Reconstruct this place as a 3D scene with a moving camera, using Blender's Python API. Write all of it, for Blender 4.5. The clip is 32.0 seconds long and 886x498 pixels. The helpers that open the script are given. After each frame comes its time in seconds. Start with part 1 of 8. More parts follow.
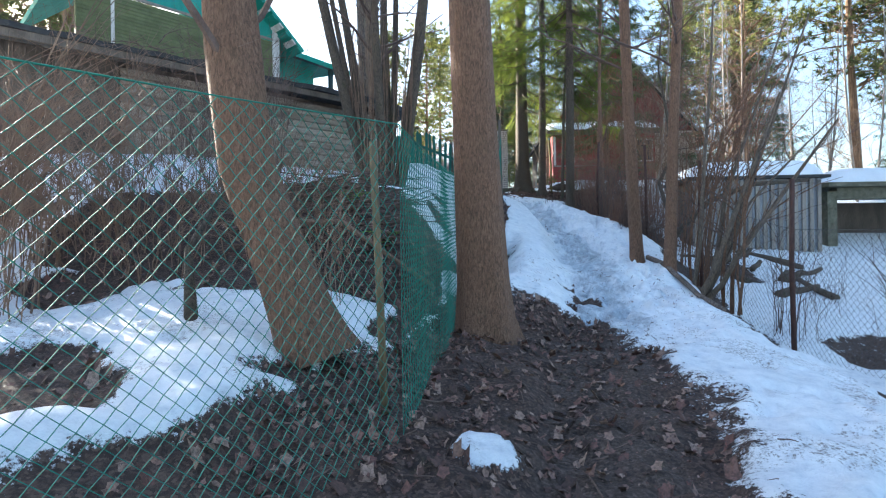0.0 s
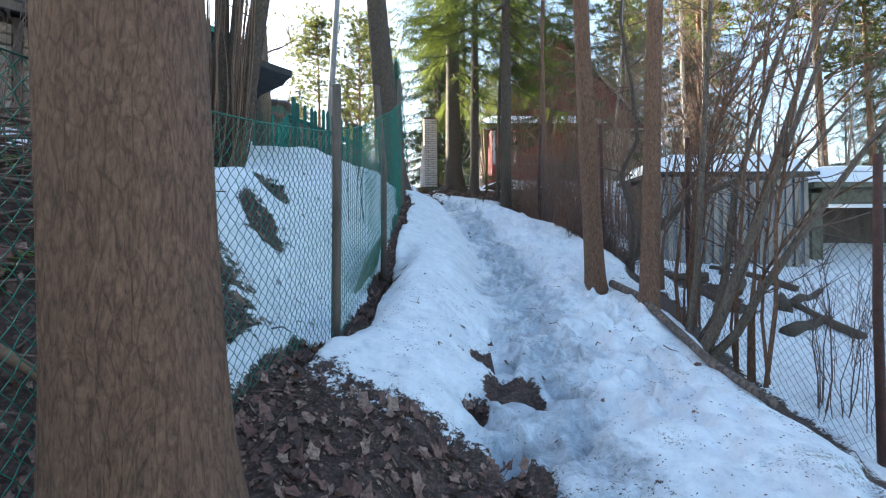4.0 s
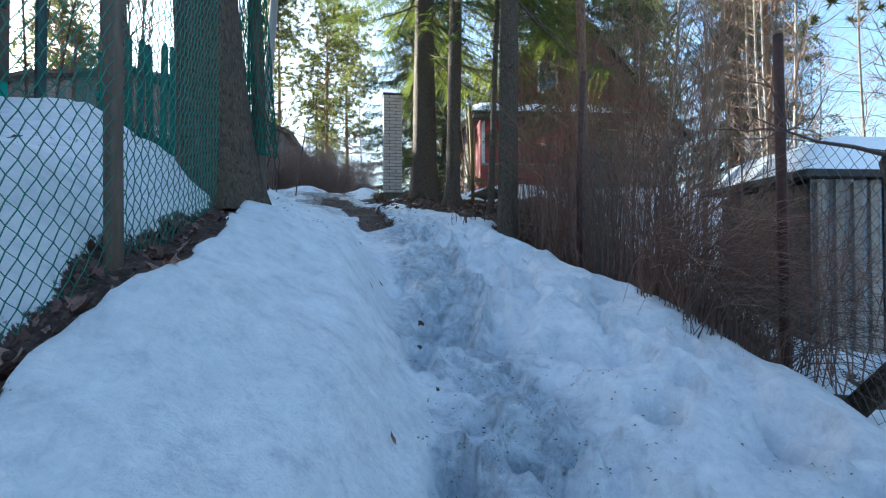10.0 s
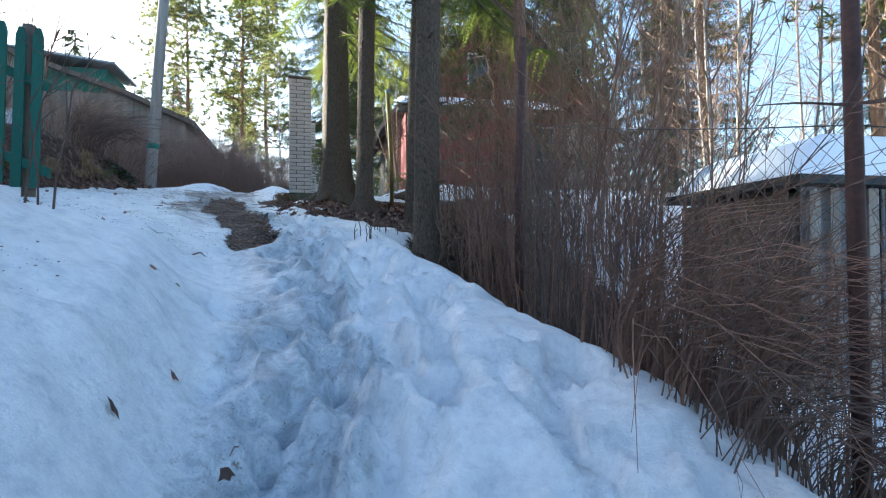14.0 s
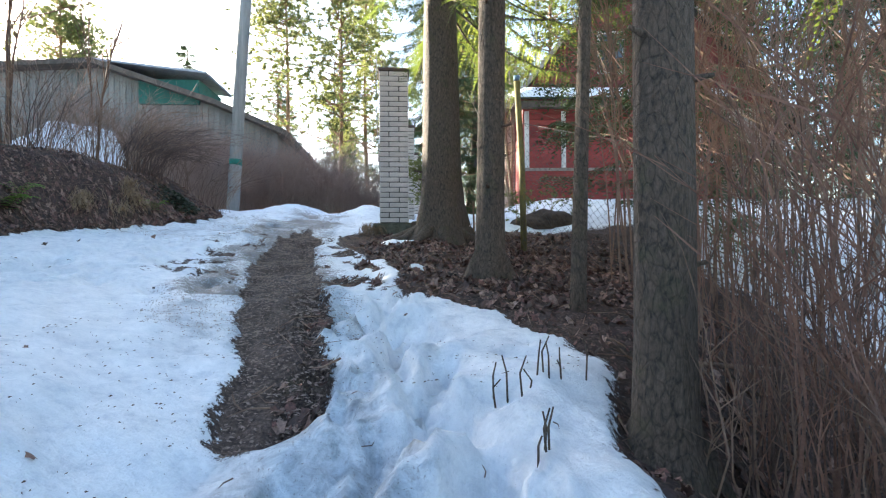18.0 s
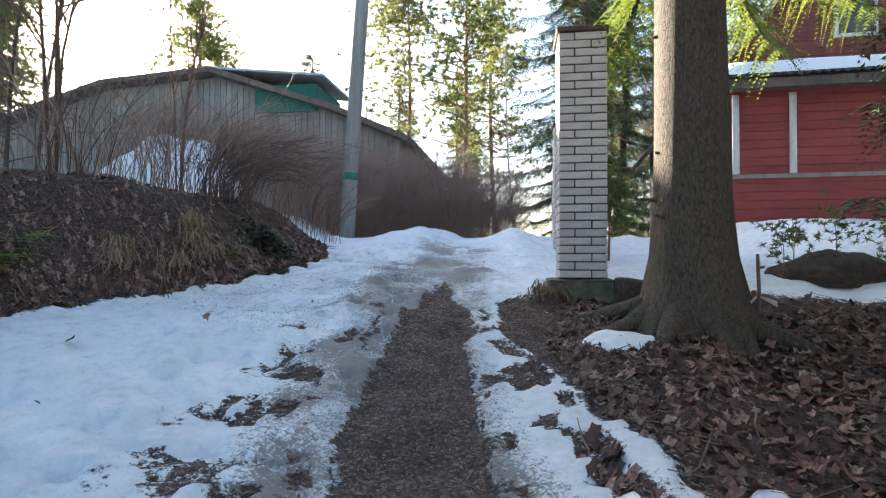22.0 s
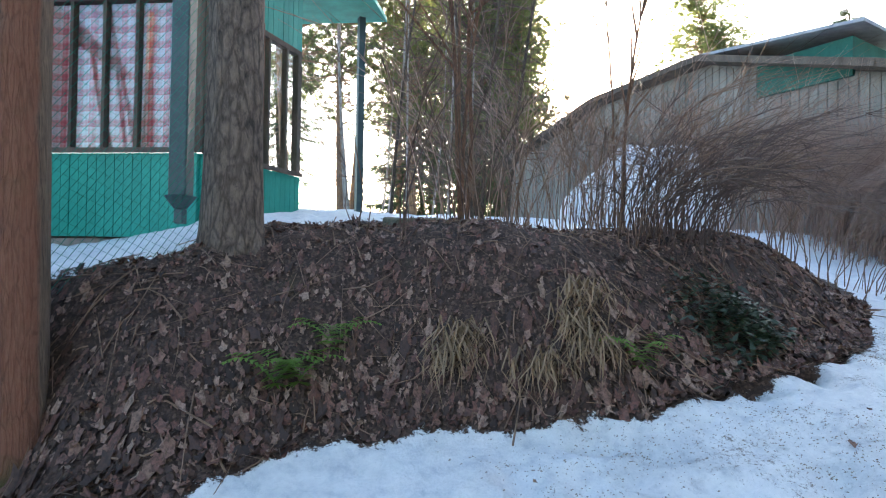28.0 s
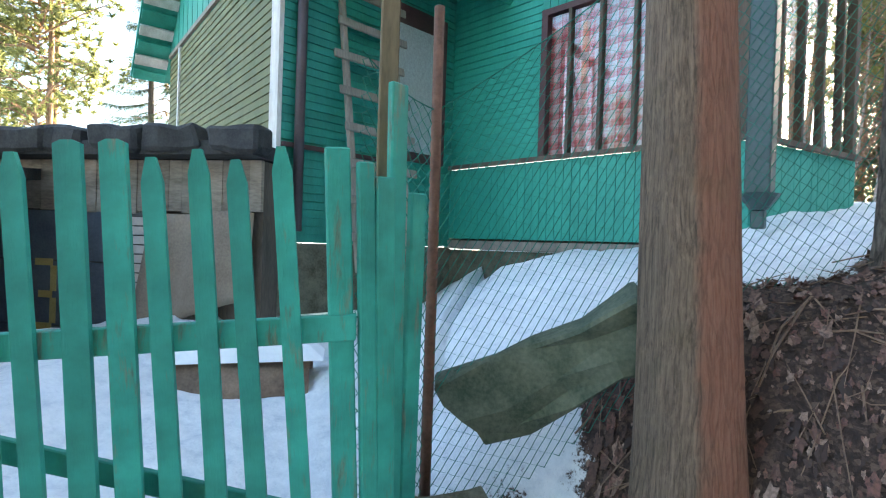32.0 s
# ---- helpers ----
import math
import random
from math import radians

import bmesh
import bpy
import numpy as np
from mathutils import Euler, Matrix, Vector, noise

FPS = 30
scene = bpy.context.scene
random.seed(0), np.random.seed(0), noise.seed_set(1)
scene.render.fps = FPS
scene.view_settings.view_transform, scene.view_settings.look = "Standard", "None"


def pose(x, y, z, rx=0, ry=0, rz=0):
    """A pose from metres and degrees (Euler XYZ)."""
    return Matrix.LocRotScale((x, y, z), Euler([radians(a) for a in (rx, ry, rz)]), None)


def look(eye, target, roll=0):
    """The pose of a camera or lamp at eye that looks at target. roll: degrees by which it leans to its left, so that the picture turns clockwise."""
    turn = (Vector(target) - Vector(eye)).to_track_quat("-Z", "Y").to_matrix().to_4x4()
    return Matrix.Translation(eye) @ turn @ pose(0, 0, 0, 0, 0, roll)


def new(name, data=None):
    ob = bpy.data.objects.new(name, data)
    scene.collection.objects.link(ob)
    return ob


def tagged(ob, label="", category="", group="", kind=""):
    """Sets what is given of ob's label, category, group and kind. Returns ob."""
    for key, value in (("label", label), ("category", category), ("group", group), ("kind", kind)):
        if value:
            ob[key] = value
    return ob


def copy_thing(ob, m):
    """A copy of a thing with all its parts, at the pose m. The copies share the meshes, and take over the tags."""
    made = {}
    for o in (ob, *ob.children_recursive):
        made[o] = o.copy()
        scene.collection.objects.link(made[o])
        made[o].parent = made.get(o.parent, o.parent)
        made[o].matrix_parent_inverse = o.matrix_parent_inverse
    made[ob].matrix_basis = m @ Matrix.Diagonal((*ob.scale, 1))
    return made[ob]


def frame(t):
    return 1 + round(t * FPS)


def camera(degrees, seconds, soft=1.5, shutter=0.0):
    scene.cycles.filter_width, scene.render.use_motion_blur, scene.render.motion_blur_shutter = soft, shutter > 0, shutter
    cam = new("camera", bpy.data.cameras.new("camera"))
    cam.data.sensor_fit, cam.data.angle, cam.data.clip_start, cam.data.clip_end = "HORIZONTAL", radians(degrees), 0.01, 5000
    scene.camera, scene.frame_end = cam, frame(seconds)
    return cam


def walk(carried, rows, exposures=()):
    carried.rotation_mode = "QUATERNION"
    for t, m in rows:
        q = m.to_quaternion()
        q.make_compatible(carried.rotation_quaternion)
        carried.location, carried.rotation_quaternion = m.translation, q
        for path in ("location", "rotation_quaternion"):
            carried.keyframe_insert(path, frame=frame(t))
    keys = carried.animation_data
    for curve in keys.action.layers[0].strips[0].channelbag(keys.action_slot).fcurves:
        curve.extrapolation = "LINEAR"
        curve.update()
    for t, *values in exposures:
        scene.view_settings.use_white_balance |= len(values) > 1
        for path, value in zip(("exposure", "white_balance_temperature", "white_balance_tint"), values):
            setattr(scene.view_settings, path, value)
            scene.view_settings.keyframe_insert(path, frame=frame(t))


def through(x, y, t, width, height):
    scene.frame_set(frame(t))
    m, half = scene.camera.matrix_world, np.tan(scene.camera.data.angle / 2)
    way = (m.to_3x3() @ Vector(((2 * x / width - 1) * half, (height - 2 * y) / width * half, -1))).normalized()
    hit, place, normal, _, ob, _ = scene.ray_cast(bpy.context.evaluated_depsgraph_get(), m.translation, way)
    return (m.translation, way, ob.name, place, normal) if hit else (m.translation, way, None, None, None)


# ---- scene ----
cam = camera(78.8, 32.0, 1.15)
METRES, EYE, TILT, LEAN, TURN = 23.0, 1.1, 0.2, 0.8, 0.0
ROWS = [
    (0.0, 0.0, 0.0, 0.0, 0.0, 0.0, -0.0),
    (0.5, 0.0038, 0.0232, -0.0002, -3.24, 0.13, -0.1),
    (1.0, 0.0104, 0.0479, 0.0003, -3.96, 0.09, -0.15),
    (1.5, 0.0153, 0.0674, 0.0035, -6.37, 0.15, -0.15),
    (2.0, 0.0131, 0.0807, 0.0039, -7.02, 0.49, -0.33),
    (2.5, 0.0132, 0.0903, 0.0045, -5.99, 0.71, -0.53),
    (3.0, 0.0253, 0.1049, 0.0062, -4.83, 0.44, 0.03),
    (3.5, 0.036, 0.1233, 0.0072, -5.22, 0.39, -0.07),
    (5.5, 0.0589, 0.2067, 0.0107, -5.87, 0.49, -0.38),
    (6.0, 0.063, 0.2317, 0.0129, -5.69, 0.49, -0.4),
    (6.5, 0.068, 0.2547, 0.0164, -5.5, 0.54, -0.41),
    (7.0, 0.0714, 0.2773, 0.0194, -5.71, 0.64, -0.54),
    (7.5, 0.0773, 0.299, 0.0227, -6.26, 0.74, -0.56),
    (8.0, 0.0809, 0.3215, 0.0254, -6.8, 0.72, -0.57),
    (8.5, 0.0861, 0.339, 0.0295, -7.63, 0.78, -0.57),
    (9.0, 0.0886, 0.3543, 0.0313, -7.54, 0.83, -0.57),
    (9.5, 0.09, 0.3695, 0.0349, -7.49, 0.82, -0.77),
    (10.0, 0.0866, 0.3789, 0.0378, -7.02, 1.05, -0.83),
    (10.5, 0.0764, 0.3837, 0.0372, -6.73, 1.34, -1.36),
    (11.0, 0.0816, 0.3806, 0.0361, -6.05, 1.67, -0.65),
    (11.5, 0.0928, 0.379, 0.0375, -6.32, 1.57, 0.03),
    (12.0, 0.0962, 0.3899, 0.0364, -8.08, 1.03, -0.63),
    (12.5, 0.0993, 0.4027, 0.0388, -10.19, 0.83, -0.82),
    (13.0, 0.1028, 0.414, 0.0425, -11.8, 1.01, -0.79),
    (13.5, 0.1048, 0.4272, 0.0459, -13.62, 1.09, -1.07),
    (15.5, 0.1161, 0.4866, 0.0613, -14.62, 0.51, 0.01),
    (16.0, 0.1172, 0.5037, 0.0671, -13.45, 0.58, -0.24),
    (16.5, 0.1178, 0.5172, 0.0723, -11.25, 0.69, -0.13),
    (17.0, 0.1151, 0.5344, 0.0772, -8.92, 0.6, -0.43),
    (17.5, 0.1142, 0.551, 0.0817, -7.3, 0.54, -0.17),
    (18.0, 0.1109, 0.5683, 0.0825, -3.61, 0.62, -0.45),
    (18.5, 0.1104, 0.5856, 0.0865, -2.41, 0.58, -0.43),
    (19.0, 0.108, 0.6004, 0.0901, -1.29, 0.71, -0.36),
    (19.5, 0.1036, 0.6184, 0.0947, 0.13, 0.65, -0.7),
    (20.0, 0.1002, 0.6348, 0.0993, 1.85, 0.64, -0.63),
    (20.5, 0.0943, 0.6529, 0.1018, 4.48, 0.62, -0.82),
    (21.0, 0.0907, 0.6688, 0.1061, 5.22, 0.62, -0.73),
    (21.5, 0.0843, 0.6827, 0.1079, 7.45, 0.72, -0.8),
    (22.0, 0.0786, 0.6979, 0.1112, 8.66, 0.66, -0.9),
    (22.5, 0.0757, 0.7137, 0.1154, 9.95, 0.64, -0.7),
    (23.0, 0.0701, 0.7299, 0.1191, 10.25, 0.61, -0.74),
    (23.5, 0.0661, 0.7457, 0.1208, 10.31, 0.69, -0.75),
    (24.0, 0.0608, 0.7599, 0.122, 10.62, 0.73, -0.74),
    (24.5, 0.0561, 0.772, 0.124, 10.73, 0.81, -0.83),
    (26.5, 0.0489, 0.8112, 0.1303, 16.38, 0.89, -0.64),
    (27.0, 0.0415, 0.8068, 0.1309, 24.57, 0.95, -0.98),
    (27.5, 0.0375, 0.8035, 0.1314, 39.1, 0.7, -1.19),
    (28.0, 0.038, 0.8063, 0.1329, 59.46, 0.06, -1.17),
    (28.5, 0.0392, 0.8077, 0.1334, 73.09, -0.3, -1.25),
    (29.0, 0.0409, 0.8062, 0.1333, 83.83, -0.52, -1.3),
    (29.5, 0.041, 0.8058, 0.1332, 91.78, -0.78, -1.25),
    (30.0, 0.0382, 0.8056, 0.1323, 96.2, -0.93, -1.13),
    (30.5, 0.0283, 0.7986, 0.1302, 98.04, -1.22, -1.24),
    (31.0, 0.0153, 0.7846, 0.1332, 98.37, -1.43, -1.47),
    (31.5, 0.0015, 0.7741, 0.135, 98.94, -1.39, -1.46),
    (32.0, -0.0094, 0.7615, 0.1353, 99.36, -1.24, -1.59),
]
EXPOSURES = [(0.0, 2.55, 5750, 7), (3.0, 2.75, 6100, 8), (6.0, 2.33, 5650, 6), (9.0, 2.27, 5400, 4), (13.0, 2.42, 5500, 5), (16.0, 2.95, 5800, 8), (19.0, 3.05, 6000, 8),
             (23.0, 2.57, 6000, 8), (26.5, 2.35, 5700, 7), (28.0, 3.20, 6000, 8), (30.0, 3.75, 6300, 9), (32.0, 3.68, 6500, 9)]
walk(cam, [(t, pose(0, 0, EYE, TILT, LEAN, TURN) @ pose(METRES * x, METRES * y, METRES * z, 90 + pitch, roll, yaw)) for t, x, y, z, yaw, pitch, roll in ROWS], EXPOSURES)

# ---- sky and sun: low sun ahead and to the left, behind trees ----
SUN_AZ, SUN_EL = 49.8, 16.4      # degrees left of +y, and up
world = bpy.data.worlds.new("world")
scene.world = world
world.use_nodes = True
wn = world.node_tree.nodes
sky = wn.new("ShaderNodeTexSky")
sky.sky_type, sky.sun_disc = "NISHITA", False
sky.sun_elevation, sky.sun_rotation = radians(SUN_EL), radians(-SUN_AZ)
sky.air_density, sky.dust_density, sky.ozone_density = 1.0, 2.5, 1.0
wn["Background"].inputs["Strength"].default_value = 0.10
world.node_tree.links.new(sky.outputs[0], wn["Background"].inputs[0])
sun = new("sun", bpy.data.lights.new("sun", "SUN"))
sun.data.energy, sun.data.angle, sun.data.color = 5.0, radians(0.6), (1.0, 0.87, 0.68)
to_sun = Vector((-math.sin(radians(SUN_AZ)) * math.cos(radians(SUN_EL)), math.cos(radians(SUN_AZ)) * math.cos(radians(SUN_EL)), math.sin(radians(SUN_EL))))
sun.matrix_world = look(to_sun * 60, (0, 0, 0))

# ---- materials ----
def material(name, build):
    m = bpy.data.materials.new(name)
    m.use_nodes = True
    nt = m.node_tree
    build(nt, nt.nodes["Principled BSDF"])
    return m


def node(nt, kind, **values):
    n = nt.nodes.new(kind)
    for k, v in values.items():
        if k in n.inputs:
            n.inputs[k].default_value = v
    return n


def ramp(nt, fac, stops):
    r = nt.nodes.new("ShaderNodeValToRGB")
    e = r.color_ramp.elements
    while len(e) < len(stops):
        e.new(0.5)
    for el, (p, c) in zip(e, stops):
        el.position, el.color = p, (*c, 1)
    nt.links.new(fac, r.inputs[0])
    return r.outputs[0]


def coords(nt, scale=(1, 1, 1), which="Object"):
    tc = nt.nodes.new("ShaderNodeTexCoord")
    mp = nt.nodes.new("ShaderNodeMapping")
    mp.inputs["Scale"].default_value = scale
    nt.links.new(tc.outputs[which], mp.inputs[0])
    return mp.outputs[0]


def grain(nt, vec, scale, detail=6, rough=0.6, distort=0.0):
    n = node(nt, "ShaderNodeTexNoise", Scale=scale, Detail=detail, Roughness=rough, Distortion=distort)
    nt.links.new(vec, n.inputs["Vector"])
    return n.outputs["Fac"]


def mix(nt, fac, a, b, blend="MIX"):
    m = nt.nodes.new("ShaderNodeMix")
    m.data_type, m.blend_type = "RGBA", blend
    for sock, val in ((m.inputs[0], fac), (m.inputs[6], a), (m.inputs[7], b)):
        if hasattr(val, "links"):
            nt.links.new(val, sock)
        elif isinstance(val, (int, float)):
            sock.default_value = val
        else:
            sock.default_value = (*val, 1)
    return m.outputs[2]


def math_node(nt, op, a, b=0.0, clamp=False):
    m = nt.nodes.new("ShaderNodeMath")
    m.operation, m.use_clamp = op, clamp
    for sock, val in zip(m.inputs, (a, b)):
        if hasattr(val, "links"):
            nt.links.new(val, sock)
        else:
            sock.default_value = val
    return m.outputs[0]


def bump(nt, bsdf, height, strength=0.5, distance=0.01):
    b = node(nt, "ShaderNodeBump", Strength=strength, Distance=distance)
    nt.links.new(height, b.inputs["Height"])
    nt.links.new(b.outputs[0], bsdf.inputs["Normal"])


def two_tone(name, dark, light, scale=8.0, rough=0.8, stretch=(1, 1, 1), strength=0.4, fine=60.0, vary=0.0, metal=0.0, dist=0.006):
    """A surface with two scales of grain, its own random shade for each piece."""
    def build(nt, bsdf):
        v = coords(nt, stretch)
        a, b = grain(nt, v, scale, 5), grain(nt, v, fine, 3)
        f = math_node(nt, "ADD", math_node(nt, "MULTIPLY", a, 0.65), math_node(nt, "MULTIPLY", b, 0.35))
        col = ramp(nt, f, [(0.32, dark), (0.66, light)])
        if vary:
            info = nt.nodes.new("ShaderNodeObjectInfo")
            k = math_node(nt, "ADD", math_node(nt, "MULTIPLY", info.outputs["Random"], vary), 1 - vary / 2)
            hs = node(nt, "ShaderNodeHueSaturation")
            nt.links.new(col, hs.inputs["Color"])
            nt.links.new(k, hs.inputs["Value"])
            col = hs.outputs[0]
        nt.links.new(col, bsdf.inputs["Base Color"])
        bsdf.inputs["Roughness"].default_value = rough
        bsdf.inputs["Metallic"].default_value = metal
        bump(nt, bsdf, f, strength, dist)
    return material(name, build)


def ground_build(nt, bsdf):
    at = nt.nodes.new("ShaderNodeAttribute")
    at.attribute_name = "cover"
    sep = nt.nodes.new("ShaderNodeSeparateColor")
    nt.links.new(at.outputs["Color"], sep.inputs[0])
    v = coords(nt)
    fine, mid = grain(nt, v, 9.0, 8, 0.72), grain(nt, v, 2.2, 5, 0.65)
    crystal = grain(nt, v, 130.0, 3, 0.8)
    gritty = grain(nt, v, 45.0, 4, 0.7)
    speck = grain(nt, v, 70.0, 5, 0.75)
    lace = grain(nt, v, 24.0, 6, 0.78, 0.6)
    # leaf litter: crumbled dark soil with a few paler flakes
    vor = node(nt, "ShaderNodeTexVoronoi", Scale=75.0, Randomness=1.0)
    nt.links.new(v, vor.inputs["Vector"])
    sepv = nt.nodes.new("ShaderNodeSeparateColor")
    nt.links.new(vor.outputs["Color"], sepv.inputs[0])
    litter = ramp(nt, lace, [(0.3, (0.016, 0.010, 0.008)), (0.5, (0.056, 0.033, 0.025)), (0.68, (0.13, 0.080, 0.060))])
    litter = mix(nt, math_node(nt, "MULTIPLY", ramp(nt, sepv.outputs[0], [(0.74, (0, 0, 0)), (0.86, (1, 1, 1))]), 0.7), litter, (0.15, 0.095, 0.07))
    soil = ramp(nt, gritty, [(0.34, (0.022, 0.014, 0.011)), (0.5, (0.075, 0.05, 0.038)), (0.66, (0.19, 0.135, 0.105))])
    earth = mix(nt, math_node(nt, "MULTIPLY", sep.outputs[2], 1.0, True), soil, litter)
    earth = mix(nt, math_node(nt, "MULTIPLY", ramp(nt, mid, [(0.62, (0, 0, 0)), (0.75, (1, 1, 1))]), 0.25), earth, (0.05, 0.075, 0.02))
    # snow, old and grainy, and grey trodden ice with debris in it
    # darker blue lows of this noise: shading of small dents put into the colour
    snow = ramp(nt, fine, [(0.30, (0.58, 0.62, 0.67)), (0.46, (0.80, 0.82, 0.84)), (0.62, (0.90, 0.91, 0.92))])
    snow = mix(nt, math_node(nt, "MULTIPLY", ramp(nt, lace, [(0.50, (0, 0, 0)), (0.66, (1, 1, 1))]), 0.3), snow, (0.55, 0.59, 0.64))
    snow = mix(nt, ramp(nt, speck, [(0.66, (0, 0, 0)), (0.70, (0.7, 0.7, 0.7))]), snow, (0.36, 0.34, 0.32))
    snow = mix(nt, ramp(nt, crystal, [(0.60, (0, 0, 0)), (0.72, (0.4, 0.4, 0.4))]), snow, (0.42, 0.42, 0.42))
    snow = mix(nt, math_node(nt, "MULTIPLY", ramp(nt, mid, [(0.45, (0, 0, 0)), (0.72, (1, 1, 1))]), 0.3), snow, (0.58, 0.60, 0.62))
    ice = ramp(nt, grain(nt, v, 7.0, 8, 0.72, 0.8), [(0.34, (0.28, 0.32, 0.36)), (0.5, (0.47, 0.52, 0.57)), (0.64, (0.72, 0.76, 0.79))])
    ice = mix(nt, ramp(nt, lace, [(0.56, (0, 0, 0)), (0.66, (0.6, 0.6, 0.6))]), ice, (0.27, 0.27, 0.27))
    ice = mix(nt, ramp(nt, speck, [(0.60, (0, 0, 0)), (0.66, (0.8, 0.8, 0.8))]), ice, (0.13, 0.10, 0.085))
    wob = math_node(nt, "MULTIPLY", math_node(nt, "SUBTRACT", fine, 0.5), 1.1)
    icy = math_node(nt, "ADD", math_node(nt, "ADD", sep.outputs[1], wob), math_node(nt, "MULTIPLY", math_node(nt, "SUBTRACT", mid, 0.5), 1.2))
    white = mix(nt, ramp(nt, icy, [(0.40, (0, 0, 0)), (0.68, (1, 1, 1))]), snow, ice)
    frozen = math_node(nt, "ADD", math_node(nt, "MULTIPLY", at.outputs["Alpha"], 0.5), math_node(nt, "ADD", math_node(nt, "MULTIPLY", speck, 0.55), math_node(nt, "MULTIPLY", lace, 0.5)))
    white = mix(nt, math_node(nt, "MULTIPLY", ramp(nt, frozen, [(0.80, (0, 0, 0)), (0.88, (1, 1, 1))]), 0.85), white, (0.16, 0.135, 0.115))
    wob2 = math_node(nt, "ADD", math_node(nt, "MULTIPLY", math_node(nt, "SUBTRACT", fine, 0.5), 1.5), math_node(nt, "MULTIPLY", math_node(nt, "SUBTRACT", gritty, 0.5), 0.9))
    cover = ramp(nt, math_node(nt, "ADD", sep.outputs[0], wob2), [(0.44, (0, 0, 0)), (0.56, (1, 1, 1))])
    col = mix(nt, cover, earth, white)
    nt.links.new(col, bsdf.inputs["Base Color"])
    rr = mix(nt, cover, (0.9, 0.9, 0.9), mix(nt, ramp(nt, icy, [(0.4, (0, 0, 0)), (0.65, (1, 1, 1))]), (0.62, 0.62, 0.62), (0.42, 0.42, 0.42)))
    nt.links.new(rr, bsdf.inputs["Roughness"])
    h = math_node(nt, "ADD", math_node(nt, "MULTIPLY", fine, 0.6), math_node(nt, "ADD", math_node(nt, "MULTIPLY", gritty, 0.2), math_node(nt, "MULTIPLY", lace, 0.28)))
    h2 = math_node(nt, "ADD", h, math_node(nt, "MULTIPLY", sepv.outputs[0], mix(nt, cover, (0.25, 0.25, 0.25), (0.0, 0.0, 0.0))))
    h2 = math_node(nt, "ADD", h2, math_node(nt, "MULTIPLY", crystal, 0.09))
    bump(nt, bsdf, h2, 0.85, 0.042)


M_ground = material("snowy_ground", ground_build)


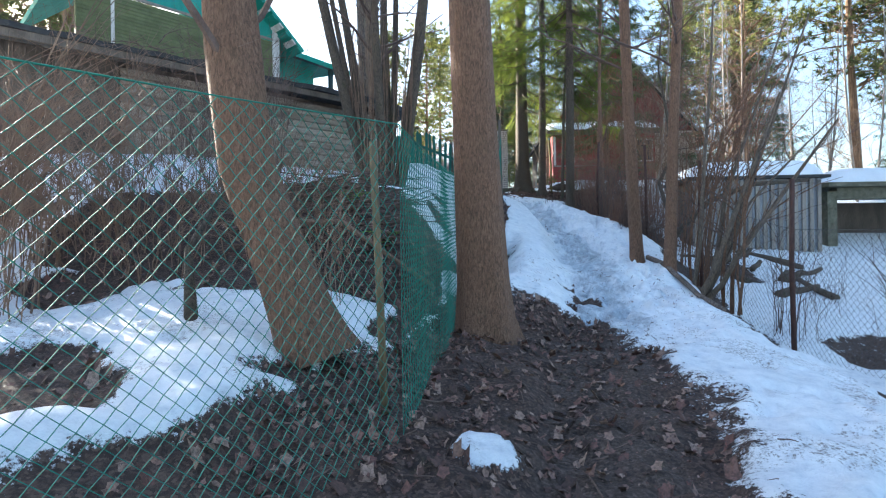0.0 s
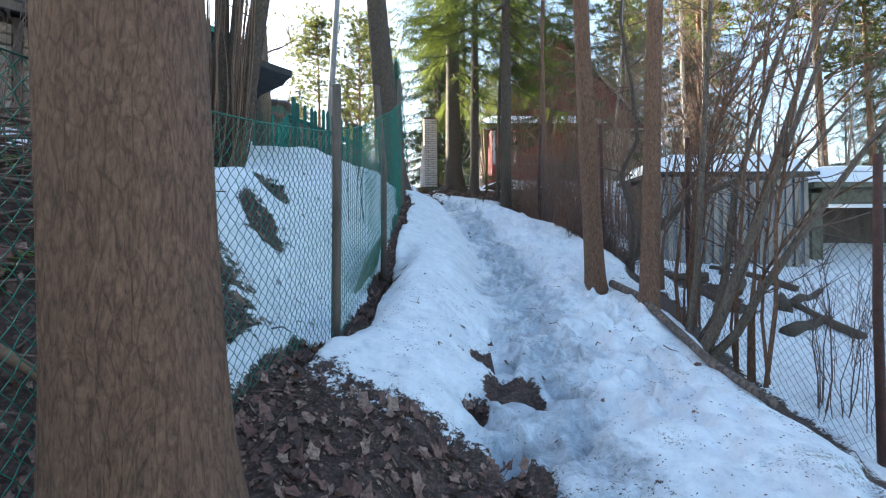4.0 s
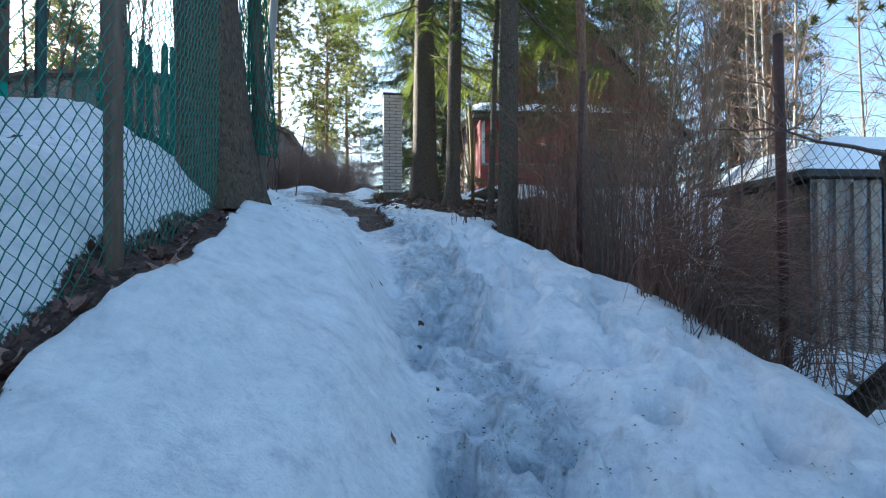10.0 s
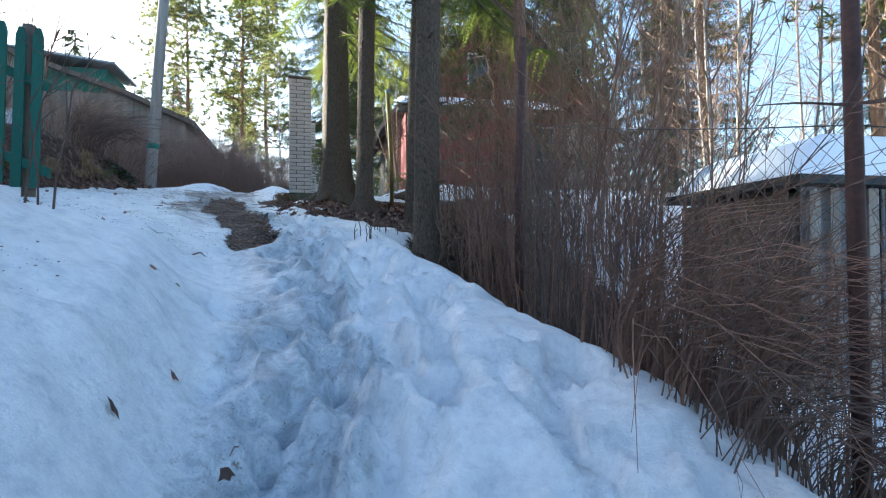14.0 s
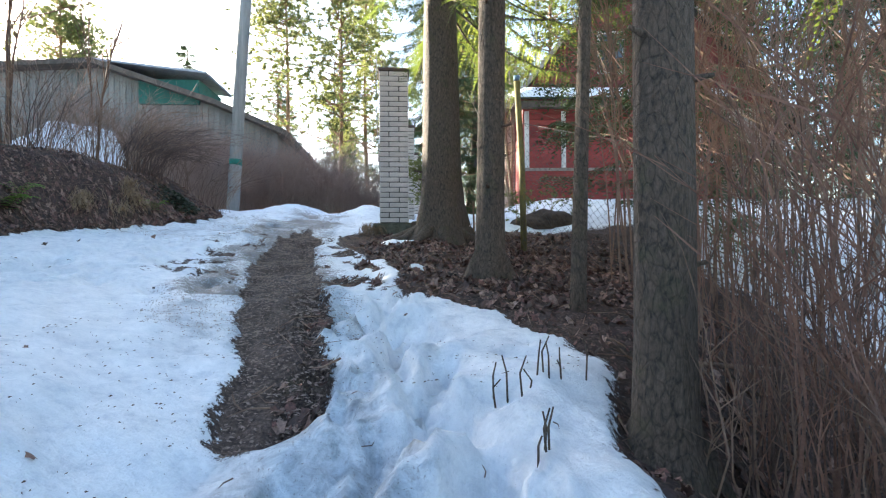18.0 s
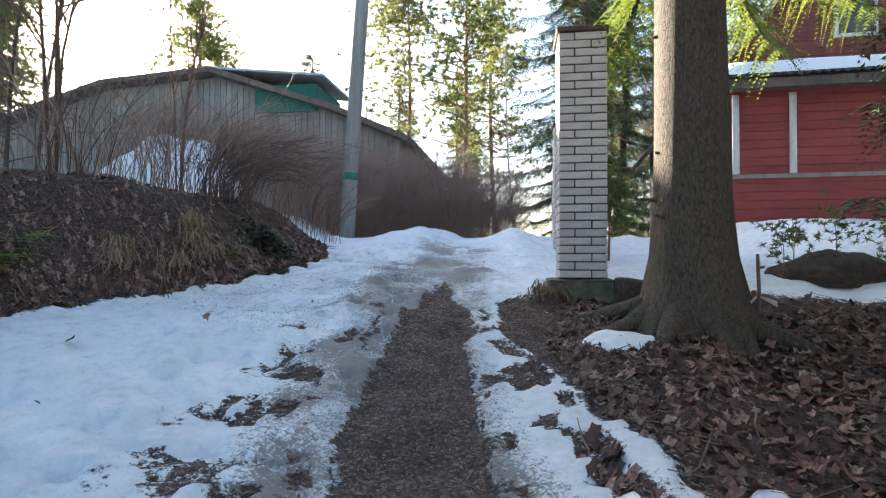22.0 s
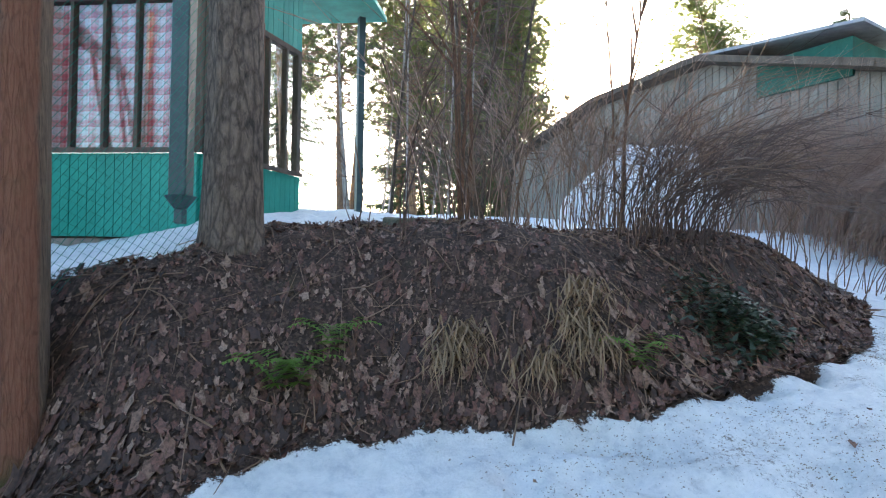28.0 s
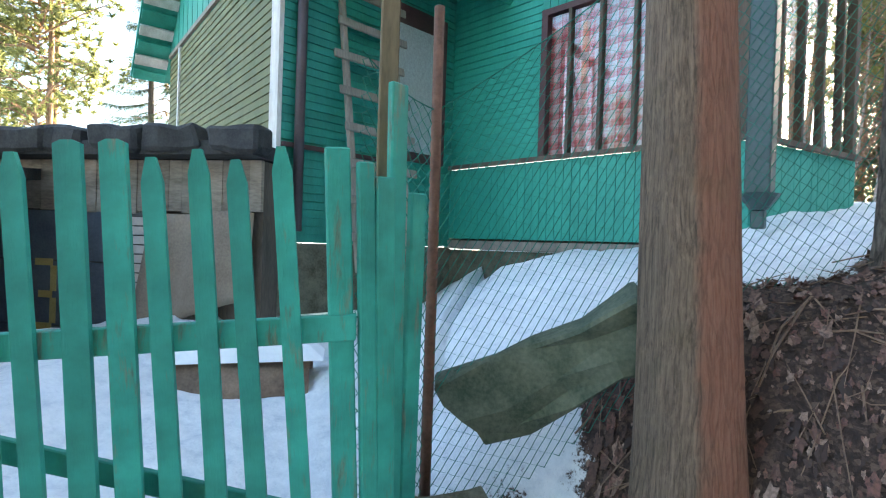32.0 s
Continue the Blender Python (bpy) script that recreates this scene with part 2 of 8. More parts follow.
def bark_build(dark, light, moss=0.0, vscale=1.0, plates=0.14, crack=0.2, stripe=None, stretch=0.09):
    def build(nt, bsdf):
        wv = nt.nodes.new("ShaderNodeVectorMath")
        wv.operation = "ADD"
        nz = node(nt, "ShaderNodeTexNoise", Scale=5.0, Detail=3.0)
        nt.links.new(coords(nt, (1, 1, 0.5)), nz.inputs["Vector"])
        sc = nt.nodes.new("ShaderNodeVectorMath")
        sc.operation = "SCALE"
        sc.inputs["Scale"].default_value = 0.05
        nt.links.new(nz.outputs["Color"], sc.inputs[0])
        nt.links.new(coords(nt, (1, 1, stretch)), wv.inputs[0])
        nt.links.new(sc.outputs[0], wv.inputs[1])
        v = wv.outputs[0]
        a = grain(nt, v, 38 * vscale, 8, 0.75, 0.6)
        b = grain(nt, coords(nt), 3.0, 4)
        flake = grain(nt, coords(nt, (1, 1, 0.45)), 70, 4, 0.7)
        col = ramp(nt, a, [(0.34, tuple(0.75 * d for d in dark)), (0.5, tuple((d + l) / 2 for d, l in zip(dark, light))), (0.64, light)])
        col = mix(nt, math_node(nt, "MULTIPLY", ramp(nt, b, [(0.42, (0, 0, 0)), (0.7, (1, 1, 1))]), 0.3), col, tuple(0.5 * c for c in light))
        col = mix(nt, math_node(nt, "MULTIPLY", ramp(nt, flake, [(0.5, (0, 0, 0)), (0.72, (1, 1, 1))]), 0.35), col, tuple(1.15 * c for c in light))
        if stripe:
            sp = nt.nodes.new("ShaderNodeSeparateXYZ")
            nt.links.new(coords(nt), sp.inputs[0])
            edge_n = math_node(nt, "MULTIPLY", math_node(nt, "SUBTRACT", b, 0.5), 0.16)
            sn = nt.nodes.new("ShaderNodeSeparateXYZ")
            nt.links.new(coords(nt, (1, 1, 1), "Normal"), sn.inputs[0])
            k = math_node(nt, "ADD", math_node(nt, "ADD", math_node(nt, "MULTIPLY", sn.outputs[0], stripe[0]), math_node(nt, "MULTIPLY", sn.outputs[1], stripe[1])), math_node(nt, "MULTIPLY", edge_n, 2.0))
            k = math_node(nt, "ADD", k, math_node(nt, "MULTIPLY", math_node(nt, "SUBTRACT", a, 0.5), 0.25))
            col = mix(nt, math_node(nt, "MULTIPLY", ramp(nt, k, [(0.82, (0, 0, 0)), (0.94, (1, 1, 1))]), 0.6), col, (0.30, 0.095, 0.05))
            low = math_node(nt, "ADD", sp.outputs[2], math_node(nt, "MULTIPLY", math_node(nt, "SUBTRACT", b, 0.5), 0.6))
            col = mix(nt, ramp(nt, low, [(0.12, (0.8, 0.8, 0.8)), (0.3, (0, 0, 0))]), col, (0.06, 0.075, 0.02))
        if moss:
            g = ramp(nt, grain(nt, coords(nt), 6.0, 5), [(0.55, (0, 0, 0)), (0.7, (1, 1, 1))])
            col = mix(nt, math_node(nt, "MULTIPLY", g, moss), col, (0.06, 0.075, 0.02))
        cr = node(nt, "ShaderNodeTexVoronoi", Scale=20 * vscale)
        cr.feature = "DISTANCE_TO_EDGE"
        nt.links.new(v, cr.inputs["Vector"])
        rough_edge = math_node(nt, "ADD", cr.outputs["Distance"], math_node(nt, "MULTIPLY", math_node(nt, "SUBTRACT", flake, 0.5), 0.12))
        edge = ramp(nt, rough_edge, [(0.0, (1 - crack, 1 - crack, 1 - crack)), (plates, (1, 1, 1))])
        col = mix(nt, 1.0, col, edge, "MULTIPLY")
        nt.links.new(col, bsdf.inputs["Base Color"])
        bsdf.inputs["Roughness"].default_value = 0.9
        h = math_node(nt, "ADD", math_node(nt, "MULTIPLY", edge, 0.9), math_node(nt, "ADD", math_node(nt, "MULTIPLY", a, 0.7), math_node(nt, "MULTIPLY", flake, 0.3)))
        bump(nt, bsdf, h, 0.9, 0.018)
    return build


def thin_green(name, dark, light, through, scale=3.0):
    """Needles and blades that let some sunlight through."""
    def build(nt, bsdf):
        col = ramp(nt, grain(nt, coords(nt), scale, 5), [(0.32, dark), (0.66, light)])
        nt.links.new(col, bsdf.inputs["Base Color"])
        bsdf.inputs["Roughness"].default_value = 0.65
        tr = nt.nodes.new("ShaderNodeBsdfTranslucent")
        nt.links.new(mix(nt, 0.6, col, through), tr.inputs["Color"])
        ms = nt.nodes.new("ShaderNodeMixShader")
        ms.inputs[0].default_value = 0.5
        nt.links.new(bsdf.outputs[0], ms.inputs[1])
        nt.links.new(tr.outputs[0], ms.inputs[2])
        nt.links.new(ms.outputs[0], nt.nodes["Material Output"].inputs[0])
    return material(name, build)


M_bark_spruce = material("spruce_bark", bark_build((0.034, 0.026, 0.019), (0.155, 0.112, 0.078), 0.35, 1.5, 0.1, 0.35, stretch=0.4))
M_bark_brown = material("alder_bark", bark_build((0.095, 0.049, 0.029), (0.27, 0.15, 0.09), 0.1, 1.9, 0.1, 0.25, stretch=0.28))
M_bark_alder = material("grey_alder_bark", bark_build((0.075, 0.055, 0.04), (0.22, 0.165, 0.12), 0.15, 1.7, 0.1, 0.25, stretch=0.3))
M_bark_red = material("red_stained_bark", bark_build((0.085, 0.056, 0.038), (0.28, 0.19, 0.13), 0.15, 2.2, 0.10, 0.22, (0.90, 0.44), 0.07))
M_bark_pale = material("pale_alder_bark", bark_build((0.17, 0.135, 0.085), (0.40, 0.33, 0.22), 0.1, 2.0, 0.08, 0.15))
M_bark_pine = material("pine_bark", bark_build((0.075, 0.055, 0.043), (0.29, 0.215, 0.17), 0.0, 0.85, 0.16, 0.5, stretch=0.3))
M_bark_far = material("far_bark", bark_build((0.10, 0.06, 0.035), (0.34, 0.20, 0.11), 0.0, 0.5))
M_twig = two_tone("brown_twigs", (0.05, 0.032, 0.025), (0.17, 0.11, 0.085), 6, 0.85, strength=0.2)
M_stem = two_tone("dry_stems", (0.10, 0.060, 0.040), (0.28, 0.18, 0.12), 5, 0.85, strength=0.2)
M_red_twig = two_tone("reddish_twigs", (0.085, 0.042, 0.03), (0.29, 0.16, 0.105), 6, 0.85, strength=0.2)
M_hedge = two_tone("hedge_twigs", (0.19, 0.12, 0.09), (0.46, 0.32, 0.25), 6, 0.85, strength=0.2)
M_straw = two_tone("dry_grass", (0.12, 0.08, 0.045), (0.33, 0.22, 0.13), 5, 0.85, strength=0.1)
M_needle_dark = thin_green("spruce_needles", (0.018, 0.032, 0.012), (0.06, 0.095, 0.03), (0.26, 0.31, 0.045))
# lighter, yellower copy of the spruce needles: sunlight put into the colour
M_needle_sun_tint = thin_green("sun_tinted_spruce_needles", (0.035, 0.055, 0.015), (0.13, 0.17, 0.04), (0.42, 0.46, 0.05))
M_needle_pine = thin_green("pine_needles", (0.045, 0.07, 0.028), (0.15, 0.17, 0.065), (0.30, 0.30, 0.08), 2.0)
M_fern = thin_green("fern_green", (0.06, 0.13, 0.02), (0.19, 0.31, 0.06), (0.25, 0.40, 0.06), 5.0)
M_snow = two_tone("roof_snow", (0.78, 0.80, 0.83), (0.88, 0.89, 0.90), 3, 0.6, strength=0.5, fine=30, dist=0.03)
M_brick = two_tone("white_silicate_brick", (0.48, 0.425, 0.385), (0.65, 0.575, 0.525), 9, 0.85, strength=0.35, vary=0.16)
M_mortar = two_tone("dark_mortar", (0.06, 0.055, 0.05), (0.13, 0.12, 0.11), 20, 0.95)
M_cap = two_tone("brown_cap_metal", (0.05, 0.03, 0.025), (0.11, 0.065, 0.05), 8, 0.55, strength=0.1)
M_concrete = two_tone("mossy_concrete", (0.05, 0.052, 0.03), (0.20, 0.185, 0.135), 7, 0.92, strength=0.8, dist=0.015)
M_teal = two_tone("teal_painted_wood", (0.012, 0.19, 0.145), (0.028, 0.33, 0.25), 4, 0.6, (1, 1, 0.25), 0.4, vary=0.2)
M_teal_bright = two_tone("bright_teal_panel", (0.012, 0.24, 0.18), (0.03, 0.36, 0.27), 3, 0.55, (1, 1, 0.3), 0.3)
# on the picket fence this darker green is backlit shade put into the colour
M_green_dark = two_tone("darkened_green_paint", (0.008, 0.07, 0.05), (0.02, 0.135, 0.10), 4, 0.7, (1, 1, 0.25), 0.4, vary=0.25)
M_olive = two_tone("olive_painted_board", (0.075, 0.088, 0.028), (0.15, 0.16, 0.065), 4, 0.7, strength=0.3, vary=0.15)
M_yellow = two_tone("yellow_board", (0.34, 0.25, 0.07), (0.55, 0.42, 0.16), 4, 0.7, vary=0.15)
M_white_old = two_tone("peeling_white_paint", (0.40, 0.37, 0.33), (0.72, 0.70, 0.67), 7, 0.7, (1, 1, 0.2), 0.6)
M_dark_wood = two_tone("weathered_dark_wood", (0.05, 0.04, 0.032), (0.16, 0.125, 0.095), 5, 0.9, (1, 1, 0.2), 0.6, vary=0.3)
M_grey_wood = two_tone("grey_weathered_wood", (0.16, 0.14, 0.12), (0.36, 0.31, 0.26), 5, 0.9, (1, 1, 0.15), 0.6, vary=0.25)
M_pole = two_tone("utility_pole_wood", (0.17, 0.16, 0.145), (0.36, 0.335, 0.30), 6, 0.9, (1, 1, 0.06), 0.6)
M_tar = two_tone("black_roofing_felt", (0.015, 0.015, 0.016), (0.06, 0.058, 0.055), 6, 0.85, strength=0.7, dist=0.02)
M_red_wood = two_tone("red_painted_siding", (0.17, 0.026, 0.024), (0.31, 0.06, 0.05), 4, 0.75, (0.3, 1, 1), 0.35, vary=0.12)
M_pink_brick = two_tone("pale_brick", (0.40, 0.30, 0.24), (0.60, 0.48, 0.38), 6, 0.9, vary=0.2)
M_slate = two_tone("asbestos_slate", (0.24, 0.25, 0.27), (0.44, 0.45, 0.47), 4, 0.9, (1, 1, 0.3), 0.4, vary=0.12)
M_rust = two_tone("rusty_pipe", (0.035, 0.016, 0.012), (0.095, 0.043, 0.032), 12, 0.85, strength=0.5)
M_wire_green = two_tone("green_coated_wire", (0.008, 0.11, 0.072), (0.016, 0.20, 0.14), 8, 0.65, strength=0.1)
M_wire_grey = two_tone("galvanised_wire", (0.05, 0.045, 0.04), (0.12, 0.105, 0.095), 8, 0.7, strength=0.1)
M_gutter = two_tone("dark_teal_pipe", (0.02, 0.045, 0.045), (0.05, 0.09, 0.09), 5, 0.5, strength=0.2)
M_brown_pipe = two_tone("brown_pipe", (0.05, 0.035, 0.04), (0.09, 0.065, 0.07), 5, 0.5, strength=0.2)
M_door_brown = two_tone("dark_brown_frame", (0.05, 0.02, 0.022), (0.10, 0.045, 0.045), 5, 0.6, strength=0.2)
M_hut = two_tone("pale_weathered_logs", (0.13, 0.105, 0.08), (0.40, 0.33, 0.26), 5, 0.9, (0.25, 0.25, 1), 0.6, vary=0.3)
M_barn = two_tone("weathered_barn_boards", (0.13, 0.125, 0.11), (0.33, 0.31, 0.27), 2, 0.9, (1, 1, 0.15), 0.5, vary=0.3)


# ---- building helpers ----
def part(name, bm, mat, parent=None, label="", smooth=False):
    me = bpy.data.meshes.new(name)
    bm.to_mesh(me)
    bm.free()
    me.materials.append(mat)
    if smooth:
        me.polygons.foreach_set("use_smooth", [True] * len(me.polygons))
    ob = new(name, me)
    if parent:
        ob.parent = parent
    if label:
        ob["label"] = label
    return ob


def raw(name, verts, faces, mat, parent=None, smooth=False):
    me = bpy.data.meshes.new(name)
    me.from_pydata(verts, [], faces)
    me.materials.append(mat)
    if smooth:
        me.polygons.foreach_set("use_smooth", [True] * len(me.polygons))
    ob = new(name, me)
    if parent:
        ob.parent = parent
    return ob


def thing(name, x, y, z, label, category, group="", rz=0.0, kind=""):
    e = new(name)
    e.matrix_world = pose(x, y, z, 0, 0, rz)
    return tagged(e, label, category, group, kind)


def box(bm, x0, y0, z0, x1, y1, z1, m=None, bevel=0.0):
    r = bmesh.ops.create_cube(bm, size=1.0, matrix=Matrix.Translation(((x0 + x1) / 2, (y0 + y1) / 2, (z0 + z1) / 2)) @ Matrix.Diagonal((abs(x1 - x0), abs(y1 - y0), abs(z1 - z0), 1)))
    vs = r["verts"]
    if bevel:
        es = list({e for v in vs for e in v.link_edges})
        got = bmesh.ops.bevel(bm, geom=es, offset=bevel, segments=1, affect="EDGES")
        vs = list({v for f in got["faces"] for v in f.verts} | {v for v in vs if v.is_valid})
    if m:
        bmesh.ops.transform(bm, matrix=m, verts=vs)
    return vs


def block(x0, y0, z0, x1, y1, z1, bevel=0.0, m=None):
    bm = bmesh.new()
    box(bm, x0, y0, z0, x1, y1, z1, m, bevel)
    return bm


def tube_into(V, F, pts, radii, sides=6):
    """Adds a tube along pts to the lists V and F."""
    n0 = len(V)
    pts = [Vector(p) for p in pts]
    for i, p in enumerate(pts):
        d = (pts[min(i + 1, len(pts) - 1)] - pts[max(i - 1, 0)])
        d = d.normalized() if d.length > 1e-6 else Vector((0, 0, 1))
        a = d.cross(Vector((0, 1, 0)) if abs(d.y) < 0.9 else Vector((1, 0, 0))).normalized()
        b = d.cross(a)
        for k in range(sides):
            w = 2 * math.pi * k / sides
            V.append(p + (a * math.cos(w) + b * math.sin(w)) * radii[i])
    for i in range(len(pts) - 1):
        for k in range(sides):
            q, q2 = n0 + i * sides + k, n0 + i * sides + (k + 1) % sides
            F.append((q, q2, q2 + sides, q + sides))
    F.append(tuple(n0 + k for k in range(sides))[::-1])
    F.append(tuple(n0 + (len(pts) - 1) * sides + k for k in range(sides)))


def tube(name, pts, radii, mat, parent=None, sides=10):
    V, F = [], []
    if not isinstance(radii, (list, tuple)):
        radii = [radii] * len(pts)
    tube_into(V, F, pts, radii, sides)
    return raw(name, V, F, mat, parent, smooth=True)


# ---- lie of the land ----
def lerp(table):
    xs, ys = zip(*table)
    return lambda v: np.interp(v, xs, ys)


path_x = lerp([(-6, -0.6), (0, 0.35), (2.4, 0.75), (5.4, 1.55), (7.3, 2.0), (9.6, 2.35), (11.1, 2.5), (13.4, 2.3), (15.4, 2.0), (17, 1.65), (19, 1.25), (22, 0.95), (28, 0.7), (60, 0.5)])
path_z = lerp([(-8, -0.12), (0.8, 0.0), (2.8, 0.15), (4.75, 0.25), (6.4, 0.45), (7.4, 0.6), (8.7, 0.87), (9.8, 1.06), (11.6, 1.52), (12.7, 1.86), (14.2, 2.17), (15.7, 2.48), (16.8, 2.72), (18.65, 2.98), (20.5, 3.25), (23, 3.62), (25.5, 3.95), (28, 4.12), (31, 4.0), (45, 3.2), (120, 2.0), (400, 0.0)])
fence_x = lerp([(-4, -4.0), (0.3, -1.6), (1.3, -0.95), (2.4, -0.22), (4.9, 0.12), (6.8, 0.64), (8.76, 0.93), (10.57, 1.17), (12.3, 1.15), (15.4, 0.1)])
berm = lerp([(0, 0.1), (3.2, 0.15), (4.9, 0.15), (6.0, 0.35), (8.7, 0.43), (10.5, 0.7), (11.9, 0.66), (13.5, 0.55), (15, 0.3), (17, 0.06), (40, 0.05)])
foot_rise = lerp([(15.5, 0.0), (17.5, 0.12), (22, 0.12), (24, 0.06), (27, 0.0)])
yard_rise = lerp([(-4, 0.15), (3, 0.2), (4, 0.25), (5, 0.5), (6, 0.8), (7.5, 0.85), (9, 0.66), (10.5, 0.32), (12, 0.28), (13.5, 0.6), (15, 0.75), (16.5, 0.2), (17.5, 0.0), (60, 0.0)])
yard_run = lerp([(4, 1.3), (7.5, 1.4), (9, 0.8), (10.3, 0.45), (12.0, 0.45), (12.8, 1.3)])
bank_foot = lerp([(13, -3.0), (15.5, -2.6), (17.0, -2.5), (17.6, -2.3), (18.0, -1.88), (18.35, -1.55), (18.7, -1.38), (19.2, -1.45), (19.8, -1.3), (20.3, -0.98), (20.7, -0.72), (21.6, -0.62), (22.6, -0.6), (23.6, -0.95), (25, -1.8), (27, -2.4), (60, -2.4)])
bank_rise = lerp([(14, 0.55), (16.0, 0.65), (17.5, 0.85), (18.2, 1.0), (19.4, 1.12), (20.4, 0.98), (21.5, 0.76), (22.5, 0.68), (24.5, 0.5), (27, 0.5), (60, 0.5)])
right_edge = lerp([(-4, 2.2), (3, 2.6), (6.5, 3.1), (9, 3.66), (11, 4.18), (12.2, 4.05), (13.4, 3.72), (15, 3.5), (17, 4.3), (20, 4.6), (60, 5)])
right_drop = lerp([(-4, 0.35), (4, 0.45), (6.6, 0.75), (11, 0.85), (14, 0.9), (16.5, 0.6), (18.5, 0.35), (20.5, -0.1), (24, -0.35), (60, -0.3)])


strip_half = lerp([(15, 0.2), (16, 0.26), (17, 0.28), (18.5, 0.32), (19.5, 0.29), (20.3, 0.25), (21.2, 0.13)])
litter_edge = lerp([(12.5, 4.0), (13.4, 3.75), (14.0, 3.52), (14.9, 3.3), (15.6, 3.5), (16.0, 3.5), (16.5, 3.15), (16.75, 2.8), (17.1, 2.5), (17.9, 2.35), (18.6, 2.2), (19.2, 2.0), (19.9, 1.7), (20.6, 1.55), (21.5, 1.8)])


def smooth_step(a, b, v):
    t = np.clip((v - a) / (b - a), 0, 1)
    return t * t * (3 - 2 * t)


def vnoise(x, y, scale, seed=0):
    """Smooth value noise, -1 to 1."""
    x, y = np.asarray(x, float) * scale + seed * 17.3, np.asarray(y, float) * scale + seed * 9.1
    xi, yi = np.floor(x), np.floor(y)
    fx, fy = x - xi, y - yi
    fx, fy = fx * fx * (3 - 2 * fx), fy * fy * (3 - 2 * fy)

    def h(a, b):
        s = np.sin(a * 127.1 + b * 311.7 + seed * 74.7) * 43758.5453
        return (s - np.floor(s)) * 2 - 1
    return (h(xi, yi) * (1 - fx) + h(xi + 1, yi) * fx) * (1 - fy) + (h(xi, yi + 1) * (1 - fx) + h(xi + 1, yi + 1) * fx) * fy


def land(x, y):
    """Height of the bare ground."""
    x, y = np.asarray(x, float), np.asarray(y, float)
    px, pz = path_x(y), path_z(y)
    u = px - x
    w = np.maximum(px - fence_x(np.clip(y, -4, 15.4)), 0.5)
    z = pz + berm(y) * (0.5 * smooth_step(0.2, 0.5, u / w) + 0.5 * smooth_step(0.3, 1.0, u / w))
    z = z + foot_rise(y) * smooth_step(0.7, 2.8, u)
    v = np.maximum(fence_x(np.clip(y, -4, 15.4)) - x, 0)
    w2 = fence_x(np.clip(y, -4, 15.4)) - x
    z = z - 0.3 * smooth_step(-0.45, -0.05, w2) * smooth_step(1.3, 0.5, w2) * smooth_step(6.2, 7.2, y) * smooth_step(9.6, 8.8, y)
    z = z + yard_rise(y) * smooth_step(0.0, 1.0, v / yard_run(y)) + np.where(y < 17, 0.03, 0.0) * np.minimum(v, 20) + 0.5 * smooth_step(1.5, 6.0, v) * smooth_step(6.5, 9.5, y) * smooth_step(15.5, 13.5, y)
    f = bank_foot(y) - x
    on = smooth_step(15.2, 17.6, y)
    z = z + on * (bank_rise(y) * smooth_step(-0.1, 1.2, f) + 0.09 * np.clip(f - 1.2, 0, 9))
    z = z - 0.5 * np.exp(-(((x + 4.4) / 1.3) ** 2 + ((y - 12.9) / 1.3) ** 2)) + 0.2 * smooth_step(-2.3, -3.0, x) * smooth_step(16.7, 17.3, y) * smooth_step(18.3, 17.6, y) * smooth_step(-6.0, -4.5, x)
    r = x - right_edge(y)
    z = z - right_drop(y) * smooth_step(-0.35, 1.3, r)
    z = z - smooth_step(0, 6, r) * np.where(y < 18, 0.25, 0.0) * smooth_step(-6, 6, 18 - y)
    return z


SNOW_EDGE = 0.5


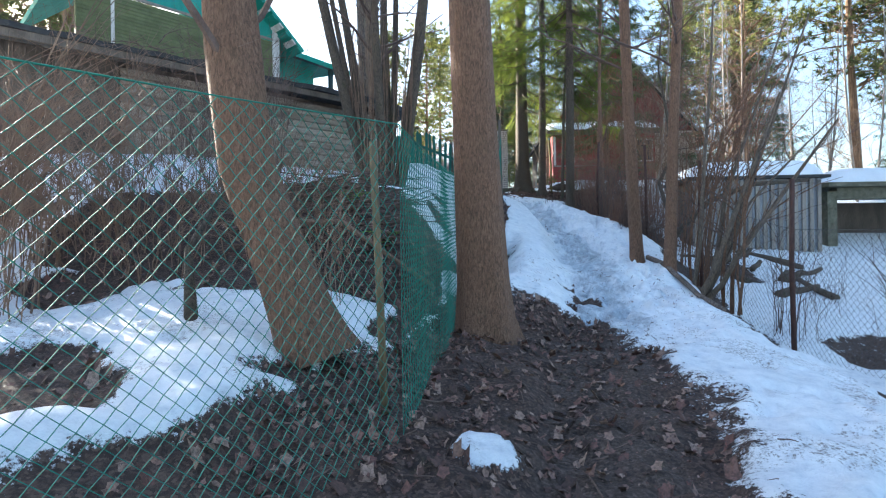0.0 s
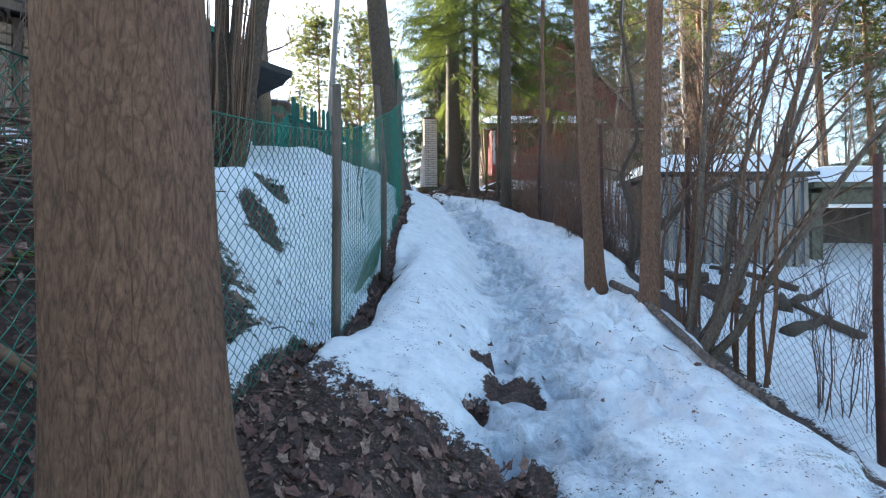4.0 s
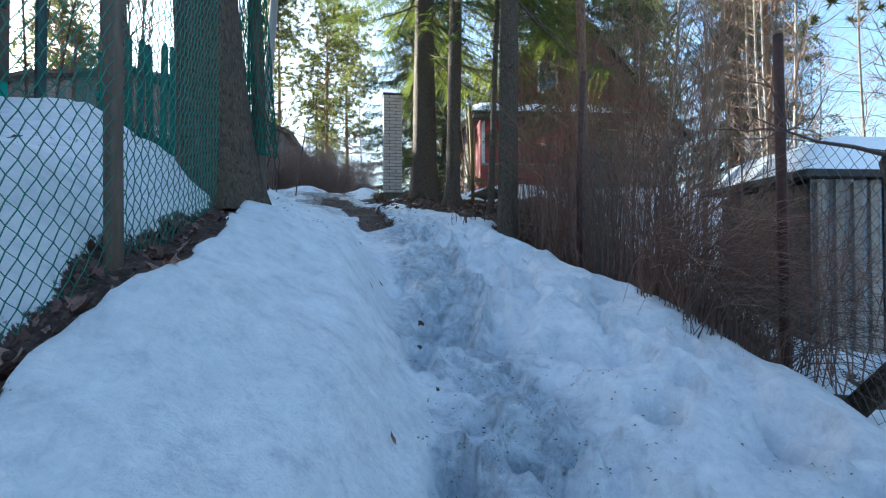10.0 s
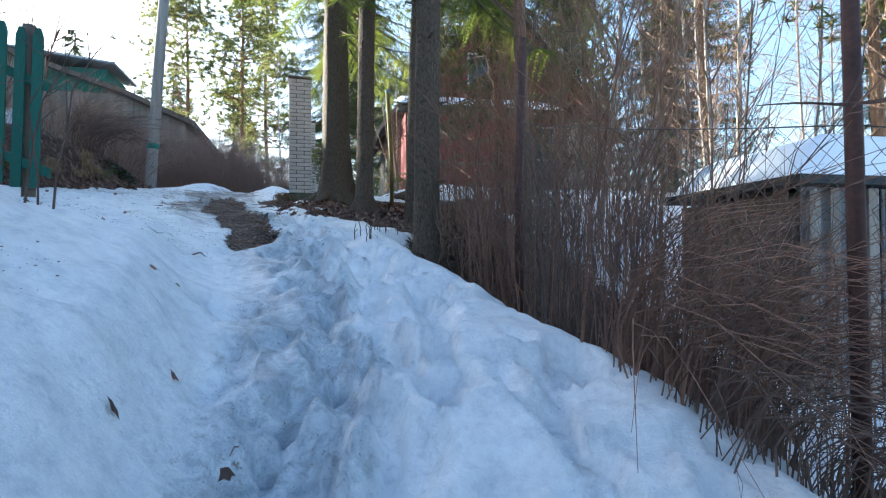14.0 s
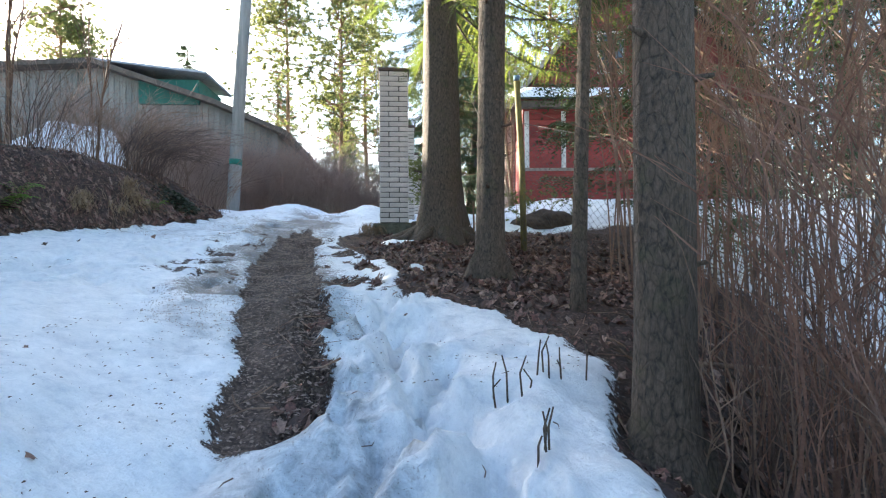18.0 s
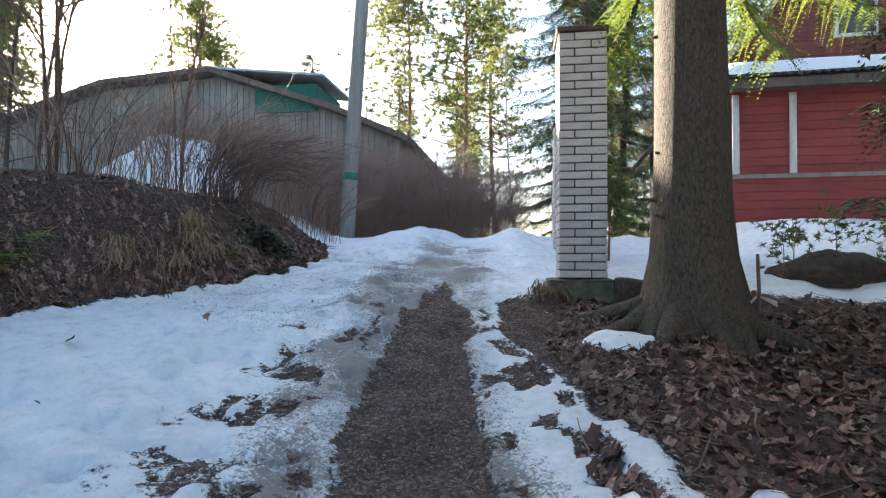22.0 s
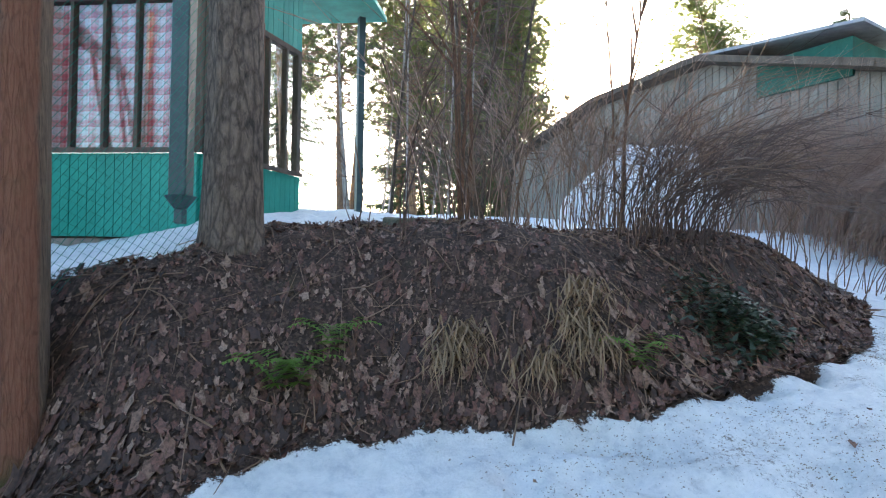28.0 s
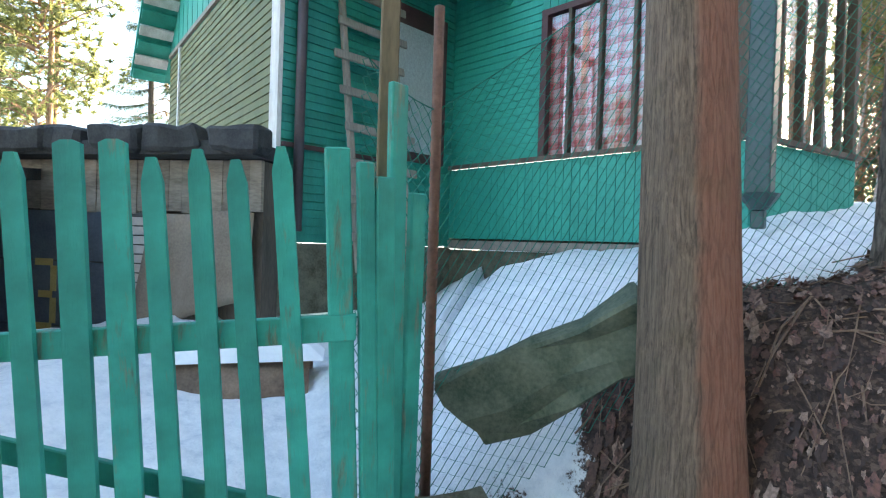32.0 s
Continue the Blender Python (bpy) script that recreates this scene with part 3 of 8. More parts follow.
def covers(x, y):
    """How much snow, ice and leaf litter lie at a place."""
    x, y = np.asarray(x, float), np.asarray(y, float)
    d = x - path_x(y)
    n1, n2 = vnoise(x, y, 1.1, 1), vnoise(x, y, 3.1, 2)
    n = 0.6 * n1 + 0.4 * n2
    snow = np.ones_like(d)
    leaf = np.ones_like(d)
    ice = np.zeros_like(d)

    def dirt(m):
        nonlocal snow
        snow = np.minimum(snow, 1 - m)
    fx = fence_x(np.clip(y, -4, 15.4))
    # trodden start below the first tree
    start = smooth_step(6.1, 5.2, y + 0.5 * n1 + 0.5 * smooth_step(1.1, 1.9, x)) * smooth_step(1.0, 0.2, d + 0.25 * n2 - 0.1 * (3 - y))
    dirt(start * smooth_step(-1.8, -1.3, d) * smooth_step(0.12, 0.22, np.hypot(x - 0.15, y - 2.4) + 0.08 * n2))
    for cx, cy, q in ((1.14, 5.66, 0.16), (1.72, 6.4, 0.17), (1.6, 6.85, 0.1), (1.45, 6.2, 0.09)):
        dirt(smooth_step(q * 1.5, q * 0.6, np.hypot(x - cx, (y - cy) * 0.8) + 0.12 * n2))
    # foot of the fence
    near = smooth_step(0.17, 0.07, np.abs(x - fx - 0.03) * 1.4 + 0.08 * n2)
    dirt(near * smooth_step(12.6, 12.0, y))
    # yard below the brush heap
    yard = smooth_step(0.1, 0.5, fx - x) * smooth_step(8.6, 7.0, y + 0.8 * n1)
    v = fx - x
    dirt(smooth_step(0.0, 0.3, v) * smooth_step(0.85, 0.5, v + 0.4 * n) * smooth_step(3.9, 3.4, y + 0.4 * n2))
    dirt(smooth_step(1.9, 1.4, np.hypot((x + 1.6) * 0.7, y - 5.75) + 0.6 * n) * smooth_step(0.15, 0.5, v + 0.3 * n2) * smooth_step(8.0, 7.2, y + 0.6 * smooth_step(-1.0, 0.0, x)) * smooth_step(4.25, 4.6, y + 0.3 * n2))
    for cx, cy, q in ((0.0, 7.8, 0.26), (-0.1, 8.4, 0.2)):
        dirt(smooth_step(q * 1.4, q * 0.7, np.hypot(x - cx, y - cy) + 0.15 * n2))
    dirt(smooth_step(1.2, 0.8, np.hypot(x + 1.15, y - 9.3) + 0.4 * n))
    dirt(yard * smooth_step(0.15, 0.4, n) * smooth_step(-6.5, -5.2, x) * smooth_step(0.0, 1.0, y))
    # cleared gravel strip
    wide = strip_half(y)
    strip = smooth_step(wide + 0.12, wide - 0.12, np.abs(d - 0.02 + 0.06 * n2)) * smooth_step(14.9, 15.5, y + 0.4 * n2) * smooth_step(21.6, 21.0, y + 0.3 * n1)
    dirt(strip)
    leaf = np.where(strip > 0.3, 0.25, leaf)
    leaf = np.where((start > 0.4) & (np.abs(d) < 0.35), 0.3, leaf)
    # litter round the spruces, broken snow between it and the strip
    e = x - litter_edge(y)
    sp = smooth_step(-0.12, 0.14, e + 0.22 * n) * smooth_step(12.9, 13.5, y + 0.3 * n2) * smooth_step(21.4, 20.7, y) * smooth_step(6.5, 5.5, x)
    for cx, cy, qx, qy in ((2.42, 19.6, 0.2, 0.2), (2.63, 17.86, 0.11, 0.1), (2.2, 18.5, 0.1, 0.06)):
        sp = sp * smooth_step(0.75, 1.15, np.hypot((x - cx) / qx, (y - cy) / qy) + 0.3 * n2)
    dirt(sp)
    dirt(0.66 * smooth_step(-0.12, 0.3, vnoise(x, y, 5.5, 41) + 0.6 * vnoise(x, y, 13.0, 42)) * smooth_step(0.25, 0.4, d) * smooth_step(0.1, -0.1, e) * smooth_step(16.2, 17.6, y) * smooth_step(21.2, 20.5, y))
    dirt(0.62 * smooth_step(0.02, 0.4, vnoise(x, y, 5.0, 43) + 0.6 * vnoise(x, y, 12.0, 44)) * smooth_step(-0.3, -0.42, d) * smooth_step(-1.35, -0.7, d + 0.3 * n1) * smooth_step(16.6, 18.0, y) * smooth_step(21.5, 20.3, y))
    # bank on the left
    f = bank_foot(y) - x
    deep = np.interp(y, (17.5, 18.0, 18.5, 19.4, 20.3, 21.3), (0.6, 1.0, 1.5, 1.8, 2.2, 2.5))
    bank = smooth_step(-0.05, 0.15, f + 0.12 * n) * smooth_step(deep, deep - 0.35, f + 0.3 * n1) * smooth_step(17.45, 17.85, y - 0.3 * (f - 0.6) + 0.2 * n2) * smooth_step(24.8, 23.9, y + 0.3 * n1)
    dirt(bank)
    # rubble by the gate
    dirt(smooth_step(0.5, 0.26, np.hypot(x + 2.2, y - 17.2) + 0.2 * n))
    # edge of the drop on the right
    r = x - right_edge(y)
    dirt(0.95 * smooth_step(0.12, 0.3, r + 0.2 * n2) * smooth_step(1.1, 0.7, r + 0.3 * n1) * smooth_step(15, 13.5, y))
    # rubbish-strewn low ground
    dirt(0.75 * smooth_step(0.35, 0.6, n1) * smooth_step(1.0, 2.0, r) * smooth_step(7.5, 6.4, x) * smooth_step(0.5, 1.5, y) * smooth_step(24, 22, y))
    # ice on the trodden path
    ice = smooth_step(0.62, 0.16, np.abs(d - 0.1 + 0.16 * n1)) * smooth_step(4.6, 5.4, y) * smooth_step(16.5, 15.2, y) * 0.7
    ice = np.maximum(ice, 0.62 * smooth_step(0.75, 0.45, np.abs(d + 0.1) + 0.1 * n1) * smooth_step(15.0, 16.5, y) * smooth_step(26, 22.5, y))
    ice = np.maximum(ice, 0.38 * smooth_step(1.9, 0.9, np.abs(d + 0.6) + 0.3 * n1) * smooth_step(18.5, 20, y) * smooth_step(25, 22.5, y))
    ice = np.maximum(ice, 0.42 * smooth_step(0.2, 0.8, n) * smooth_step(8, 6, y))
    return snow, ice, leaf


def grime(x, y):
    """How dirty the old snow is: beside the cleared strip and on the yard drive."""
    x, y = np.asarray(x, float), np.asarray(y, float)
    d = x - path_x(y)
    n1, n2 = vnoise(x, y, 1.3, 31), vnoise(x, y, 3.7, 32)
    g = smooth_step(1.15, 0.35, np.abs(d + 0.15) + 0.3 * n1) * smooth_step(15.2, 17.5, y) * smooth_step(26.5, 23.5, y + n1)
    g = np.maximum(g, 0.6 * smooth_step(-0.5, 0.5, n1 + n2) * smooth_step(0.5, 1.6, y - 19.5 + n1) * smooth_step(25.5, 23.8, y + 0.6 * n1) * smooth_step(2.2, 1.2, np.abs(d + 0.5) + 0.4 * n2))
    g = np.maximum(g, 0.5 * smooth_step(0.6, 0.2, np.abs(d)) * smooth_step(5, 6.5, y) * smooth_step(16, 14, y))
    g = np.maximum(g, 0.6 * smooth_step(7.5, 5.0, y + n1) * smooth_step(0.1, 0.6, n2 + 0.3))
    return g * (0.75 + 0.25 * n2)


def ground_z(x, y):
    """Height of the finished ground, snow included."""
    x, y = np.asarray(x, float), np.asarray(y, float)
    z = land(x, y)
    snow, ice, _ = covers(x, y)
    near = smooth_step(60, 30, np.hypot(x, y - 12))
    d = x - path_x(y)
    lump = 0.05 * vnoise(x, y, 0.9, 5) + 0.03 * vnoise(x, y, 2.6, 6) + 0.02 * vnoise(x, y, 6.5, 7) + 0.013 * vnoise(x, y, 12, 8)
    groove = -0.05 * smooth_step(0.5, 0.1, np.abs(d)) * smooth_step(4.5, 6, y) * smooth_step(16.5, 14.5, y)
    trod = smooth_step(0.1, 0.35, d) * smooth_step(1.6, 1.1, d) * smooth_step(5.5, 7, y) * smooth_step(17, 15, y)
    dents = -0.085 * trod * smooth_step(0.25, 0.75, vnoise(x, y, 3.4, 11)) + 0.02 * trod * vnoise(x, y, 4.6, 12)
    steps = -0.03 * smooth_step(0.2, 0.7, vnoise(x, y, 3.0, 13)) * smooth_step(0.45, 0.2, np.abs(d)) * smooth_step(5, 6, y)
    ridge = 0.17 * (np.exp(-((d + 0.9) / 0.5) ** 2) + np.exp(-((d - 0.85) / 0.4) ** 2)) * smooth_step(22.8, 25, y) * smooth_step(33, 29, y)
    return z + ridge + near * (lump + groove + dents + steps + (0.055 - 0.03 * smooth_step(15, 16.5, y)) * smooth_step(0.3, 0.6, snow))


def gz(x, y):
    return float(ground_z(x, y))


def axis(lo, hi, step, far, n):
    core = np.arange(lo, hi + step / 2, step)
    if not n:
        return core
    grow = np.cumsum(np.geomspace(step * 1.3, far / 4, n))
    return np.concatenate([(lo - grow)[::-1], core, hi + grow])


def footprints(X, Y):
    """Old boot prints sunk into the soft snow beside the icy track."""
    rs = np.random.RandomState(4)
    out = np.zeros_like(X)
    for _ in range(460):
        y = rs.uniform(5.6, 17.0)
        k = rs.rand()
        x = float(path_x(y)) + (rs.uniform(0.15, 1.45) if k < 0.72 else rs.uniform(-0.3, 0.3))
        if y > 13.5:
            x = float(path_x(y)) + rs.uniform(0.1, 0.9)
        if x > float(right_edge(y)) - 0.25:
            continue
        a = rs.normal(0.05, 0.35)
        i0, i1 = np.searchsorted(X[0], (x - 0.35, x + 0.35))
        j0, j1 = np.searchsorted(Y[:, 0], (y - 0.35, y + 0.35))
        gx, gy = X[j0:j1, i0:i1] - x, Y[j0:j1, i0:i1] - y
        u, w = gx * math.cos(a) + gy * math.sin(a), -gx * math.sin(a) + gy * math.cos(a)
        q = np.hypot(u / rs.uniform(0.06, 0.12), w / rs.uniform(0.11, 0.19))
        deep = rs.uniform(0.03, 0.095) * (0.75 if y > 13.5 else 1.0)
        out[j0:j1, i0:i1] += -deep * smooth_step(1.15, 0.8, q) + 0.18 * deep * smooth_step(1.9, 1.3, q) * smooth_step(1.0, 1.3, q)
    # thaw pocks in the crusted snow left of the cleared strip and on the low start
    for _ in range(420):
        if rs.rand() < 0.75:
            y = rs.uniform(16.8, 23.8)
            x = float(path_x(y)) + rs.uniform(-2.1, -0.25)
        else:
            y = rs.uniform(1.5, 8.0)
            x = float(path_x(y)) + rs.uniform(-0.2, 1.6)
        i0, i1 = np.searchsorted(X[0], (x - 0.25, x + 0.25))
        j0, j1 = np.searchsorted(Y[:, 0], (y - 0.25, y + 0.25))
        gx, gy = X[j0:j1, i0:i1] - x, Y[j0:j1, i0:i1] - y
        q = np.hypot(gx / rs.uniform(0.05, 0.11), gy / rs.uniform(0.05, 0.12))
        out[j0:j1, i0:i1] += -rs.uniform(0.018, 0.055) * smooth_step(1.3, 0.5, q)
    return out


def build_ground():
    xs = np.concatenate([np.arange(-5.0, -0.9, 0.08), axis(-0.9, 4.3, 0.036, 1, 0), np.arange(4.36, 6.4, 0.08)])
    lo, hi = np.cumsum(np.geomspace(0.1, 125, 34)), np.cumsum(np.geomspace(0.1, 125, 34))
    xs = np.concatenate([(xs[0] - lo)[::-1], xs, xs[-1] + hi])
    X, Y = np.meshgrid(xs, axis(0.8, 24.6, 0.042, 500, 40))
    Z = ground_z(X, Y) + footprints(X, Y)
    ny, nx = X.shape
    me = bpy.data.meshes.new("ground")
    co = np.stack([X, Y, Z], -1).reshape(-1, 3)
    i = np.arange(nx * ny).reshape(ny, nx)
    q = np.stack([i[:-1, :-1], i[:-1, 1:], i[1:, 1:], i[1:, :-1]], -1).reshape(-1, 4)
    me.vertices.add(len(co))
    me.vertices.foreach_set("co", co.ravel())
    me.loops.add(q.size)
    me.loops.foreach_set("vertex_index", q.ravel().astype(np.int32))
    me.polygons.add(len(q))
    me.polygons.foreach_set("loop_start", np.arange(0, q.size, 4, dtype=np.int32))
    me.polygons.foreach_set("use_smooth", np.ones(len(q), dtype=bool))
    me.update(calc_edges=True)
    att = me.attributes.new("cover", "FLOAT_COLOR", "POINT")
    s, c, l = covers(X, Y)
    att.data.foreach_set("color", np.stack([s, c, l, grime(X, Y)], -1).astype(np.float32).ravel())
    me.materials.append(M_ground)
    tagged(new("ground", me), "snow-covered sloping ground with an icy trodden path, leaf litter and bare gravel", "ground", kind="structure")


build_ground()
# ---- trees ----
def trunk_path(base, top, bend=0.1, n=9, seed=0):
    rnd = random.Random(seed)
    b, t = Vector(base), Vector(top)
    side = Vector((rnd.uniform(-1, 1), rnd.uniform(-1, 1), 0)).normalized() * bend
    return [b.lerp(t, i / (n - 1)) + side * math.sin(math.pi * i / (n - 1)) for i in range(n)]


def trunk(parent, pts, r0, r1, mat, flare=1.5, sides=14, seed=0, name="trunk"):
    """A tapered trunk with a flared, ribbed foot and a slightly uneven girth."""
    rnd = random.Random(seed)
    ph = [rnd.uniform(0, 6.28) for _ in range(3)]
    fine = []
    for i in range(len(pts) - 1):
        k = 6 if i == 0 else 3
        fine += [pts[i].lerp(pts[i + 1], j / k) for j in range(k)]
    fine.append(pts[-1])
    L = sum((fine[i + 1] - fine[i]).length for i in range(len(fine) - 1))
    V, F, s = [], [], 0.0
    for i, p in enumerate(fine):
        if i:
            s += (p - fine[i - 1]).length
        d = (fine[min(i + 1, len(fine) - 1)] - fine[max(i - 1, 0)]).normalized()
        a = d.cross(Vector((0, 1, 0))).normalized()
        b = d.cross(a)
        r = r0 + (r1 - r0) * s / L
        fl = 1 + (flare - 1) * math.exp(-s / (1.1 * r0))
        for k in range(sides):
            w = 2 * math.pi * k / sides
            q = r * fl * (1 + 0.05 * math.sin(2 * w + ph[0] + s) + 0.05 * (1 + 4 * (fl - 1)) * math.sin(5 * w + ph[1]) + 0.02 * math.sin(9 * w + ph[2] + 3 * s))
            V.append(p + (a * math.cos(w) + b * math.sin(w)) * q)
    for i in range(len(fine) - 1):
        for k in range(sides):
            q, q2 = i * sides + k, i * sides + (k + 1) % sides
            F.append((q, q2, q2 + sides, q + sides))
    return raw(name, V, F, mat, parent, smooth=True)


def branchy(V, F, start, direction, length, radius, rnd, depth, droop=0.0, sides=4, spread=0.8):
    pts, p, d = [Vector(start)], Vector(start), Vector(direction).normalized()
    n = 5
    for i in range(n):
        d = (d + Vector((rnd.gauss(0, 0.16), rnd.gauss(0, 0.16), rnd.gauss(0, 0.12) - droop))).normalized()
        p = p + d * length / n
        pts.append(p.copy())
    tube_into(V, F, pts, [radius * (1 - 0.75 * i / n) for i in range(n + 1)], sides)
    if depth:
        for _ in range(rnd.randint(2, 4)):
            i = rnd.randint(1, n - 1)
            q = (pts[i + 1] - pts[i]).normalized()
            o = Vector((rnd.uniform(-1, 1), rnd.uniform(-1, 1), rnd.uniform(-0.3, 0.8))).normalized()
            branchy(V, F, pts[i], q * (1 - spread * 0.5) + o * spread, length * rnd.uniform(0.4, 0.65), radius * 0.5, rnd, depth - 1, droop, 3, spread)


def spray_into(V, F, root, direction, length, width, rnd, needles=9, hang=0.35):
    """A flat spray of narrow needle leaves along a twig."""
    d = Vector(direction).normalized()
    side = d.cross(Vector((0, 0, 1)))
    side = side.normalized() if side.length > 0.1 else Vector((1, 0, 0))
    for i in range(needles):
        s = (i + 0.5) / needles
        c = Vector(root) + d * length * s - Vector((0, 0, hang * length * s * s))
        for sg in (-1, 1):
            w = width * (1.1 - s) * rnd.uniform(0.6, 1.3)
            tip = c + side * sg * w + d * w * 0.7 + Vector((0, 0, rnd.uniform(-0.6, 0.15) * w))
            t = d * length / needles * 0.75
            n0 = len(V)
            V.extend((c - t * 0.5, c + t * 0.6, tip))
            F.append((n0, n0 + 1, n0 + 2))


def spruce_mesh(seed, height, first, reach, rows=26, dens=1.0, fine=False, clear=0.0):
    """Crown of a spruce: whorls of drooping boughs with hanging sprays."""
    rnd = random.Random(seed)
    V, F, BV, BF = [], [], [], []
    for r in range(rows):
        z = first + (height - first) * (r / rows) ** 0.95
        k = reach * (1 - (z - first) / (height - first + 0.6)) ** 0.8 * rnd.uniform(0.75, 1.1) + 0.15
        for b in range(rnd.randint(6, 8)):
            if r < 3 and rnd.random() < 0.3:
                continue
            a = rnd.uniform(0, 6.28)
            out = Vector((math.cos(a), math.sin(a), 0))
            if z < first + clear and out.x < -0.3:
                continue
            pts = [Vector((0, 0, z)) + out * k * s + Vector((0, 0, -0.55 * k * s + 0.28 * k * s * s * s)) for s in (0, 0.25, 0.5, 0.75, 1.0)]
            tube_into(BV, BF, pts, [0.022, 0.017, 0.013, 0.008, 0.004], 3)
            for s in np.linspace(0.22, 1.0, int(6 + 10 * k * dens)):
                i = min(int(s * 4), 3)
                p = pts[i].lerp(pts[i + 1], s * 4 - i)
                for sg in (-1, 1):
                    q = out * 0.5 + Vector((-out.y, out.x, 0)) * sg * rnd.uniform(0.5, 1.1) + Vector((0, 0, rnd.uniform(-0.9, -0.1)))
                    spray_into(V, F, p, q, rnd.uniform(0.25, 0.55) * min(1, 0.5 + 0.4 * k), 0.045 if fine else 0.085, rnd, 13 if fine else 7)
    return V, F, BV, BF


def pine_crown(seed, height, first, reach, n=70, size=1.0, clumps=9):
    rnd = random.Random(seed)
    V, F, BV, BF = [], [], [], []
    for i in range(n):
        s = rnd.random() ** 0.7
        z = first + (height - first) * s
        a = rnd.uniform(0, 6.28)
        k = reach * (1.0 - 0.55 * s) * rnd.uniform(0.3, 1.15)
        tip = Vector((math.cos(a) * k, math.sin(a) * k, z + rnd.uniform(-0.1, 0.5) * k))
        root = Vector((0, 0, z))
        mid = root.lerp(tip, 0.55) + Vector((0, 0, rnd.uniform(-0.15, 0.2)))
        tube_into(BV, BF, [root, mid, tip], [0.045, 0.028, 0.01], 3)
        for _ in range(clumps):
            c = mid.lerp(tip, rnd.uniform(0.0, 1.15)) + Vector((rnd.gauss(0, 0.32), rnd.gauss(0, 0.32), rnd.gauss(0.05, 0.16))) * size
            for _ in range(20):
                d = Vector((rnd.gauss(0, 1), rnd.gauss(0, 1), rnd.gauss(0.25, 0.8))).normalized() * rnd.uniform(0.10, 0.26) * size
                e = d.cross(Vector((rnd.gauss(0, 1), rnd.gauss(0, 1), rnd.gauss(0, 1)))).normalized() * 0.02 * size
                n0 = len(V)
                V.extend((c + e, c - e, c + d))
                F.append((n0, n0 + 1, n0 + 2))
    return V, F, BV, BF


def place_trunk(name, x, y, r, label, mat, lean=(0, 0), height=9.0, seed=0, flare=1.5, r1=None, group="", bend=0.12):
    z = min(gz(x + dx, y + dy) for dx in (-r, 0, r * 1.3) for dy in (-r, 0, r)) - 0.05
    t = thing(name, x, y, z, label, "tree", group)
    pts = trunk_path((0, 0, 0), (lean[0], lean[1], height), bend, 9, seed)
    trunk(t, pts, r, r1 or r * 0.5, mat, flare, 16, seed)
    return t, pts


def bare_crown(t, pts, seed, first=0.35, n=16, length=1.6, radius=0.03, mat=None, depth=2):
    rnd = random.Random(seed)
    V, F = [], []
    for i in range(n):
        s = first + (0.98 - first) * i / n
        k = s * (len(pts) - 1)
        p = pts[int(k)].lerp(pts[min(int(k) + 1, len(pts) - 1)], k - int(k))
        a = rnd.uniform(0, 6.28)
        branchy(V, F, p, (math.cos(a), math.sin(a), rnd.uniform(0.3, 1.1)), length * rnd.uniform(0.6, 1.2) * (1.15 - 0.5 * s), radius * (1.2 - s * 0.6), rnd, depth)
    return raw("crown", V, F, mat or M_twig, t)


# the first tree, by the fence
first_tree, pts = place_trunk("old_tree", 0.37, 4.75, 0.215, "thick brown-barked tree trunk beside the green mesh fence", M_bark_brown, (-0.1, 0.0), 12, 3, 1.55)
bare_crown(first_tree, pts, 3, 0.3, 14, 1.8, 0.03)
# double trunk inside the fence
tree = thing("leaning_tree", -0.75, 3.2, gz(-0.75, 3.2) - 0.06, "leaning brown tree with a bent trunk behind the mesh fence", "tree")
pts = [Vector(q) for q in ((0, 0, 0), (-0.2, 0.02, 0.55), (-0.42, 0.05, 1.15), (-0.52, 0.1, 1.9), (-0.62, 0.2, 3.0), (-0.9, 0.4, 5.0), (-1.3, 0.7, 8.0))]
trunk(tree, pts, 0.185, 0.07, M_bark_brown, 1.35, 16, 5)
trunk(tree, trunk_path((-0.4, 0.1, 1.1), (-1.15, 0.15, 6.5), 0.12, 7, 6), 0.125, 0.05, M_bark_brown, 1.0, 12, 7, "fork")
bare_crown(tree, pts, 5, 0.45, 10, 1.6, 0.03)
# two slim trunks on the right of the path
for x, y, r, lean, sd in ((3.22, 8.92, 0.105, (-0.1, 0.1), 11), (3.40, 8.1, 0.09, (0.85, 0.6), 12)):
    t, pts = place_trunk("alder_tree", x, y, r, "slim brown alder trunk standing at the edge of the snowy path", M_bark_brown, lean, 10, sd, 1.35, group="alders by the path")
    bare_crown(t, pts, sd, 0.33, 18, 1.6, 0.025)
# tree wrapped in green net at the end of the fence
t, pts = place_trunk("oak_tree", 1.08, 12.05, 0.20, "grey-brown trunk wrapped in green garden netting", M_bark_spruce, (-0.6, 0.3), 10, 13, 1.35)
bare_crown(t, pts, 13, 0.4, 12, 1.8, 0.03)
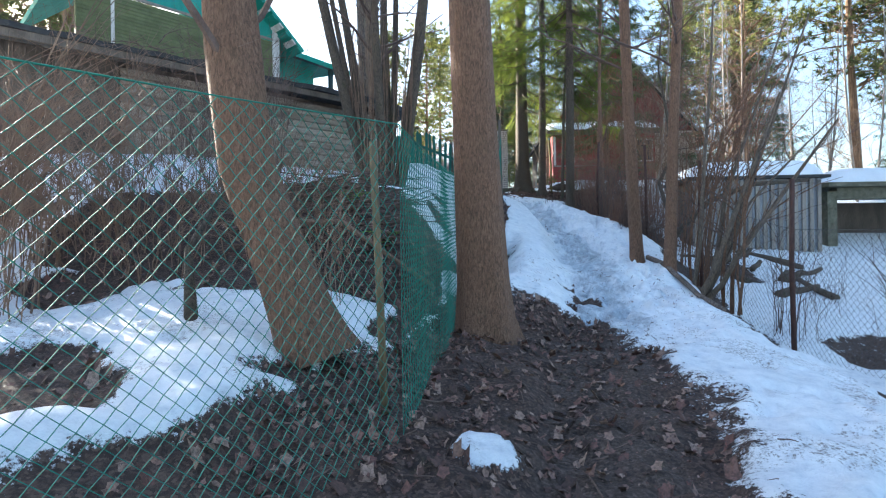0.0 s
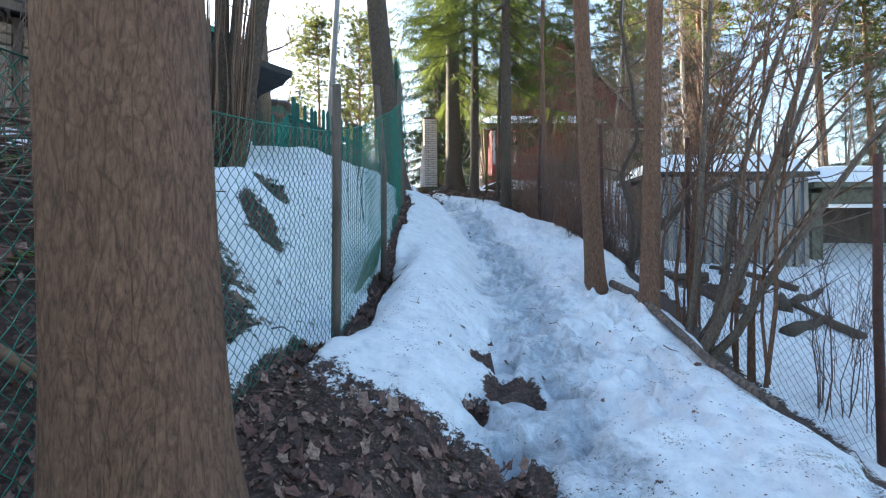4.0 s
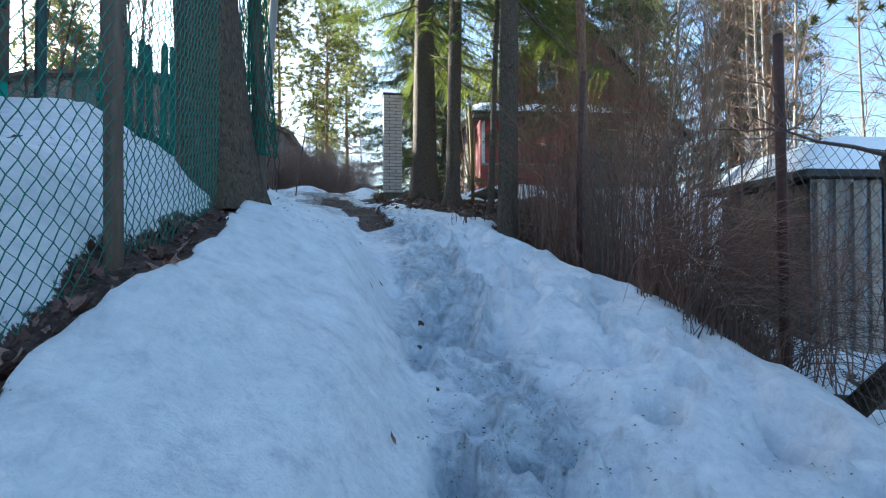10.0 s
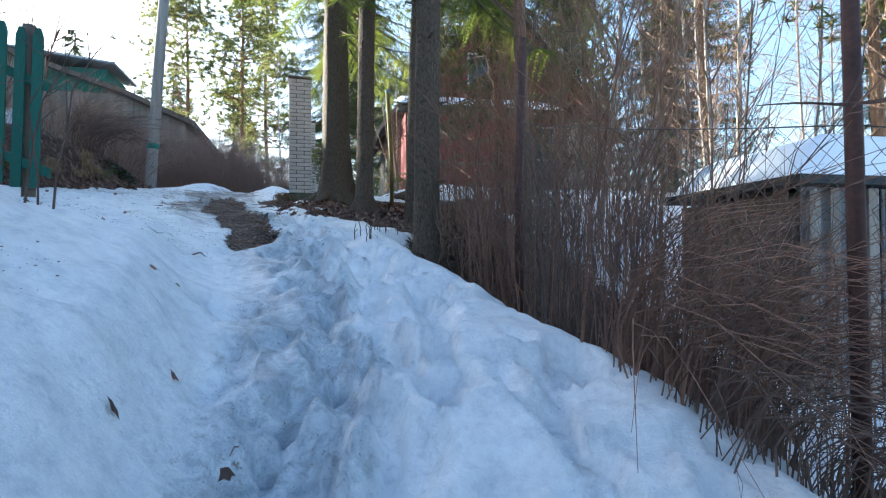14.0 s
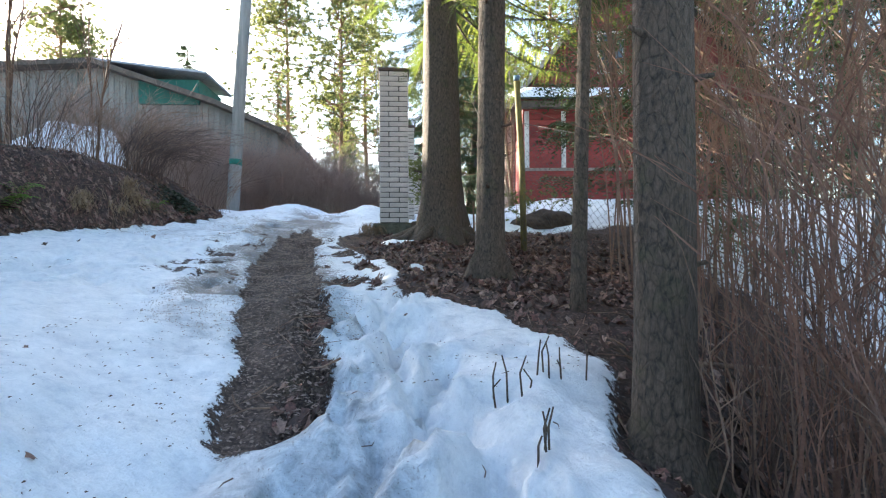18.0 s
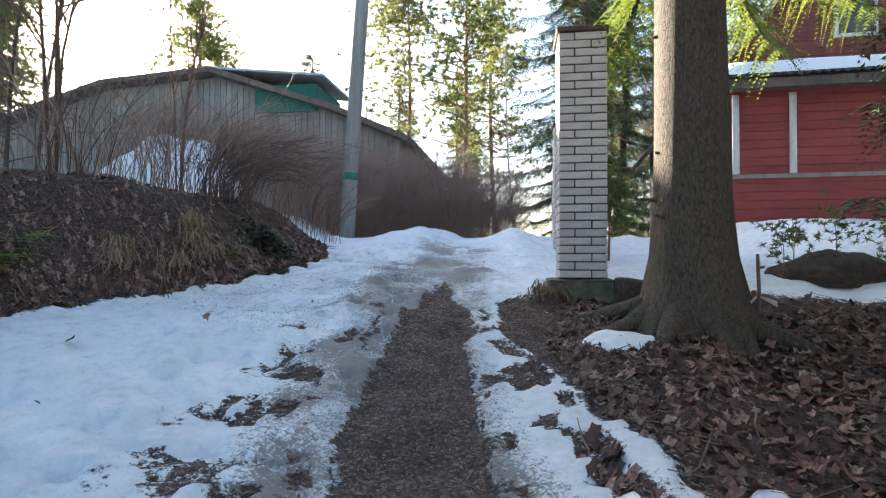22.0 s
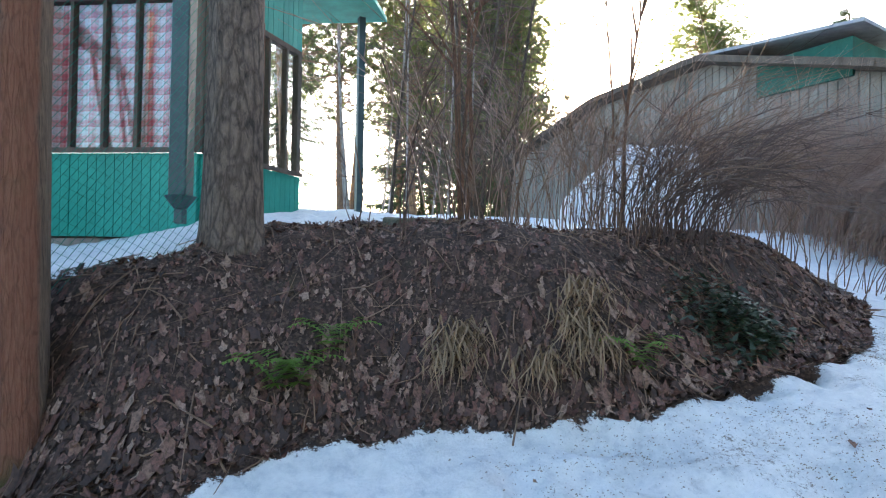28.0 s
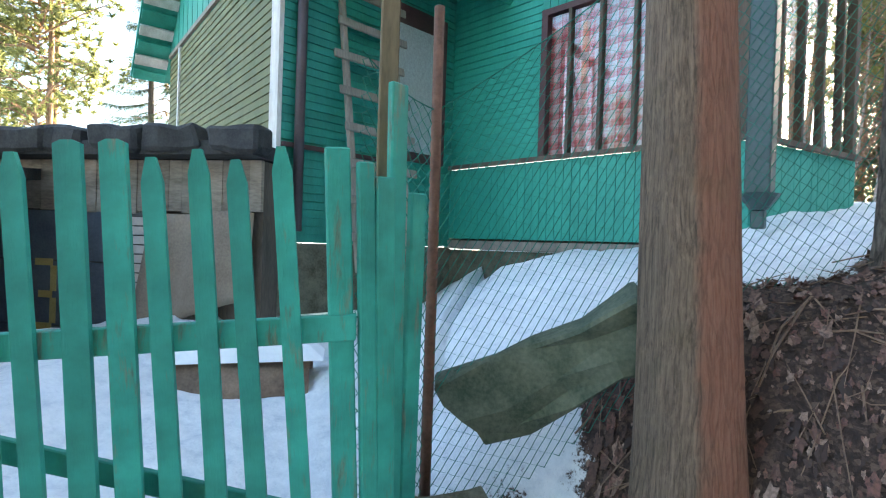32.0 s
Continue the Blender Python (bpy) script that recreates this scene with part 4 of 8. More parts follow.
# spruces
spruces = []
for x, y, r, sd, first, reach in ((3.0, 20.0, 0.25, 21, 3.3, 2.6), (3.25, 17.52, 0.115, 22, 3.0, 2.2), (3.59, 15.17, 0.125, 23, 3.3, 1.8)):
    t, pts = place_trunk("spruce_tree", x, y, r, "tall dark spruce with drooping green boughs and a rough trunk", M_bark_spruce, (0.1, 0.1), 15, sd, 2.0, r * 0.35, "spruces by the path", 0.05)
    V, F, BV, BF = spruce_mesh(sd, 15, first, reach, 25, 0.9, True, 0.8)
    raw("crown", V, F, M_needle_dark, t)
    raw("bough", BV, BF, M_bark_spruce, t)["kind"] = "stuff"
    rs = random.Random(sd)
    for k in range(9):
        a, zz = rs.uniform(0, 6.28), rs.uniform(0.7, 3.4)
        rk = r * (1 - 0.04 * zz)
        tube("branch_stub", [(rk * 0.85 * math.cos(a), rk * 0.85 * math.sin(a), zz), ((rk + rs.uniform(0.02, 0.12)) * math.cos(a), (rk + rs.uniform(0.02, 0.12)) * math.sin(a), zz + 0.02)], [0.018, 0.009], M_bark_spruce, t, 6)
    spruces.append(t)
# long low boughs of the big spruce reaching towards the red house, tips in the sun, sunlight tinted into the needles
rs = random.Random(90)
V, F, BV, BF = [], [], [], []
for a, z, k in ((0.75, 3.9, 2.9), (0.55, 4.1, 2.6), (0.9, 4.2, 3.1), (0.35, 3.8, 2.3), (1.05, 3.8, 2.7), (0.15, 4.0, 2.2)):
    out = Vector((math.cos(a), math.sin(a), 0))
    pts = [Vector((0, 0, z)) + out * k * q + Vector((0, 0, -0.42 * k * q + 0.2 * k * q ** 3)) for q in (0, 0.25, 0.5, 0.75, 1.0)]
    tube_into(BV, BF, pts, [0.024, 0.019, 0.014, 0.009, 0.004], 4)
    for q in np.linspace(0.3, 1.0, 22):
        i = min(int(q * 4), 3)
        p = pts[i].lerp(pts[i + 1], q * 4 - i)
        for sg in (-1, 1):
            spray_into(V, F, p, out * 0.5 + Vector((-out.y, out.x, 0)) * sg * rs.uniform(0.4, 1.0) + Vector((0, 0, rs.uniform(-1.2, -0.2))), rs.uniform(0.25, 0.5), 0.028, rs, 30)
raw("bough_needles", V, F, M_needle_sun_tint, spruces[0])
raw("low_bough", BV, BF, M_bark_spruce, spruces[0])["kind"] = "stuff"
# trees on the bank in front of the green house
t, pts = place_trunk("maple_tree", -2.16, 18.08, 0.185, "trunk with rust-red stained bark at the foot of the bank", M_bark_red, (-0.25, 0.1), 9, 31, 1.25)
bare_crown(t, pts, 31, 0.4, 12, 1.8, 0.03)
t, pts = place_trunk("pine_tree", -2.62, 19.11, 0.185, "pine trunk with plated grey-brown bark on the leafy bank", M_bark_pine, (-0.2, 0.3), 12, 32, 1.2)
bare_crown(t, pts, 32, 0.5, 12, 1.8, 0.03)
# thin trunk among the spruces
t, pts = place_trunk("young_tree", 3.68, 16.55, 0.05, "thin dead young trunk beside the spruces", M_bark_spruce, (0.25, 0.1), 5.5, 41, 1.3)

t, pts = place_trunk("young_spruce", 4.3, 14.32, 0.06, "straight brown trunk in the thicket below the path", M_bark_brown, (0.1, 0.05), 8, 43, 1.2)
bare_crown(t, pts, 43, 0.3, 16, 1.1, 0.014)
# pale young alder at the corner of the red house
corner = thing("young_alder", 5.22, 26.85, gz(5.22, 26.85) - 0.1, "pale slim young alder with several stems at the house corner", "tree")
for i, (mid, top, r) in enumerate((((-0.1, 0.0, 1.6), (-0.35, 0.1, 4.6), 0.05), ((-0.25, -0.1, 1.5), (-0.7, -0.1, 4.0), 0.035), ((0.05, 0.05, 1.7), (-0.1, 0.1, 4.9), 0.035), ((-0.3, 0.1, 1.2), (-1.1, 0.2, 3.2), 0.025))):
    b0 = Vector((0.05 * math.cos(i * 1.7), 0.05 * math.sin(i * 1.7), 0))
    pts = [b0, b0.lerp(Vector(mid), 0.5) + Vector((0.02, 0, -0.03)), Vector(mid), Vector(mid).lerp(Vector(top), 0.5) + Vector((0.04, 0.02, 0.05)), Vector(top)]
    trunk(corner, pts, r, r * 0.3, M_bark_pale, 1.25, 9, 150 + i, "stem")
    bare_crown(corner, pts, 180 + i, 0.4, 9, 0.8, 0.009)
# many-stemmed alder leaning over the hollow
clump = thing("alder_clump", 3.72, 7.85, gz(3.72, 7.85) - 0.1, "clump of leaning grey-brown alder stems on the snowy slope", "tree")
for i, (mid, top, r) in enumerate((((0.45, 0.1, 1.5), (1.5, 0.3, 4.2), 0.05), ((0.6, 0.15, 1.0), (1.9, 0.35, 4.3), 0.055), ((0.12, 0.1, 1.6), (0.5, 0.4, 5.2), 0.04), ((0.2, -0.3, 0.8), (0.75, -0.75, 2.8), 0.06), ((0.35, -0.35, 0.6), (1.4, -0.9, 2.4), 0.055), ((0.9, 0.3, 1.4), (2.6, 0.7, 2.9), 0.035))):
    b0 = Vector((0.09 * math.cos(i * 1.3), 0.12 * math.sin(i * 1.3), 0))
    pts = [b0, b0.lerp(Vector(mid), 0.5) + Vector((0.03, 0, -0.05)), Vector(mid), Vector(mid).lerp(Vector(top), 0.5) + Vector((0.05, 0.03, 0.06)), Vector(top)]
    trunk(clump, pts, r * 0.8, r * 0.25, M_bark_alder, 1.3, 9, 50 + i, "stem")
    bare_crown(clump, pts, 80 + i, 0.45, 6, 0.9, 0.011)

# ---- utility pole ----
pole = thing("utility_pole", -1.67, 26.35, gz(-1.67, 26.35) - 0.1, "leaning grey wooden utility pole with a green painted mark", "pole")
tube("post", [(0, 0, 0), (0.24, 0, 4), (0.55, 0, 8.5)], [0.15, 0.14, 0.12], M_pole, pole, 14)
tube("painted_mark", [(0.077, 0, 1.28), (0.085, 0, 1.42)], [0.151, 0.151], M_wire_green, pole, 14)

# ---- brick gate pillars ----
def pillar(x, y, top, base):
    """A brick pillar one and a half bricks wide, four bricks to a course."""
    W, H = 0.43, 0.075
    courses = round((top - base) / H)
    t = thing("brick_pillar", x, y, top - courses * H, "white brick gate pillar with dark joints and a brown metal cap", "pillar", "brick pillars by the road", 1.0)
    part("core", block(0.012, 0.012, 0, W - 0.012, W - 0.012, courses * H), M_mortar, t)
    L, S = 0.280, 0.134
    mesh = None
    for c in range(courses):
        for k in range(4):
            m = Matrix.Translation((W / 2, W / 2, c * H + 0.004)) @ pose(0, 0, 0, 0, 0, k * 90) @ Matrix.Translation((-W / 2 + (W - L if c % 2 else 0) + (-0.003 if c % 2 else 0.003), -W / 2, 0))
            m = m @ Matrix.Translation((0, random.uniform(-0.002, 0.002), 0))
            if mesh is None:
                b = part("brick", block(0, 0, 0, L, S, 0.063, 0.004), M_brick, t)
                mesh = b.data
            else:
                b = new("brick", mesh)
                b.parent = t
            b.matrix_local = m
    bm = block(-0.02, -0.02, courses * H, W + 0.02, W + 0.02, courses * H + 0.045, 0.006)
    cap = part("cap", bm, M_cap, t, "brown sheet-metal cap")
    bm = bmesh.new()
    bmesh.ops.create_cone(bm, cap_ends=True, segments=4, radius1=0.32, radius2=0.02, depth=0.05, matrix=Matrix.Translation((W / 2, W / 2, courses * H + 0.071)) @ pose(0, 0, 0, 0, 0, 45))
    part("ridge", bm, M_cap, cap)
    bm = block(-0.08, -0.09, -0.75, W + 0.08, W + 0.07, -0.003, 0.02)
    bmesh.ops.subdivide_edges(bm, edges=bm.edges[:], cuts=2)
    for v in bm.verts:
        v.co += Vector((random.uniform(-1, 1), random.uniform(-1, 1), random.uniform(-1, 0) * 0.5)) * 0.03
    part("footing", bm, M_concrete, t, "mossy rough concrete footing")
    return t


for x, y, top, base in ((2.15, 21.05, 5.76, 3.53), (2.27, 24.05, 5.64, 3.62), (2.40, 26.8, 5.60, 3.7), (2.52, 29.5, 5.58, 3.75)):
    pillar(x, y, top, base)

# ---- red house ----
def red_house():
    W = 4.85
    t = thing("red_house", 5.4, 26.1, 4.1, "red wooden house with white trim and snow on its roof", "house", rz=-3)
    part("wall", block(0, 0.03, -0.6, W, 1.38, 2.5), M_red_wood, t)
    rr = random.Random(61)
    for i in range(17):
        x = 0.0
        while x < W:
            x1 = min(W, x + rr.uniform(1.6, 3.2)) if i > 6 else W
            part("siding_board", block(x, -0.01 + 0.003 * (i % 2) - rr.uniform(0, 0.004), i * 0.15, x1 - 0.004, 0.028, 0.143 + i * 0.15), M_red_wood, t)
            x = x1
    part("foundation", block(-0.03, -0.04, -0.6, W + 0.03, 1.38, -0.003), M_concrete, t)
    part("side_boards", block(-0.02, 0.0, 0, 0.0, 1.38, 2.5), M_red_wood, t, "sunlit faded red side boards")
    for x in (0.02, 0.92, 3.52):
        part("trim_board", block(x, -0.04, 1.06, x + 0.11, -0.018, 2.44), M_white_old, t, "white trim board with flaking paint")
    part("rail_board", block(0, -0.045, 0.98, W, -0.018, 1.05), M_grey_wood, t, "weathered grey rail")
    w = part("window_frame", block(3.92, -0.05, 1.15, 4.72, -0.018, 2.25), M_white_old, t, "white window frame")
    for x0, x1 in ((3.99, 4.29), (4.35, 4.65)):
        part("pane", block(x0, -0.058, 1.22, x1, -0.052, 2.18), M_glass, w)
    # corrugated porch roof with a dark eave
    bm = bmesh.new()
    rows = []
    for y, z in ((-0.55, 2.60), (1.38, 3.22)):
        rows.append([bm.verts.new((-0.35 + 0.02 * i, y, z + 0.018 * math.sin(i * 0.9))) for i in range(int((W + 0.6) / 0.02))])
    for i in range(len(rows[0]) - 1):
        bm.faces.new((rows[0][i], rows[0][i + 1], rows[1][i + 1], rows[1][i]))
    g = bmesh.ops.extrude_face_region(bm, geom=bm.faces[:])
    bmesh.ops.translate(bm, vec=(0, 0, 0.03), verts=[v for v in g["geom"] if isinstance(v, bmesh.types.BMVert)])
    part("roof", bm, M_tar, t, "dark corrugated roofing sheets")
    part("fascia", block(-0.3, -0.5, 2.42, W + 0.2, -0.46, 2.57), M_dark_wood, t, "dark fascia board")
    part("soffit", block(-0.3, -0.455, 2.5, W + 0.2, -0.02, 2.54), M_dark_wood, t)
    part("snow_cover", snow_slab([(-0.25, -0.4, 2.69), (W + 0.1, -0.4, 2.69), (W + 0.1, 1.37, 3.26), (-0.25, 1.37, 3.26)], 0.2, 24), M_snow, t, "thick old snow", smooth=True)
    # main part behind, with a steep gable
    dark_red = two_tone("dark_red_boards", (0.11, 0.03, 0.025), (0.23, 0.065, 0.052), 4, 0.8, vary=0.15)
    part("main_wall", block(-0.25, 1.42, -0.6, 7.3, 6.6, 2.9), M_mortar, t, "pink brick wall with pale joints")
    brick = None
    spots = []
    for c in range(42):
        z = -0.55 + c * 0.082
        off = 0.13 if c % 2 else 0.0
        spots += [(x, 1.385, z, 0) for x in (-0.27, 0.005 - off)] if z > -0.1 else []
        spots += [(W + 0.05 + off + 0.266 * i, 1.385, z, 0) for i in range(9)]
        spots += [(-0.285, 1.66 + off + 0.266 * i, z, -90) for i in range(4)]
    for x, y, z, rz in spots:
        if brick is None:
            b = part("brick", block(0, 0, 0, 0.255, 0.06, 0.07, 0.003), M_pink_brick, t)
            brick = b.data
        else:
            b = new("brick", brick)
            b.parent = t
        b.matrix_local = pose(x, y, z, 0, 0, rz)
    w = part("side_window", block(-0.30, 3.0, 0.6, -0.252, 4.0, 2.0), M_rust_frame, t, "orange-brown window frame")
    part("pane", block(-0.308, 3.08, 0.68, -0.302, 3.92, 1.92), M_glass, w)
    foot, apex = ((-0.1, 2.92), (7.3, 2.92)), (3.35, 7.1)

    def edge(z):
        k = (z - 2.92) / (7.1 - 2.92)
        return -0.1 + 3.45 * k, 7.3 - 3.95 * k
    bm = bmesh.new()
    f = bm.faces.new([bm.verts.new((x, 1.46, z)) for x, z in (foot[0], foot[1], apex)])
    g = bmesh.ops.extrude_face_region(bm, geom=[f])
    bmesh.ops.translate(bm, vec=(0, 5.1, 0), verts=[v for v in g["geom"] if isinstance(v, bmesh.types.BMVert)])
    part("gable", bm, dark_red, t, "dark red boarded gable")
    z = 2.95
    while z < 6.8:
        x0, x1 = edge(z + 0.14)
        part("gable_board", block(x0, 1.435 - 0.003 * rr.random(), z, x1, 1.458, z + 0.142), dark_red, t)
        z += 0.15
    for x, z0 in foot:
        n = 1 if x > 3 else -1
        a, b = Vector((x + 0.6 * n, 0, z0 - 0.72)), Vector((3.35, 0, 7.18))
        d = (b - a).normalized()
        nn = Vector((-d.z, 0, d.x)) * (-n)
        nn = nn if nn.z > 0 else -nn
        for name, y0, y1, th, mt in (("barge_board", 1.15, 1.19, 0.11, M_grey_wood), ("roof_slope", 1.2, 6.8, 0.1, M_tar)):
            bm = bmesh.new()
            f = bm.faces.new([bm.verts.new((q.x, y0, q.z)) for q in (a, b, b + nn * th, a + nn * th)])
            g = bmesh.ops.extrude_face_region(bm, geom=[f])
            bmesh.ops.translate(bm, vec=(0, y1 - y0, 0), verts=[v for v in g["geom"] if isinstance(v, bmesh.types.BMVert)])
            bmesh.ops.recalc_face_normals(bm, faces=bm.faces[:])
            part(name, bm, mt, t)
    w = part("gable_window", block(2.26, 1.38, 3.85, 3.0, 1.43, 5.0), M_white_old, t, "white window in the gable")
    part("pane", block(2.33, 1.37, 3.92, 2.93, 1.376, 4.93), M_glass, w)


def snow_slab(quad, thick, n=14):
    """A soft snow blanket over a four-cornered roof."""
    a, b, c, d = [Vector(p) for p in quad]
    bm = bmesh.new()
    rows = []
    for j in range(n + 1):
        row = []
        for i in range(n + 1):
            u, w = i / n, j / n
            p = a.lerp(b, u).lerp(d.lerp(c, u), w)
            e = min(u, 1 - u, w, 1 - w) * n
            h = thick * min(1, (e / 1.6)) ** 0.6 if e > 0 else 0.0
            row.append(bm.verts.new(p + Vector((0, 0, h + 0.03 * noise.noise(p * 1.3) * (e > 0)))))
        rows.append(row)
    for j in range(n):
        for i in range(n):
            bm.faces.new((rows[j][i], rows[j][i + 1], rows[j + 1][i + 1], rows[j + 1][i]))
    return bm


M_rust_frame = two_tone("orange_brown_paint", (0.22, 0.09, 0.03), (0.36, 0.17, 0.07), 5, 0.7)
M_glass = two_tone("dark_window_glass", (0.03, 0.035, 0.04), (0.06, 0.065, 0.07), 2, 0.06, strength=0.02)
red_house()

# ---- barn on the left ahead ----
def barn():
    t = thing("barn", 0, 0, 0, "long weathered grey barn with low gable and green dormer", "barn")
    prof = [(-16, 7.9), (-11.3, 9.2), (-7.6, 9.42), (-6.3, 8.98), (-3.8, 8.15), (-1.85, 7.3)]
    y0 = 31.5
    bm = bmesh.new()
    lo = [bm.verts.new((x, y0, 3.2)) for x, _ in prof]
    hi = [bm.verts.new((x, y0, z - 0.12)) for x, z in prof]
    for i in range(len(prof) - 1):
        bm.faces.new((lo[i], lo[i + 1], hi[i + 1], hi[i]))
    g = bmesh.ops.extrude_face_region(bm, geom=bm.faces[:])
    bmesh.ops.translate(bm, vec=(0, 9, 0), verts=[v for v in g["geom"] if isinstance(v, bmesh.types.BMVert)])
    part("wall", bm, M_barn, t)
    for i in range(len(prof) - 1):
        (xa, za), (xb, zb) = prof[i], prof[i + 1]
        bm = block(-0.02 if i else -0.3, -0.5, -0.1, math.hypot(xb - xa, zb - za) + (0.45 if i == len(prof) - 2 else 0), 9.5, 0.06, m=Matrix.Translation((xa, y0, za)) @ pose(0, 0, 0, 0, -math.degrees(math.atan2(zb - za, xb - xa)), 0))
        part("roof", bm, M_dark_wood, t)
    part("dormer", block(-6.3, y0 - 0.12, 8.1, -4.35, y0 + 2, 8.92), M_green_dark, t, "green board dormer end")
    part("dormer_roof", block(0, -0.45, 0, 3.6, 2.2, 0.07, m=Matrix.Translation((-7.6, y0, 9.42)) @ pose(0, 0, 0, 0, 6.2, 0)), M_slate, t)
    x = -14.9
    while x < -1.9:
        top = float(np.interp(x, *zip(*prof))) - 0.2
        part("board", block(x, y0 - 0.03 - 0.01 * random.random(), 3.5, x + 0.17, y0, top - 0.02), M_barn, t)
        x += 0.19


barn()

# ---- slate-clad shed on the right ----
def corrugated(x0, x1, z0, z1, step=0.15, amp=0.025):
    bm = bmesh.new()
    n = int((x1 - x0) / step * 6)
    cols = []
    for i in range(n + 1):
        x = x0 + (x1 - x0) * i / n
        y = amp * math.sin(2 * math.pi * (x - x0) / step)
        cols.append((bm.verts.new((x, y, z0 + random.uniform(0, 0.0))), bm.verts.new((x, y, z1))))
    for a, b in zip(cols, cols[1:]):
        bm.faces.new((a[0], b[0], b[1], a[1]))
    g = bmesh.ops.extrude_face_region(bm, geom=bm.faces[:])
    bmesh.ops.translate(bm, vec=(0, 0.012, 0), verts=[v for v in g["geom"] if isinstance(v, bmesh.types.BMVert)])
    return bm


def slate_shed():
    t = thing("shed", 6.3, 13.6, 1.0, "low shed clad in grey corrugated slate under snow", "shed", rz=-3)
    for i in range(4):
        part("sheet", corrugated(0.01 + i * 0.79, 0.78 + i * 0.79, 0, 1.78), M_slate, t).location = (0, 0.004 * (i % 2), 0)
    for i in range(17):
        part("batten", block(0.03 + i * 0.187, -0.062 - 0.006 * (i % 3), -0.05, 0.12 + i * 0.187, -0.034, 1.74 + 0.03 * (i % 2)), M_grey_wood, t, "grey vertical batten")
    part("side_wall", block(3.12, 0.05, 0, 3.17, 1.5, 1.78), M_white_old, t)
    part("back_wall", block(0, 0.06, 0, 3.1, 1.5, 1.74), M_dark_wood, t)
    part("roof", block(-0.15, -0.15, 1.79, 3.3, 1.7, 1.86), M_tar, t)
    part("snow_cover", snow_slab([(-0.1, -0.12, 1.864), (3.25, -0.12, 1.864), (3.25, 1.65, 1.864), (-0.1, 1.65, 1.864)], 0.38), M_snow, t, "thick old snow", smooth=True)


slate_shed()


# ---- green house on the bank ----
def wall_matrix(a, b, z):
    """Local x runs from a to b, local y into the house, z up."""
    d = Vector((b[0] - a[0], b[1] - a[1], 0)).normalized()
    return Matrix(((d.x, -d.y, 0, a[0]), (d.y, d.x, 0, a[1]), (0, 0, 1, z), (0, 0, 0, 1)))


P1, P2, PC, PB = (-4.6, 15.3), (-6.36, 16.55), (-4.52, 19.1), (-5.5, 20.3)
PO = (-7.95, 11.75)
HZ = 4.35
house = thing("green_house", -5.0, 17.5, HZ, "teal wooden house with glazed porch and olive boarded wall", "house")
TO_HOUSE = Matrix.Translation((5.0, -17.5, -HZ))


def hpart(name, bm, mat, m, label="", parent=None):
    ob = part(name, bm, mat, parent or house, label)
    ob.data.transform(TO_HOUSE @ m)
    return ob


def length(a, b):
    return math.hypot(b[0] - a[0], b[1] - a[1])


def ribbed(name, x0, x1, z0, z1, pitch, mat, m, label="", vertical=True, depth=0.014):
    """Narrow boards side by side with open joints, under one panel."""
    back = hpart(name, block(x0, 0, z0, x1, 0.1, z1), mat, m, label)
    n = max(1, round(((x1 - x0) if vertical else (z1 - z0)) / pitch))
    for i in range(n):
        j = random.uniform(0, 0.004)
        if vertical:
            w = (x1 - x0) / n
            bm = block(x0 + w * i + 0.003, -depth - j, z0, x0 + w * (i + 1) - 0.003, -0.001, z1)
        else:
            w = (z1 - z0) / n
            bm = block(x0, -depth - j, z0 + w * i + 0.002, x1, -0.001, z0 + w * (i + 1) - 0.002)
            for v in bm.verts:
                if v.co.z > z0 + w * (i + 0.5) and v.co.y < -depth / 2:
                    v.co.y += depth * 0.7
        hpart("board", bm, mat, m, "", back)


def plaid_build(nt, bsdf):
    v = coords(nt)
    sx = nt.nodes.new("ShaderNodeSeparateXYZ")
    nt.links.new(v, sx.inputs[0])
    along = math_node(nt, "ADD", math_node(nt, "MULTIPLY", sx.outputs[0], 0.56), math_node(nt, "MULTIPLY", sx.outputs[1], 0.83))

    def band(c, f):
        return math_node(nt, "GREATER_THAN", math_node(nt, "SINE", math_node(nt, "MULTIPLY", c, f)), 0.1)
    a, b = band(along, 42.0), band(sx.outputs[2], 42.0)
    c, d = band(along, 168.0), band(sx.outputs[2], 168.0)
    k = math_node(nt, "ADD", math_node(nt, "MULTIPLY", math_node(nt, "ADD", a, b), 0.36), math_node(nt, "MULTIPLY", math_node(nt, "ADD", c, d), 0.12))
    col = ramp(nt, k, [(0.1, (0.42, 0.34, 0.33)), (0.5, (0.42, 0.15, 0.15)), (0.9, (0.30, 0.045, 0.055))])
    nt.links.new(col, bsdf.inputs["Base Color"])
    bsdf.inputs["Roughness"].default_value = 0.9


M_plaid = material("plaid_curtain", plaid_build)
M_sheer = two_tone("pale_net_curtain", (0.30, 0.34, 0.33), (0.46, 0.50, 0.49), 40, 0.9, strength=0.3)


def pane_build(nt, bsdf):
    """Clear window glass: sees through, with the gloss of glass."""
    out = nt.nodes["Material Output"]
    tr = nt.nodes.new("ShaderNodeBsdfTransparent")
    gl = node(nt, "ShaderNodeBsdfGlossy", Roughness=0.02)
    mx = nt.nodes.new("ShaderNodeMixShader")
    mx.inputs[0].default_value = 0.06
    nt.links.new(tr.outputs[0], mx.inputs[1])
    nt.links.new(gl.outputs[0], mx.inputs[2])
    nt.links.new(mx.outputs[0], out.inputs[0])


M_pane = material("window_glass", pane_build)


